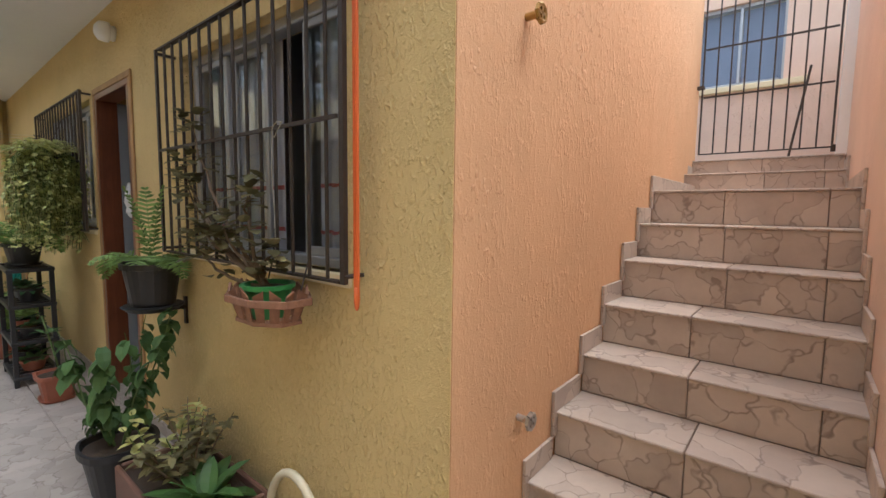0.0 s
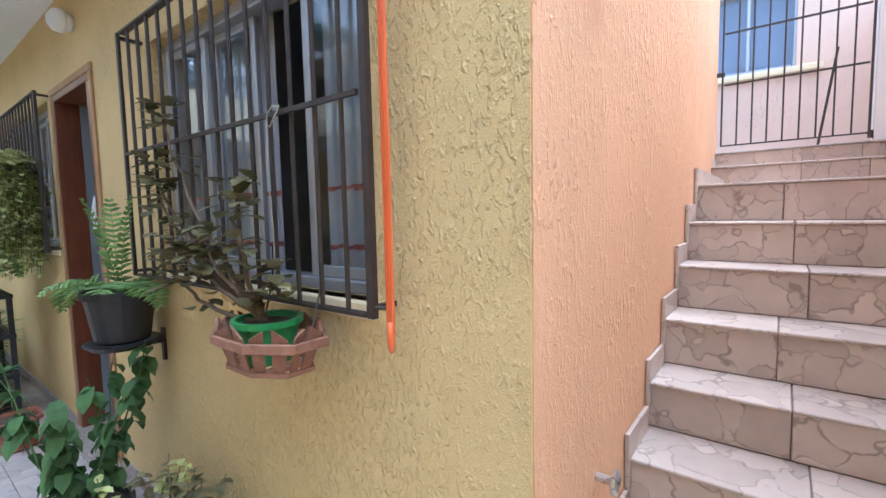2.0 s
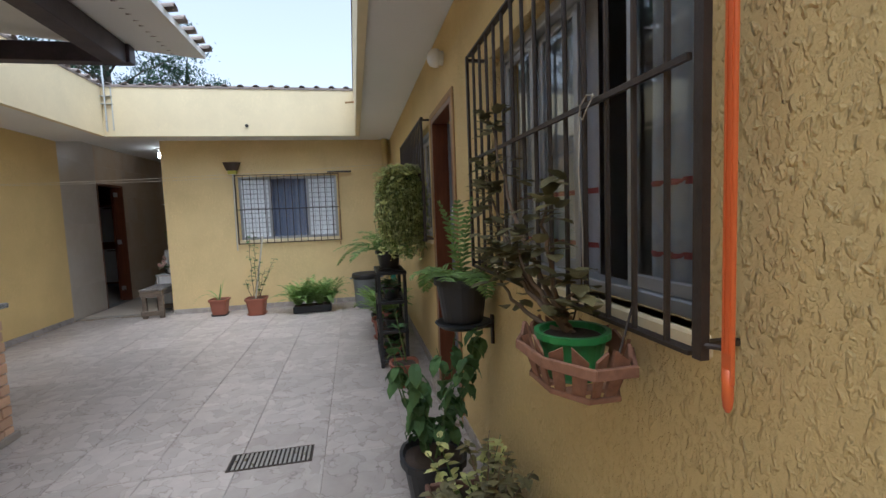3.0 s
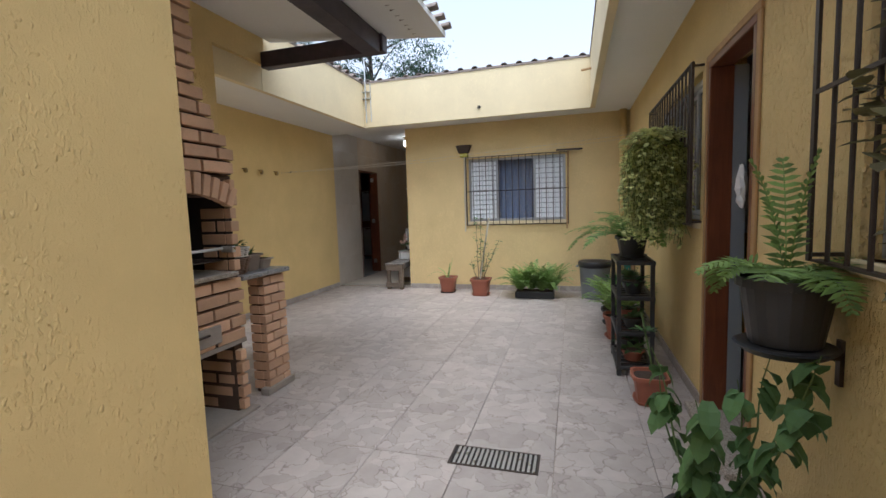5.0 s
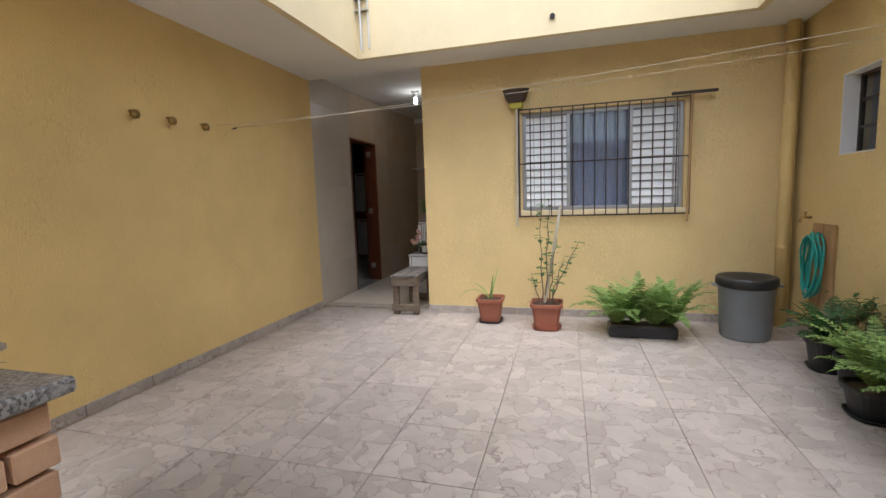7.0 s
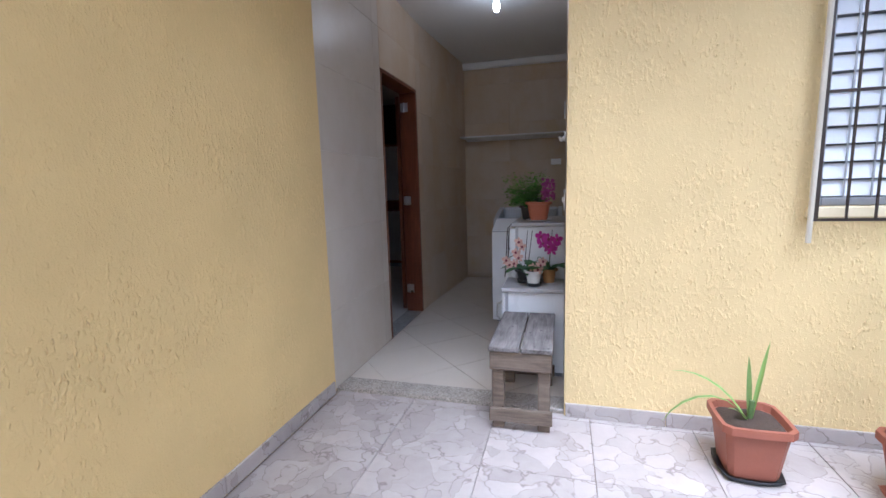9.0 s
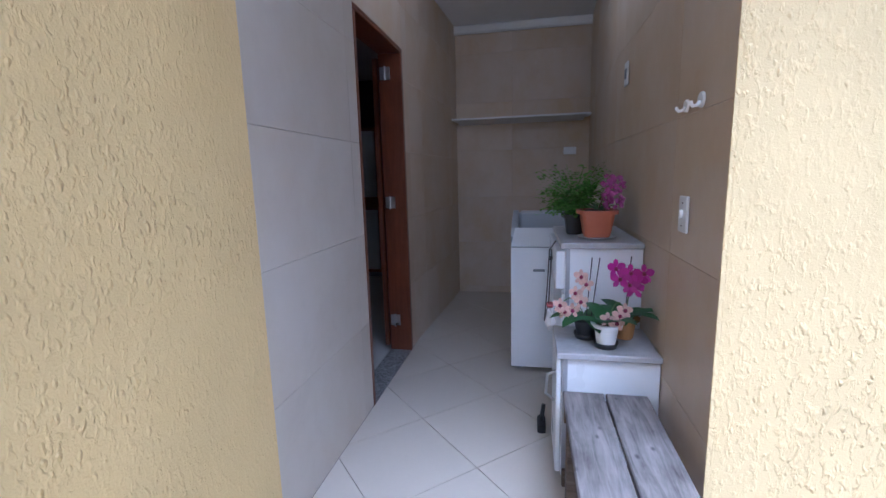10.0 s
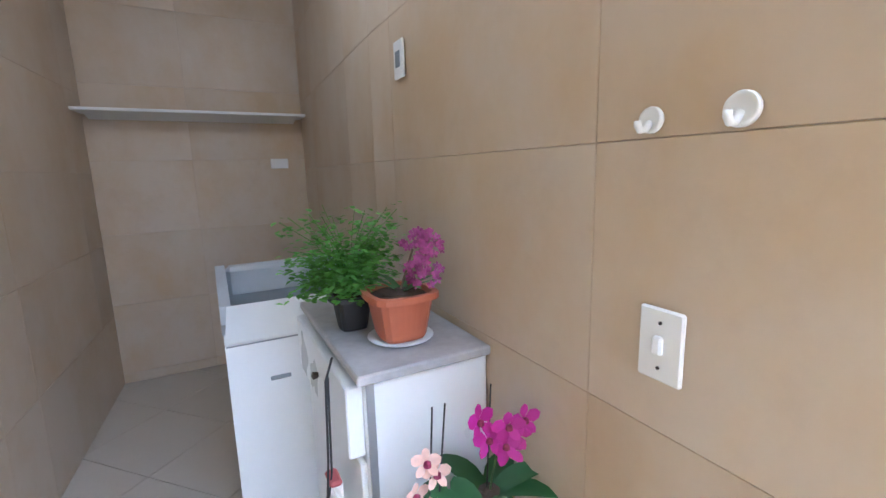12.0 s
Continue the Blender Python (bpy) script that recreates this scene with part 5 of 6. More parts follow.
wp = thing("wall_planter", 0.70, 2.43, 0.86, "black wall pot on a bracket holding a light fern", "wall planter")
part("pot", Geo().lathe(pot_prof(0.125, 0.21, 0.008), 24), BLACK_PLASTIC, wp)
part("saucer", Geo().lathe([(0.11, -0.022), (0.135, 0.0), (0.125, 0.004), (0.001, 0.0)], 24), BLACK_PLASTIC, wp)
part("bracket", Geo().box(0.0, -0.012, -0.04, W - 0.70, 0.012, -0.022).box(W - 0.712, -0.012, -0.12, W - 0.70, 0.012, 0.02), IRON, wp)
part("soil", Geo().lathe([(0.115, 0.185), (0.001, 0.195)], 20), SOIL, wp)
g = fern_geo(14, 0.25, 0.18, 0.8, 12, 2.6, 0.10, 18)
g2 = Geo()
for a, b in ((0.1, 0.5), (-0.5, 0.3), (0.3, -0.2)):
    g2.frond((0, 0, 0.18), (a * 0.5, b * 0.6, 2.0), 0.40, 1.1, 18, 0.07)
part("foliage", g, FERN, wp)
part("young_fronds", g2, FERN, wp)

bk = thing("basket_planter", 0.705, 1.36, 0.968, "brown slatted wooden hanging basket with a green pot", "hanging planter")
def basket_ring(r, k):
    a = math.pi / 4 * k + 0.39
    return Vector((r * 0.62 * math.cos(a), r * 1.03 * math.sin(a), 0.0))


for zz, r, hh in ((0.0, 0.140, 0.012), (0.066, 0.186, 0.024)):
    for i in range(8):
        c0, c1 = basket_ring(r, i), basket_ring(r, i + 1)
        d = c1 - c0
        o = part("rail", Geo().box(0, -0.005, 0, d.length + 0.006, 0.005, hh, 0.002), BASKET_WOOD, bk)
        o.matrix_local = pose(c0.x, c0.y, zz, 0, 0, math.degrees(math.atan2(d.y, d.x)))
for i in range(8):
    lo0, lo1, hi0, hi1 = basket_ring(0.136, i), basket_ring(0.136, i + 1), basket_ring(0.180, i), basket_ring(0.180, i + 1)
    for u0, u1, tops in ((0.10, 0.40, (0.100, 0.118)), (0.58, 0.92, (0.122, 0.098))):
        low = [lo0.lerp(lo1, u) + Vector((0, 0, 0.004)) for u in (u0, u1)]
        high = [hi0.lerp(hi1, u) + Vector((0, 0, z)) for u, z in zip((u0, u1), tops)]
        back = [p * 0.94 + Vector((0, 0, p.z * 0.06)) for p in low + high]
        part("slat", Geo().add(low + high + back, [(0, 1, 3, 2), (4, 6, 7, 5), (0, 4, 5, 1), (2, 3, 7, 6), (0, 2, 6, 4), (1, 5, 7, 3)]), BASKET_WOOD, bk)
part("floor_slat", Geo().box(-0.07, -0.02, 0.001, 0.07, 0.02, 0.010).box(-0.06, -0.09, 0.001, 0.06, -0.055, 0.010).box(-0.06, 0.055, 0.001, 0.06, 0.09, 0.010), BASKET_WOOD, bk)
part("pot", Geo().lathe(pot_prof(0.080, 0.112, 0.008), 24, (0, 0, 0.011)), GREEN_POT, bk, "green plastic pot")
part("soil", Geo().lathe([(0.073, 0.109), (0.001, 0.116)], 20), SOIL, bk)
for c in ([(0.06, 0.12, 0.09), (0.08, 0.10, 0.20), (0.085, 0.10, 0.30)], [(0.02, -0.15, 0.09), (0.07, -0.13, 0.20), (0.085, -0.12, 0.30)]):
    part("chain", Geo().tube(c, 0.0026, 5), IRON, bk)
stems, leaves = Geo(), Geo()
rn = random.Random(14)
for k, (ty, tz, tx) in enumerate(((0.62, 0.72, 0.02), (0.55, 0.45, -0.02), (0.05, 0.42, -0.04), (0.30, 0.28, -0.08), (0.42, 0.22, -0.05), (-0.05, 0.22, 0.0), (0.72, 0.55, 0.02), (0.16, 0.30, -0.07))):
    p0, p1 = Vector((0, 0, 0.11)), Vector((tx, ty, tz))
    mid = p0.lerp(p1, 0.5) + Vector((-0.03, 0.05, -0.06 if ty > 0.3 else 0.03))
    pts = [((1 - u) ** 2) * p0 + 2 * u * (1 - u) * mid + u * u * p1 + Vector((rn.uniform(-.008, .008), rn.uniform(-.008, .008), 0)) for u in (i / 10 for i in range(11))]
    stems.tube(pts, [0.008 - 0.0005 * i for i in range(11)], 6)
    for end in (pts[-1], pts[7]):
        for j in range(26 if end is pts[-1] else 9):
            a = rn.uniform(0, 6.28)
            off = Vector((rn.uniform(-0.035, 0.035), rn.uniform(-0.05, 0.05), rn.uniform(-0.05, 0.06)))
            leaves.leaf(end + off, (math.cos(a), math.sin(a), rn.uniform(-0.2, 0.9)), rn.uniform(0.045, 0.065), 0.040, 0.4, 3, 0.15)
part("stem", stems, STEM, bk)
part("foliage", leaves, LEAF_BROWN, bk)

pole = thing("orange_pole", 0.785, 1.000, 1.035, "long orange enamelled pole hung beside the grille", "pole")
part("shaft", Geo().box(-0.004, -0.011, 0.05, 0.004, 0.011, 1.25, 0.002).box(-0.006, -0.006, 0.10, -0.0041, -0.002, 1.25).box(-0.006, 0.003, 0.10, -0.0041, 0.007, 1.25), ORANGE_PAINT, pole)
part("tip", Geo().tube([(0, 0, 0.075), (0, 0, 0.03), (0, 0, 0.012), (0, 0, 0.004)], [0.0085, 0.009, 0.007, 0.003], 10), ORANGE_PAINT, pole, "", True)
part("hook", Geo().tube([(0.004, 0, 0.105), (-0.004, 0.018, 0.105), (-0.016, 0.034, 0.105)], 0.005, 6), IRON, pole)
knot = thing("wire_twist", 0.754, 1.365, 1.60, "thin pale wire twisted round the grille rail", "wire")
part("wire", Geo().tube([(0, -0.03, 0.02), (-0.008, -0.012, 0.026), (-0.008, 0.016, 0.010), (-0.006, 0.028, -0.012), (-0.006, 0.010, -0.024), (-0.008, -0.010, -0.006), (-0.004, -0.024, 0.012), (0.004, -0.018, 0.028)], 0.0018, 6), ROPE, knot, "", True)
part("tail", Geo().tube([(-0.006, 0.024, -0.02), (-0.008, 0.028, -0.14), (-0.005, 0.020, -0.28), (-0.010, 0.010, -0.40)], 0.0016, 5), ROPE, knot, "", True)

# floor planters by the house wall
tr = thing("trough_planter", 0.62, 1.86, 0.0, "long dirty brown trough crowded with leafy plants", "planter")
part("trough", Geo().box(-0.16, -0.30, 0.0, 0.16, 0.30, 0.045, 0.01).box(-0.17, -0.33, 0.04, -0.15, 0.33, 0.24, 0.006).box(0.15, -0.33, 0.04, 0.17, 0.33, 0.24, 0.006).box(-0.149, -0.33, 0.04, 0.149, -0.31, 0.24, 0.006).box(-0.149, 0.31, 0.04, 0.149, 0.33, 0.24, 0.006), DARK_TERRA, tr)
part("soil", Geo().box(-0.149, -0.31, 0.04, 0.149, 0.31, 0.205), SOIL, tr)
g = rosette_geo(26, 0.21, 0.062, 0.20, 15, 2.4, 1.1).moved(pose(0, -0.16, 0))
part("broad_leaves", g, FRESH, tr, "broad glossy leaves")
st, lv = bush_geo(14, 0.34, 0.055, 0.2, 16, 0.6, 18, 0.5)
tagged(part("stem", st.moved(pose(0, 0.03, 0)), STEM, tr), kind="stuff")
part("foliage", lv.moved(pose(0, 0.03, 0)), LEAF_BROWN, tr, "brownish fine foliage")
st, lv = bush_geo(6, 0.30, 0.05, 0.2, 18, 0.5, 16, 0.6)
tagged(part("stem", st.moved(pose(0, 0.22, 0)), STEM_GREEN, tr), kind="stuff")
part("foliage", lv.moved(pose(0, 0.22, 0)), LEAF_YELLOW, tr)
t, z = potted("potted_shrub", 0.53, 2.43, 0, 0.15, 0.24, BLACK_PLASTIC, "dark pot with tall broad-leaved drooping stems", square=0.3)
st, lv = bush_geo(10, 0.70, 0.092, z, 23, 0.30, 17, 0.62, 2.6)
part("stem", st, STEM_GREEN, t)
part("foliage", lv, LEAF, t)
hoop = thing("plastic_hoop", 0.70, 1.22, 0.0, "cream plastic bucket with a tall round handle", "bucket")
part("bucket", Geo().lathe([(0.11, 0), (0.13, 0.22), (0.137, 0.22), (0.137, 0.235), (0.125, 0.235), (0.105, 0.02), (0.001, 0.015)], 24), GREY_PLASTIC, hoop)
part("handle", Geo().tube([(0.0, 0.165 * math.cos(math.pi * k / 16), 0.21 + 0.265 * math.sin(math.pi * k / 16)) for k in range(17)], 0.014, 8), surf("cream_plastic", (0.62, 0.56, 0.40), 0.5), hoop, "cream handle", True)

# wall fittings of the house and stairs
lamp = thing("wall_light", W, 3.38, 2.40, "small white round outdoor wall light", "wall light")
part("base", Geo().lathe([(0.045, 0), (0.045, 0.03), (0.035, 0.035)], 20).moved(pose(0, 0, 0, 0, -90, 0)), WHITE_PLASTIC, lamp, "", True)
part("lens", Geo().lathe([(0.058, 0.0), (0.06, 0.02), (0.055, 0.05), (0.03, 0.07), (0.001, 0.075)], 20).moved(pose(-0.03, 0, 0, 0, -90, 0)), WHITE_PLASTIC, lamp, "", True)
for x, zz, m in ((1.20, 1.935, BRASS), (1.215, 0.65, STEEL)):
    v = thing("stop_valve", x, 0.69, zz, "worn round-handled stop valve on the orange wall", "valve")
    part("stem", Geo().tube([(0, 0, 0), (0, -0.05, 0)], 0.012, 10), m, v)
    wheel = Geo()
    for k in range(8):
        a0, a1 = math.pi / 4 * k, math.pi / 4 * (k + 1)
        wheel.tube([(0.026 * math.cos(a0), -0.05, 0.026 * math.sin(a0)), (0.026 * math.cos(a1), -0.05, 0.026 * math.sin(a1))], 0.008, 6)
    wheel.box(-0.026, -0.056, -0.005, 0.026, -0.046, 0.005).box(-0.005, -0.056, -0.026, 0.005, -0.046, 0.026)
    part("handwheel", wheel, m, v)
drain = thing("floor_drain", -0.32, 3.03, 0.0, "rectangular iron floor drain grating", "drain")
# thin black sheet paints the shade of the pit between the bars
part("pit", Geo().box(-0.225, -0.085, 0.0005, 0.225, 0.085, 0.002), SOOT_AND_SHADE, drain)
part("rim", Geo().box(-0.23, -0.09, 0.0, 0.23, -0.08, 0.005).box(-0.23, 0.08, 0.0, 0.23, 0.09, 0.005).box(-0.23, -0.08, 0, -0.22, 0.08, 0.005).box(0.22, -0.08, 0, 0.23, 0.08, 0.005), IRON, drain)
for k in range(17):
    part("bar", Geo().box(-0.205 + 0.0253 * k, -0.08, 0.001, -0.192 + 0.0253 * k, 0.08, 0.005), STEEL, drain)

# on the long wall, under and over the eaves
for y in (5.50, 5.79, 6.10):
    h = thing("line_pulley", L, y, 1.86, "small brass clothes-line pulley screwed to the wall", "pulley", group="line pulleys")
    part("arm", Geo().tube([(0, 0, 0.02), (0.05, 0, 0.02)], 0.006, 6), BRASS, h)
    part("wheel", Geo().lathe([(0.03, -0.010), (0.022, 0), (0.03, 0.010)], 14).moved(pose(0.05, 0, -0.005, 90, 0, 90)), BRASS, h, "", True)
def sag(p, q, drop):
    return [Vector(p).lerp(Vector(q), u) - Vector((0, 0, 4 * drop * u * (1 - u))) for u in (i / 10 for i in range(11))]


anchor = thing("line_anchor", L, 6.446, 1.892, "rusty nail anchor for the clothes line", "hook", group="line hooks")
part("nail", Geo().tube([(0, 0, 0), (0.035, 0, 0.004), (0.04, 0, 0.016)], 0.004, 6).tube([(0.03, -0.012, 0.0), (0.03, 0.014, 0.003)], 0.006, 6), IRON, anchor)
for y in (6.328, 6.052, 5.781):
    h = thing("line_hook", W, y, 2.0, "small rusty screw hook for the clothes line", "hook", group="line hooks")
    part("hook", Geo().tube([(0, 0, 0), (-0.035, 0, 0.0), (-0.05, 0.012, 0.006), (-0.045, 0.024, 0.0), (-0.03, 0.022, -0.004)], 0.005, 6), IRON, h)
line = thing("clothes_line", L, 6.10, 1.86, "thin pale clothes lines across the courtyard", "clothes line")
part("cord", Geo().tube(sag((0.04, 0.346, 0.04), (W - L - 0.045, -0.319, 0.14), 0.03), 0.0018, 4), ROPE, line)
part("cord", Geo().tube(sag((0.05, 0.0, 0.0), (W - L - 0.045, -0.048, 0.14), 0.05), 0.0016, 4), ROPE, line)
stub = thing("spout_pipe", 0.30, 6.75, 2.95, "short overflow pipe poking out of the eaves", "pipe")
part("pipe", Geo().tube([(0, 0, 0), (-0.12, 0, -0.01)], 0.014, 8), BOARD, stub)
hole = thing("overflow_hole", -1.18, 7.12, 2.70, "overflow pipe end in the eaves upstand, bore shade painted black", "pipe")
# closed stub; black colour replaces the shade inside an open bore
part("pipe", Geo().tube([(0, 0, 0), (0, -0.02, 0)], 0.022, 12), SOOT_AND_SHADE, hole)
mast = thing("aerial_mast", -2.90, 7.09, 2.62, "steel aerial mast clamped to the inner eaves corner", "mast")
part("pole", Geo().tube([(0, 0, 0), (0, 0, 0.95)], 0.011, 8).tube([(0.07, 0.02, 0.02), (0.07, 0.02, 0.58)], 0.008, 8), STEEL, mast)
for zz in (0.35, 0.45):
    part("clamp", Geo().box(-0.05, -0.01, zz, 0.08, 0.035, zz + 0.012), STEEL, mast)

# things on the grill's side shelf
wb = thing("wicker_basket", -2.165, 3.352, 0.905, "brown wicker basket with a whitewashed rim and plant", "basket")
for k in range(9):
    r = 0.078 + 0.004 * k
    ring = Geo()
    pts = [((r + 0.003 * (-1) ** (j + k)) * math.cos(math.pi * j / 10), (r + 0.003 * (-1) ** (j + k)) * math.sin(math.pi * j / 10), 0.006 + 0.0125 * k) for j in range(21)]
    part("weave", ring.tube(pts, 0.007, 5), WICKER, wb, "", True)
part("liner", Geo().lathe([(0.07, 0.002), (0.095, 0.10), (0.001, 0.10)], 20), WICKER, wb)
for k in range(5):
    r = 0.092 + 0.003 * k
    pts = [((r + 0.004 * (-1) ** (j + k)) * math.cos(math.pi * j / 10), (r + 0.004 * (-1) ** (j + k)) * math.sin(math.pi * j / 10), 0.122 + 0.014 * k) for j in range(21)]
    part("weave", Geo().tube(pts, 0.008, 5), WICKER_WHITE, wb, "whitewashed weave", True)
st, lv = bush_geo(10, 0.10, 0.05, 0.16, 51, 0.7, 8, 0.6)
part("foliage", lv, LEAF, wb)
t, z = potted("small_pot", -2.20, 3.52, 0.905, 0.085, 0.12, TAUPE_POT, "square dark taupe pot with spiky succulents", square=0.85)
part("foliage", rosette_geo(14, 0.10, 0.022, z, 61, 2.4, 0.3), LEAF, t)
t, z = potted("small_pot", -2.18, 3.655, 0.905, 0.062, 0.075, surf("pale_taupe_plastic", (0.40, 0.34, 0.28), 0.6), "small pale taupe pot with a spidery succulent", square=0.85)
part("foliage", rosette_geo(14, 0.075, 0.014, z, 62, 1.2, 0.9), LEAF_YELLOW, t)
dry = thing("dry_cuttings", -2.30, 3.70, 0.905, "small heap of dry brown cuttings on the shelf", "cuttings")
rn = random.Random(9)
g = Geo()
for i in range(60):
    a, r = rn.uniform(0, 6.28), rn.uniform(0, 0.06)
    g.leaf((r * math.cos(a), r * math.sin(a), 0.005 + 0.06 * (1 - r / 0.06) * rn.random()), (math.cos(a), math.sin(a), rn.uniform(-0.2, 0.5)), 0.05, 0.012, 0.5, 2)
part("twigs", g, STEM, dry)
sack = thing("bin_bag", -2.45, 3.40, 0.0, "crumpled dark plastic bag under the shelf", "bag")
part("bag_body", Geo().lathe([(0.10, 0), (0.13, 0.08), (0.11, 0.18), (0.04, 0.26), (0.05, 0.30), (0.001, 0.29)], 11), BLACK_PLASTIC, sack)

lean = thing("leaning_board", -2.62, 3.40, 0.0, "thin red-brown board leaning under the shelf", "board")
part("board", Geo().box(-0.012, -0.05, 0.0, 0.012, 0.05, 0.80, 0.003).moved(pose(0, 0, 0.003, 0, -16, 0)), DOOR_WOOD, lean)


# ---------------------------------------------------------------- service corridor
bench = thing("pallet_bench", -2.895, 7.50, 0.0, "low bench nailed from weathered pallet wood", "bench")
for a, b in ((0.0, 0.148), (0.156, 0.305)):
    part("plank", Geo().box(a, 0.0, 0.41, b, 0.62, 0.435, 0.004), PALLET, bench)
for y in (0.01, 0.59):
    part("apron", Geo().box(0.005, y, 0.315, 0.30, y + 0.022, 0.41, 0.003), PALLET_X, bench)
    part("stretcher", Geo().box(0.0, y, 0.045, 0.305, y + 0.022, 0.115, 0.003), PALLET_X, bench)
for a in (0.012, 0.235):
    for y in (0.033, 0.53):
        part("leg", Geo().box(a, y, 0.0, a + 0.058, y + 0.055, 0.41, 0.004), PALLET_X, bench)
part("side_rail", Geo().box(0.27, 0.09, 0.33, 0.29, 0.53, 0.40, 0.003), PALLET, bench)


def cabinet(name, x0, x1, y0, y1, h, label, drawer):
    c = thing(name, x0, y0, 0.0, label, "cabinet", group="corridor cabinets")
    w, d = x1 - x0, y1 - y0
    part("body", Geo().box(0.01, 0.01, 0.04, w, d, h - 0.025, 0.003), WHITE_METAL, c)
    part("top", Geo().box(-0.012, -0.012, h - 0.025, w, d, h, 0.004), CAB_TOP, c, "grey worn laminate top")
    part("plinth", Geo().box(0.03, 0.02, 0.0, w - 0.01, d, 0.04), GREY_PLASTIC, c)
    part("edge_strip", Geo().box(0.012, 0.004, 0.05, 0.03, 0.012, h - 0.03), ALU, c)
    if drawer:
        dr = part("drawer", Geo().box(-0.03, 0.03, h - 0.22, 0.012, d - 0.02, h - 0.04, 0.004), WHITE_METAL, c)
        part("knob", Geo().lathe([(0.008, 0), (0.012, 0.015), (0.001, 0.02)], 10).moved(pose(-0.03, d * 0.5, h - 0.13, 0, -90, 0)), IRON, dr)
        part("drawer", Geo().box(-0.004, 0.03, 0.06, 0.012, d - 0.02, h - 0.24, 0.003), WHITE_METAL, c)
    else:
        dd = part("door", Geo().box(-0.012, 0.02, 0.05, 0.008, d - 0.01, h - 0.035, 0.004), WHITE_METAL, c)
        part("handle", Geo().tube([(-0.012, 0.05, h - 0.10), (-0.045, 0.055, h - 0.12), (-0.05, 0.055, h - 0.20), (-0.012, 0.05, h - 0.23)], 0.006, 8), STEEL, dd, "", True)
    return c


CAB_TOP = surf("worn_grey_laminate", (0.44, 0.43, 0.43), 0.4, 0.28, 9, 45, 0.1)
cabinet("low_cabinet", -2.905, CR - 0.002, 8.155, 8.47, 0.575, "low white cabinet with a grey worn top", 0)
cabinet("tall_cabinet", -2.875, CR - 0.002, 8.49, 9.15, 0.95, "white cabinet with a grey top and half-open drawer", 1)
cable = thing("power_cable", -2.93, 8.60, 0.90, "black power cable hanging beside the cabinet", "cable")
part("cord", Geo().tube([(0.03, 0.05, 0.035), (0, 0, 0.0), (-0.01, -0.01, -0.2), (-0.02, 0.0, -0.35), (0, 0.01, -0.25), (0.01, 0.02, 0.0)], 0.003, 6), BLACK_PLASTIC, cable, "", True)
cloth = thing("cleaning_cloth", -2.92, 8.62, 0.60, "crumpled white and red cloth beside the cabinet", "cloth")
rn = random.Random(31)
crumple = Geo().lathe([(0.010, 0.02), (0.022, 0.012), (0.034, -0.01), (0.026, -0.035), (0.038, -0.06), (0.030, -0.085), (0.012, -0.10)], 12, (0, 0, 0), 0.6, 1.3)
crumple.v = [(p[0] + rn.uniform(-0.008, 0.008), p[1] + rn.uniform(-0.008, 0.008), p[2] + rn.uniform(-0.008, 0.008)) for p in crumple.v]
part("cloth", crumple, surf("white_cotton", (0.72, 0.71, 0.70), 0.95, 0.08), cloth)
part("band", Geo().box(-0.02, -0.03, 0.018, 0.012, 0.034, 0.034, 0.006), CURTAIN_RED, cloth, "red cloth edge")
brush = thing("floor_brush", -2.96, 8.56, 0.0, "black brush head standing behind the low cabinet", "brush")
part("head", Geo().box(-0.02, -0.06, 0.0, 0.02, 0.06, 0.05, 0.01), BLACK_PLASTIC, brush)
part("handle", Geo().tube([(0, 0, 0.05), (0.01, 0.01, 0.13)], 0.010, 8), BLACK_PLASTIC, brush)

RIM_GREY = surf("pale_grey_plastic", (0.45, 0.47, 0.49), 0.4, 0.04)
wash = thing("washing_machine", -3.135, 9.20, 0.0, "white top-loading washing machine with an open grey lid well", "washing machine")
WM, D = 0.575, 0.60
part("body", Geo().add([(0, 0, 0.04), (WM, 0, 0.04), (WM, D, 0.04), (0, D, 0.04), (0, 0, 0.82), (WM, 0, 0.82), (WM, D, 0.86), (0, D, 0.86)], [(3, 2, 1, 0), (0, 1, 5, 4), (1, 2, 6, 5), (2, 3, 7, 6), (3, 0, 4, 7), (4, 5, 6, 7)]), WHITE_METAL, wash)
part("top_panel", Geo().add([(0.001, 0.0, 0.823), (WM - 0.001, 0.0, 0.823), (WM - 0.02, 0.16, 0.915), (0.02, 0.16, 0.915), (0.02, 0.16, 0.83), (WM - 0.02, 0.16, 0.83)], [(0, 1, 2, 3), (2, 5, 4, 3), (0, 3, 4), (1, 5, 2), (0, 4, 5, 1)]), WHITE_METAL, wash)
SIDE = [(0.10, 0.865), (0.16, 0.915), (0.30, 0.955), (D - 0.10, 0.985), (D - 0.02, 0.995), (D, 0.97)]
for x0, x1 in ((-0.004, 0.035), (WM - 0.035, WM + 0.004)):
    n = len(SIDE)
    side = Geo().add([(x, y, z) for x in (x0, x1) for y, z in SIDE + [(D, 0.84), (0.10, 0.825)]], [])
    m = n + 2
    side.f = [tuple(range(m))[::-1], tuple(range(m, 2 * m))] + [(i, (i + 1) % m, m + (i + 1) % m, m + i) for i in range(m)]
    part("lid_rim", side, RIM_GREY, wash, "pale grey rounded rim")
part("lid_back", Geo().box(0.036, D - 0.09, 0.845, WM - 0.036, D, 0.992, 0.018), RIM_GREY, wash)
part("drum_well", Geo().box(0.036, 0.165, 0.862, WM - 0.036, D - 0.092, 0.87), GREY_PLASTIC, wash)
part("front_seam", Geo().box(0.004, -0.002, 0.812, WM - 0.004, 0.001, 0.817), GREY_PLASTIC, wash)
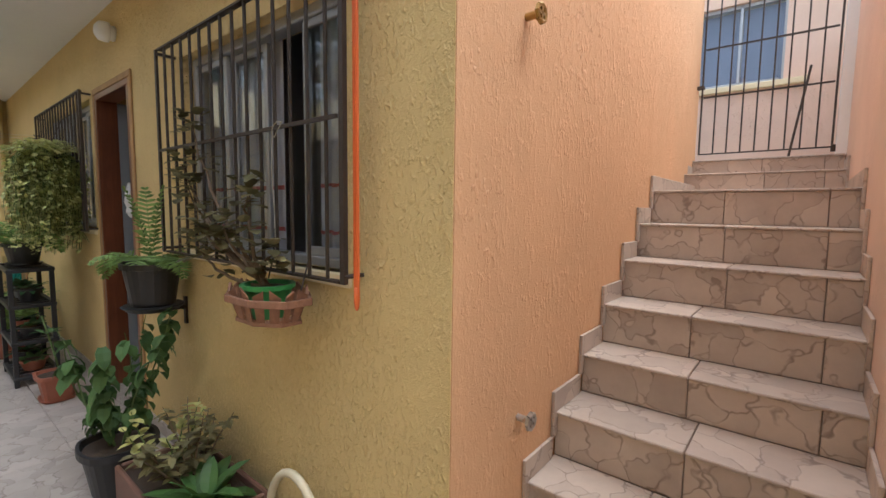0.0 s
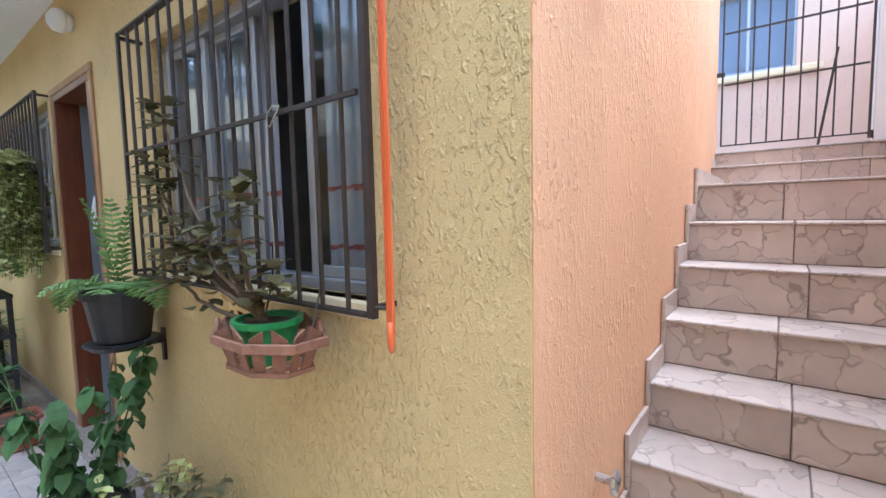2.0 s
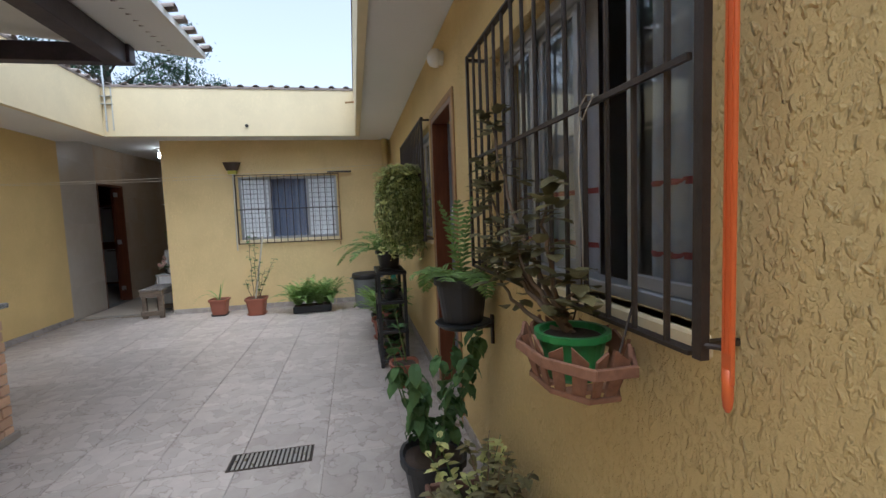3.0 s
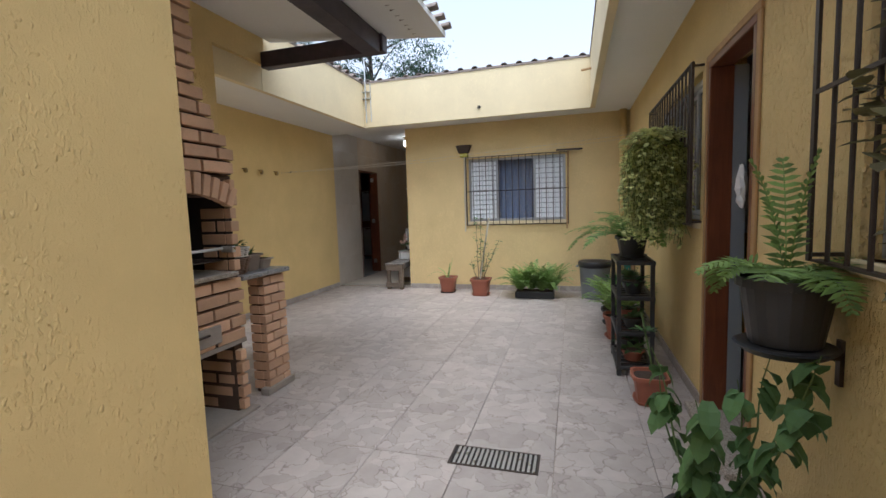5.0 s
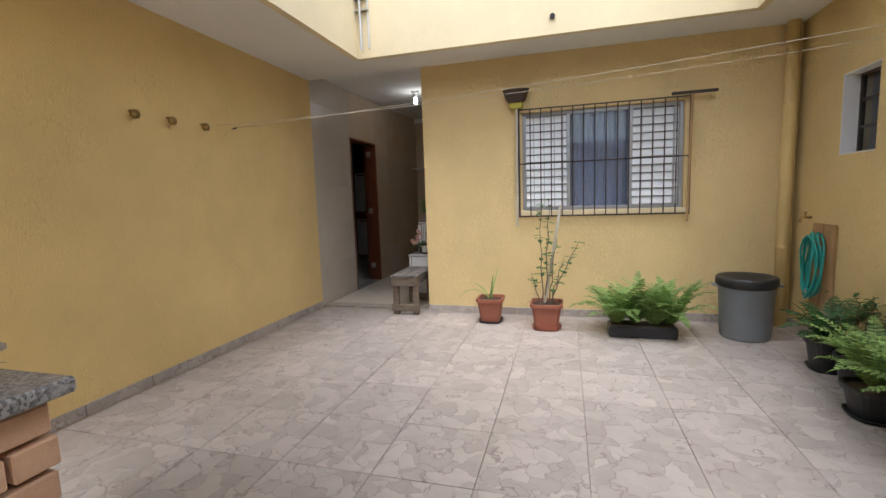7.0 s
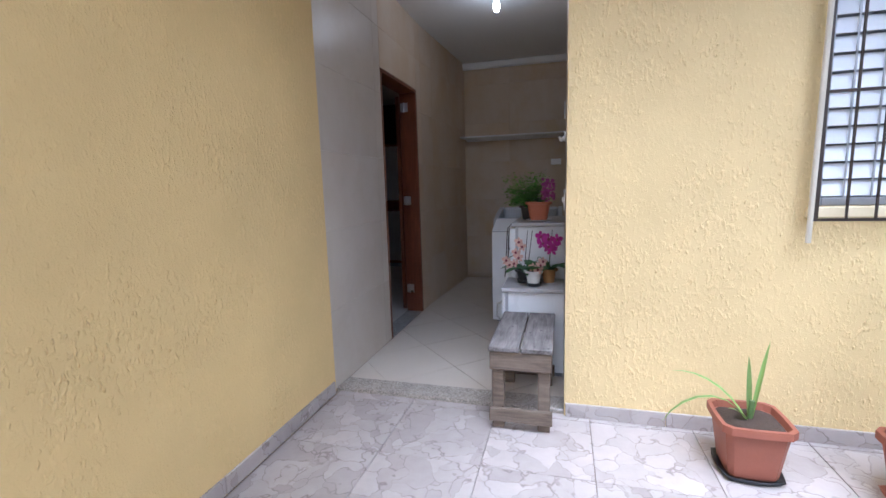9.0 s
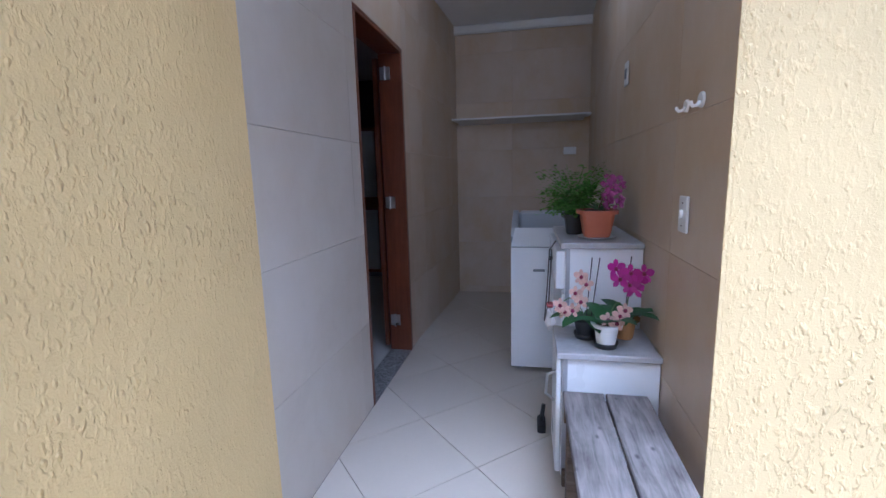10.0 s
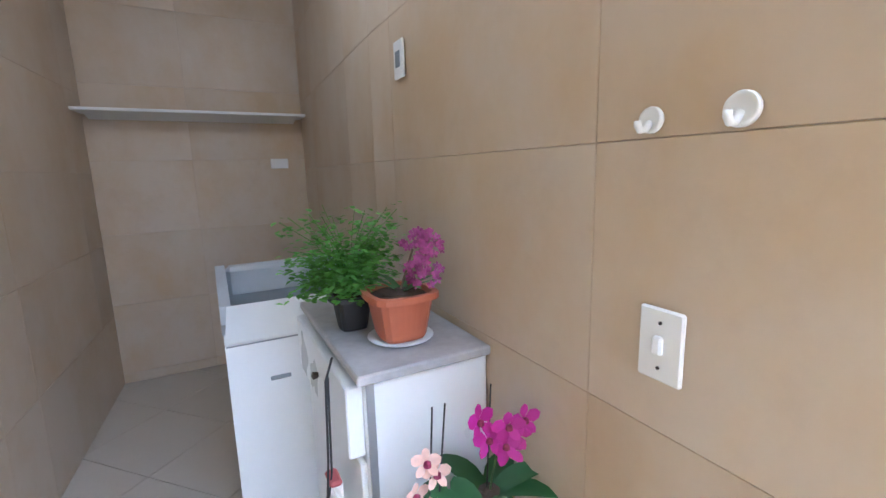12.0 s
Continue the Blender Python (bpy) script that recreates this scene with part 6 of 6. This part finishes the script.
part("badge", Geo().box(0.135, -0.004, 0.662, 0.205, 0.001, 0.678, 0.002), GREY_PLASTIC, wash)
for a in (0.05, WM - 0.05):
    for b in (0.06, D - 0.06):
        part("foot", Geo().lathe([(0.022, 0), (0.018, 0.04)], 10, (a, b, 0)), GREY_PLASTIC, wash)


LIP = surf("dark_magenta_lip", (0.20, 0.015, 0.06), 0.5, 0.2)


def orchid_flower(g, at, size, seed):
    rnd = random.Random(seed)
    face = Vector((rnd.uniform(-0.5, 0.3), -1.0, rnd.uniform(-0.1, 0.4))).normalized()
    side = face.cross(Vector((0, 0, 1))).normalized()
    up = side.cross(face)
    for k in range(5):
        a = 2 * math.pi * k / 5 + math.pi / 2 + rnd.uniform(-0.1, 0.1)
        d = side * math.cos(a) + up * math.sin(a) + face * 0.22
        w = (side * -math.sin(a) + up * math.cos(a)) * size * (0.42 if k in (1, 4) else 0.28)
        c = Vector(at)
        g.add([c, c + d * size * 0.5 - w, c + d * size * 0.85 - w * 0.8, c + d * size * 1.05, c + d * size * 0.85 + w * 0.8, c + d * size * 0.5 + w], [(0, 1, 2, 3, 4, 5)])


def orchid(x, y, z, r, h, pot_mat, petal, flowers, label, stakes=0, seed=1, saucer=BLACK_PLASTIC):
    o, zz = potted("orchid", x, y, z, r, h, pot_mat, label, "orchid", saucer=saucer)
    rnd = random.Random(seed)
    for k in range(6):
        a = 2.399 * k + seed
        part("leaf", Geo().leaf((0.01 * math.cos(a), 0.01 * math.sin(a), zz), (math.cos(a), math.sin(a), rnd.uniform(0.5, 1.2)), 0.155, 0.064, 1.0, 6, 0.25), FERN_DARK, o, "", True)
    for k in range(stakes):
        part("stake", Geo().tube([(0.02 * k, 0.01, zz), (0.02 + 0.03 * k, 0.02, zz + 0.26)], 0.0022, 5), BLACK_PLASTIC, o)
    for spike in flowers:
        end = spike[-1]
        pts = [Vector((0, 0, zz)).lerp(Vector(end), u) + Vector((0, 0, 0.06 * math.sin(math.pi * u))) for u in (i / 6 for i in range(7))]
        part("flower_stem", Geo().tube(pts, 0.0022, 5), STEM_GREEN, o)
        for i, f in enumerate(spike):
            g = Geo()
            orchid_flower(g, f, 0.030 if petal is not PETAL_PINK else 0.038, seed * 31 + i * 7 + len(spike))
            fl = part("flower", g, petal, o)
            c0 = Vector(f) + Vector((0, -0.007, 0))
            part("lip", Geo().lathe([(0.001, -0.009), (0.008, -0.004), (0.007, 0.004), (0.001, 0.008)], 7, tuple(c0)), LIP, fl, "dark spotted lip")
    return o


rn = random.Random(3)
orchid(-2.725, 8.235, 0.576, 0.048, 0.088, WHITE_PLASTIC, PETAL_PALE, [[(0.0, -0.03, 0.12), (0.045, -0.02, 0.135), (0.03, -0.04, 0.11), (0.06, -0.03, 0.16)]], "white pot orchid with pale peach flowers", 0, 2)
orchid(-2.79, 8.33, 0.576, 0.05, 0.075, BLACK_PLASTIC, PETAL_PALE, [[(-0.06, -0.05, 0.13), (-0.09, -0.04, 0.12), (-0.03, -0.06, 0.17), (-0.05, -0.04, 0.20), (-0.01, -0.05, 0.24), (-0.03, -0.05, 0.27), (-0.11, -0.05, 0.15)]], "black pot orchid with striped pale flowers and stakes", 2, 4)
orchid(-2.635, 8.345, 0.576, 0.046, 0.09, wood("slat_pot_wood", (0.52, 0.27, 0.09), (0.32, 0.15, 0.05), (12, 12, 1), 0.6, 0.3), PETAL_PINK, [[(0.0, -0.06, 0.24), (0.035, -0.05, 0.25), (-0.035, -0.05, 0.26), (0.05, -0.06, 0.285), (0.0, -0.07, 0.29), (-0.05, -0.04, 0.30), (0.02, -0.05, 0.22)]], "wooden pot orchid with a cluster of magenta flowers", 1, 6, None)

plate = thing("saucer_plate", -2.715, 8.645, 0.951, "white plate under the terracotta pot", "plate")
part("plate", Geo().lathe([(0.05, 0), (0.085, 0.008), (0.088, 0.011), (0.05, 0.004), (0.001, 0.004)], 28), WHITE_METAL, plate, "", True)
t, z = potted("flower_pot", -2.715, 8.645, 0.960, 0.082, 0.125, BRIGHT_TERRA, "orange terracotta pot with mauve orchid sprays", square=0.6)
for k in range(7):
    a = 2.399 * k
    part("leaf", Geo().leaf((0.01, 0, z), (math.cos(a), math.sin(a), 1.0), 0.12, 0.02, 0.8, 4), LEAF, t)
g = Geo()
rn = random.Random(8)
for k in range(70):
    orchid_flower(g, (0.055 + rn.uniform(-0.035, 0.05), -0.02 + rn.uniform(-0.045, 0.045), z + 0.085 + rn.uniform(-0.065, 0.085)), 0.012, k)
part("flower_spray", g, PETAL_MAUVE, t)
part("flower_stem", Geo().tube([(0, 0, z), (0.04, -0.01, z + 0.12)], 0.003, 5), STEM, t)
t, z = potted("fern_pot", -2.80, 8.80, 0.951, 0.055, 0.10, BLACK_PLASTIC, "black pot of bright maidenhair fern on the cabinet", square=0.5)
mg = Geo()
rn = random.Random(12)
for k in range(80):
    a = rn.uniform(0, 6.28)
    base = Vector((0, 0, z))
    end = Vector((0.16 * math.cos(a) * rn.uniform(0.3, 1.1) - 0.01, 0.15 * math.sin(a) * rn.uniform(0.3, 1.1), z + rn.uniform(0.02, 0.26)))
    mid = base.lerp(end, 0.5) + Vector((0, 0, 0.05))
    mg.tube([base, mid, end], 0.0012, 3)
    for j in range(26):
        u = rn.uniform(0.35, 1.0)
        q = base.lerp(end, u) + Vector((rn.uniform(-.035, .035), rn.uniform(-.035, .035), rn.uniform(-.03, .025) + 0.05 * (1 - u)))
        b = rn.uniform(0, 6.28)
        mg.leaf(q, (math.cos(b), math.sin(b), rn.uniform(-0.5, 0.5)), 0.020, 0.018, 0.2, 2)
part("foliage", mg, surf("bright_fern_green", (0.17, 0.38, 0.07), 0.6, 0.15, 6, 60, 0, island=0.35, translucent=0.35), t)

# wall fittings in the corridor
sw = thing("light_switch", CR - 0.004, 8.005, 1.118, "white square light switch with a rocker", "switch")
part("plate", Geo().box(-0.009, -0.037, -0.058, 0.0, 0.037, 0.058, 0.003), WHITE_PLASTIC, sw)
part("rocker", Geo().box(-0.018, -0.008, -0.014, -0.008, 0.008, 0.016, 0.003), WHITE_PLASTIC, sw)
for zz in (-0.036, 0.036):
    part("screw", Geo().lathe([(0.003, 0), (0.003, 0.0015)], 8).moved(pose(-0.009, 0, zz, 0, -90, 0)), IRON, sw)
for y, zz, r in ((8.045, 1.455, 0.0195), (7.918, 1.455, 0.0225)):
    h = thing("wall_hook", CR - 0.004, y, zz, "white round stick-on plastic wall hook", "wall hook", group="wall hooks")
    part("disc", Geo().lathe([(r, 0), (r, 0.004), (r * 0.92, 0.008), (r * 0.7, 0.006), (0.001, 0.005)], 24).moved(pose(0, 0, 0, 0, -90, 0)), WHITE_PLASTIC, h, "", True)
    part("hook", Geo().tube([(-0.006, 0, -0.004), (-0.016, 0, -r * 0.7), (-0.026, 0, -r * 0.75), (-0.032, 0, -r * 0.4), (-0.032, 0, -r * 0.1)], 0.0055, 8), WHITE_PLASTIC, h, "", True)
out = thing("wall_outlet", CR - 0.004, 8.985, 1.745, "white wall outlet plate high on the tiles", "outlet")
part("plate", Geo().box(-0.009, -0.037, -0.058, 0, 0.037, 0.058, 0.003), WHITE_PLASTIC, out)
part("socket", Geo().box(-0.012, -0.018, -0.025, -0.008, 0.018, 0.025, 0.003), GREY_PLASTIC, out)
out2 = thing("wall_outlet", -2.64, 11.098, 1.47, "white outlet box on the corridor's end wall", "outlet")
part("plate", Geo().box(-0.06, -0.012, -0.035, 0.06, 0, 0.035, 0.003), WHITE_PLASTIC, out2)
ws = thing("wall_shelf", -3.78, 10.88, 1.785, "long thin white shelf on the end wall", "shelf")
part("board", Geo().box(0.0, 0.0, 0.0, 1.31, 0.215, 0.018, 0.003), WHITE_PLASTIC, ws)
part("batten", Geo().add([(0.05, 0.03, 0), (1.26, 0.03, 0), (1.26, 0.215, 0), (0.05, 0.215, 0), (0.05, 0.215, -0.03), (1.26, 0.215, -0.03)], [(0, 1, 2, 3), (0, 4, 5, 1), (2, 5, 4, 3), (0, 3, 4), (1, 5, 2)]), WHITE_PLASTIC, ws)
bulb = thing("ceiling_lamp", -3.06, 9.08, 2.70, "bare lit bulb in a white ceiling socket", "ceiling lamp")
part("rose", Geo().lathe([(0.001, -0.035), (0.04, -0.035), (0.055, -0.015), (0.06, 0.0)], 20), WHITE_PLASTIC, bulb, "", True)
part("socket", Geo().lathe([(0.001, -0.08), (0.022, -0.08), (0.025, -0.034)], 16), WHITE_PLASTIC, bulb, "", True)
part("bulb", Geo().lathe([(0.001, -0.175), (0.018, -0.168), (0.025, -0.14), (0.022, -0.10), (0.018, -0.081)], 16), BULB, bulb, "lit white bulb", True)
door2 = tagged(thing("door_2", L, 8.63, 0.0, "bathroom doorway with a dark red-brown wooden lining", "door"), kind="structure")
part("jamb", Geo().box(-0.155, 0.80, 0.0, 0.002, 0.838, 2.06, 0.004), DOOR_WOOD, door2)
part("jamb", Geo().box(-0.155, 0.002, 0.0, 0.002, 0.030, 2.06, 0.004), DOOR_WOOD, door2)
part("head", Geo().box(-0.155, 0.002, 2.06, 0.002, 0.838, 2.088, 0.004), DOOR_WOOD, door2)
for zz in (0.24, 1.085, 1.935):
    part("hinge", Geo().box(-0.145, 0.794, zz - 0.04, -0.075, 0.801, zz + 0.04, 0.002).tube([(-0.11, 0.792, zz - 0.045), (-0.11, 0.792, zz + 0.045)], 0.006, 8), STEEL, door2, "bright steel hinge")
part("door_sill", Geo().box(-0.155, 0.03, 0.0, -0.006, 0.80, 0.016, 0.003), GRANITE, door2, "dark granite sill")
leaf2 = part("door_leaf", Geo().box(-0.80, 0.0, 0.02, 0.0, 0.035, 2.05, 0.004), DOOR_WOOD, door2)
leaf2.matrix_local = pose(-0.215, 0.85, 0, 0, 0, -90)

bath = thing("bath_cabinet", -5.42, 11.75, 0.0, "dim white bathroom cabinet with two stacked doors", "cabinet")
part("body", Geo().box(0, 0.02, 0.06, 0.56, 0.44, 1.86, 0.004), DOOR_WOOD, bath, "dark carcass")
for a, b in ((0.10, 0.86), (1.02, 1.82)):
    dd = part("door", Geo().box(0.03, 0.0, a, 0.53, 0.019, b, 0.004), WHITE_METAL, bath)
    # black bar on the door face draws the shade of a recessed slot
    part("grip", Geo().box(0.10, -0.006, b - 0.05, 0.30, 0.0, b - 0.03, 0.002), SOOT_AND_SHADE, dd, "grip slot with its shade painted black")
part("plinth", Geo().box(0.02, 0.04, 0.0, 0.54, 0.43, 0.06), GREY_PLASTIC, bath)

# ---------------------------------------------------------------- trees beyond the roofs
def tree(x, y, h, crown, seed):
    rnd = random.Random(seed)
    t = thing("tree", x, y, -0.1, "tall dark eucalyptus tree with an open ragged crown", "tree", group="trees beyond the roofs")
    tr, lv = Geo(), Geo()
    tr.tube([(0, 0, 0), (0.1, 0.1, h * 0.4), (-0.1, 0.2, h * 0.75), (0, 0.1, h * 0.95)], [0.28, 0.2, 0.12, 0.03], 10)
    for i in range(34):
        u = rnd.uniform(0.42, 0.95)
        a = rnd.uniform(0, 6.28)
        reach = crown * (1.15 - abs(u - 0.6) * 1.3) * rnd.uniform(0.5, 1.0)
        p0 = Vector((0, 0.15, h * u))
        p1 = p0 + Vector((math.cos(a) * reach, math.sin(a) * reach, reach * rnd.uniform(0.2, 0.7)))
        mid = p0.lerp(p1, 0.5) + Vector((0, 0, 0.2))
        tr.tube([p0, mid, p1], [0.06, 0.04, 0.012], 5)
        for c in range(4):
            q = mid.lerp(p1, rnd.uniform(0.1, 1.1)) + Vector((rnd.gauss(0, 0.3), rnd.gauss(0, 0.3), rnd.gauss(0, 0.25)))
            rad = rnd.uniform(0.35, 0.75)
            for k in range(95):
                o = Vector((rnd.gauss(0, 1), rnd.gauss(0, 1), rnd.gauss(0, 0.7))) * rad * 0.55
                b = rnd.uniform(0, 6.28)
                lv.leaf(q + o, (math.cos(b), math.sin(b), rnd.uniform(-1.0, 0.4)), rnd.uniform(0.13, 0.24), 0.07, 0.3, 2)
    part("trunk", tr, BARK, t, "", True)
    part("crown", lv, TREE_LEAF, t)


tree(-15.0, 23.0, 13.0, 3.6, 1)
tree(-11.3, 25.5, 13.5, 3.8, 2)
tree(-8.6, 28.0, 10.0, 3.0, 3)
tree(-18.0, 20.0, 11.5, 3.2, 4)


# ---------------------------------------------------------------- tiles of floors and walls
TILES = {}


def tile_mesh(sx, sy, sz, material, name="tile"):
    key = (round(sx, 3), round(sy, 3), round(sz, 3), material.name)
    if key not in TILES:
        TILES[key] = Geo().box(0, 0, 0, *key[:3], 0.0014).mesh(name)
        TILES[key].materials.append(material)
    return TILES[key]


X0, Y0, PX, PY = -0.02, 3.92, 0.478, 0.470
for i in range(-9, 3):
    for k in range(-13, 9):
        xa, xb = X0 + PX * (i - 1), X0 + PX * i
        ya, yb = Y0 + PY * k, Y0 + PY * (k + 1)
        xa, xb, ya, yb = max(xa, L), min(xb, W), max(ya, -2.0), min(yb, B + 0.02)
        if xb - xa < 0.03 or yb - ya < 0.03 or (xb < -1.45 and yb < 2.3) or (xb < -2.95 and yb < 4.0):
            continue
        o = put("floor_tile", tile_mesh(xb - xa - 0.003, yb - ya - 0.003, 0.010, FLOOR_TILE), None, floor)
        o.location = (xa + 0.002, ya + 0.002, -0.010 + random.uniform(-0.0006, 0.0006))

S = 0.475
for i in range(-6, 7):
    for k in range(-6, 7):
        c = Vector((-3.563, 8.545)) + Matrix.Rotation(radians(43), 2) @ Vector((i * S, k * S))
        m = c + Matrix.Rotation(radians(43), 2) @ Vector((S / 2, S / 2))
        if not (-4.2 < m.x < -2.2 and 7.6 < m.y < 11.4):
            continue
        poly = [c + Matrix.Rotation(radians(43), 2) @ Vector(p) for p in ((0.002, 0.002), (S - 0.002, 0.002), (S - 0.002, S - 0.002), (0.002, S - 0.002))]
        for axis, lim, sign in ((1, B + 0.172, 1), (1, 11.1, -1), (0, L, 1), (0, -2.46, -1)):
            cut = []
            for a, b in zip(poly, poly[1:] + poly[:1]):
                ina, inb = sign * (a[axis] - lim) >= 0, sign * (b[axis] - lim) >= 0
                if ina:
                    cut.append(a)
                if ina != inb:
                    cut.append(a.lerp(b, (lim - a[axis]) / (b[axis] - a[axis])))
            poly = cut
            if len(poly) < 3:
                break
        if len(poly) >= 3:
            put("floor_tile", Geo().prism([tuple(p) for p in poly], 0.004, 0.014), PALE_FLOOR, corridor_floor)


def tile_wall(parent, p0, p1, material, zs, first, pitch, side, holes=()):
    """Wall tiles in rows along p0 to p1, standing proud on the given side."""
    d = Vector(p1) - Vector(p0)
    n = d.length
    a = math.degrees(math.atan2(d.y, d.x))
    for r, (z0, z1) in enumerate(zip(zs, zs[1:])):
        u = first - 2 * pitch
        while u < n:
            lo, hi = max(0, u), min(n, u + pitch)
            u += pitch
            if hi - lo < 0.02:
                continue
            spans = [(lo, hi, z0, z1)]
            for h0, h1, hz in holes:
                out_spans = []
                for s0, s1, q0, q1 in spans:
                    if s1 <= h0 or s0 >= h1 or q0 >= hz:
                        out_spans.append((s0, s1, q0, q1))
                        continue
                    if s0 < h0:
                        out_spans.append((s0, h0, q0, q1))
                    if s1 > h1:
                        out_spans.append((h1, s1, q0, q1))
                    if q1 > hz:
                        out_spans.append((max(s0, h0), min(s1, h1), hz, q1))
                spans = out_spans
            for s0, s1, q0, q1 in spans:
                if s1 - s0 > 0.02 and q1 - q0 > 0.02:
                    o = put("wall_tile", tile_mesh(s1 - s0 - 0.0013, 0.010, q1 - q0 - 0.0013, material), None, parent)
                    o.matrix_local = pose(p0[0], p0[1], 0, 0, 0, a) @ pose(s0 + 0.0015, 0 if side > 0 else -0.010, q0 + 0.0015)


ZS = [0.014, 0.495, 0.967, 1.428, 1.90, 2.37, 2.70]
left_wall, right_wall, end_wall = bpy.data.objects["wall_corridor_left"], bpy.data.objects["wall_corridor_right"], bpy.data.objects["wall_corridor_end"]
tile_wall(left_wall, (L - 0.011, B), (L - 0.011, 8.63), GREY_TILE, ZS, 0.80, 0.93, -1)
tile_wall(left_wall, (L - 0.011, 8.63), (L - 0.011, 9.60), BEIGE_TILE, ZS, 0.84, 0.93, -1, [(0.0, 0.84, 2.09)])
tile_wall(left_wall, (L - 0.011, 9.60), (-3.772, 11.10), BEIGE_TILE, ZS, 0.3, 0.93, -1)
tile_wall(right_wall, (CR + 0.011, B + 0.006), (CR + 0.011, 9.30), BEIGE_TILE, ZS, 0.43, 0.93, 1)
tile_wall(right_wall, (CR + 0.011, 9.30), (-2.448, 11.10), BEIGE_TILE, ZS, 0.4, 0.93, 1)
tile_wall(end_wall, (-3.80, 11.111), (-2.44, 11.111), BEIGE_TILE, [0.014, 0.08, 0.56, 1.03, 1.50, 1.97, 2.44, 2.70], 0.6, 0.93, -1)
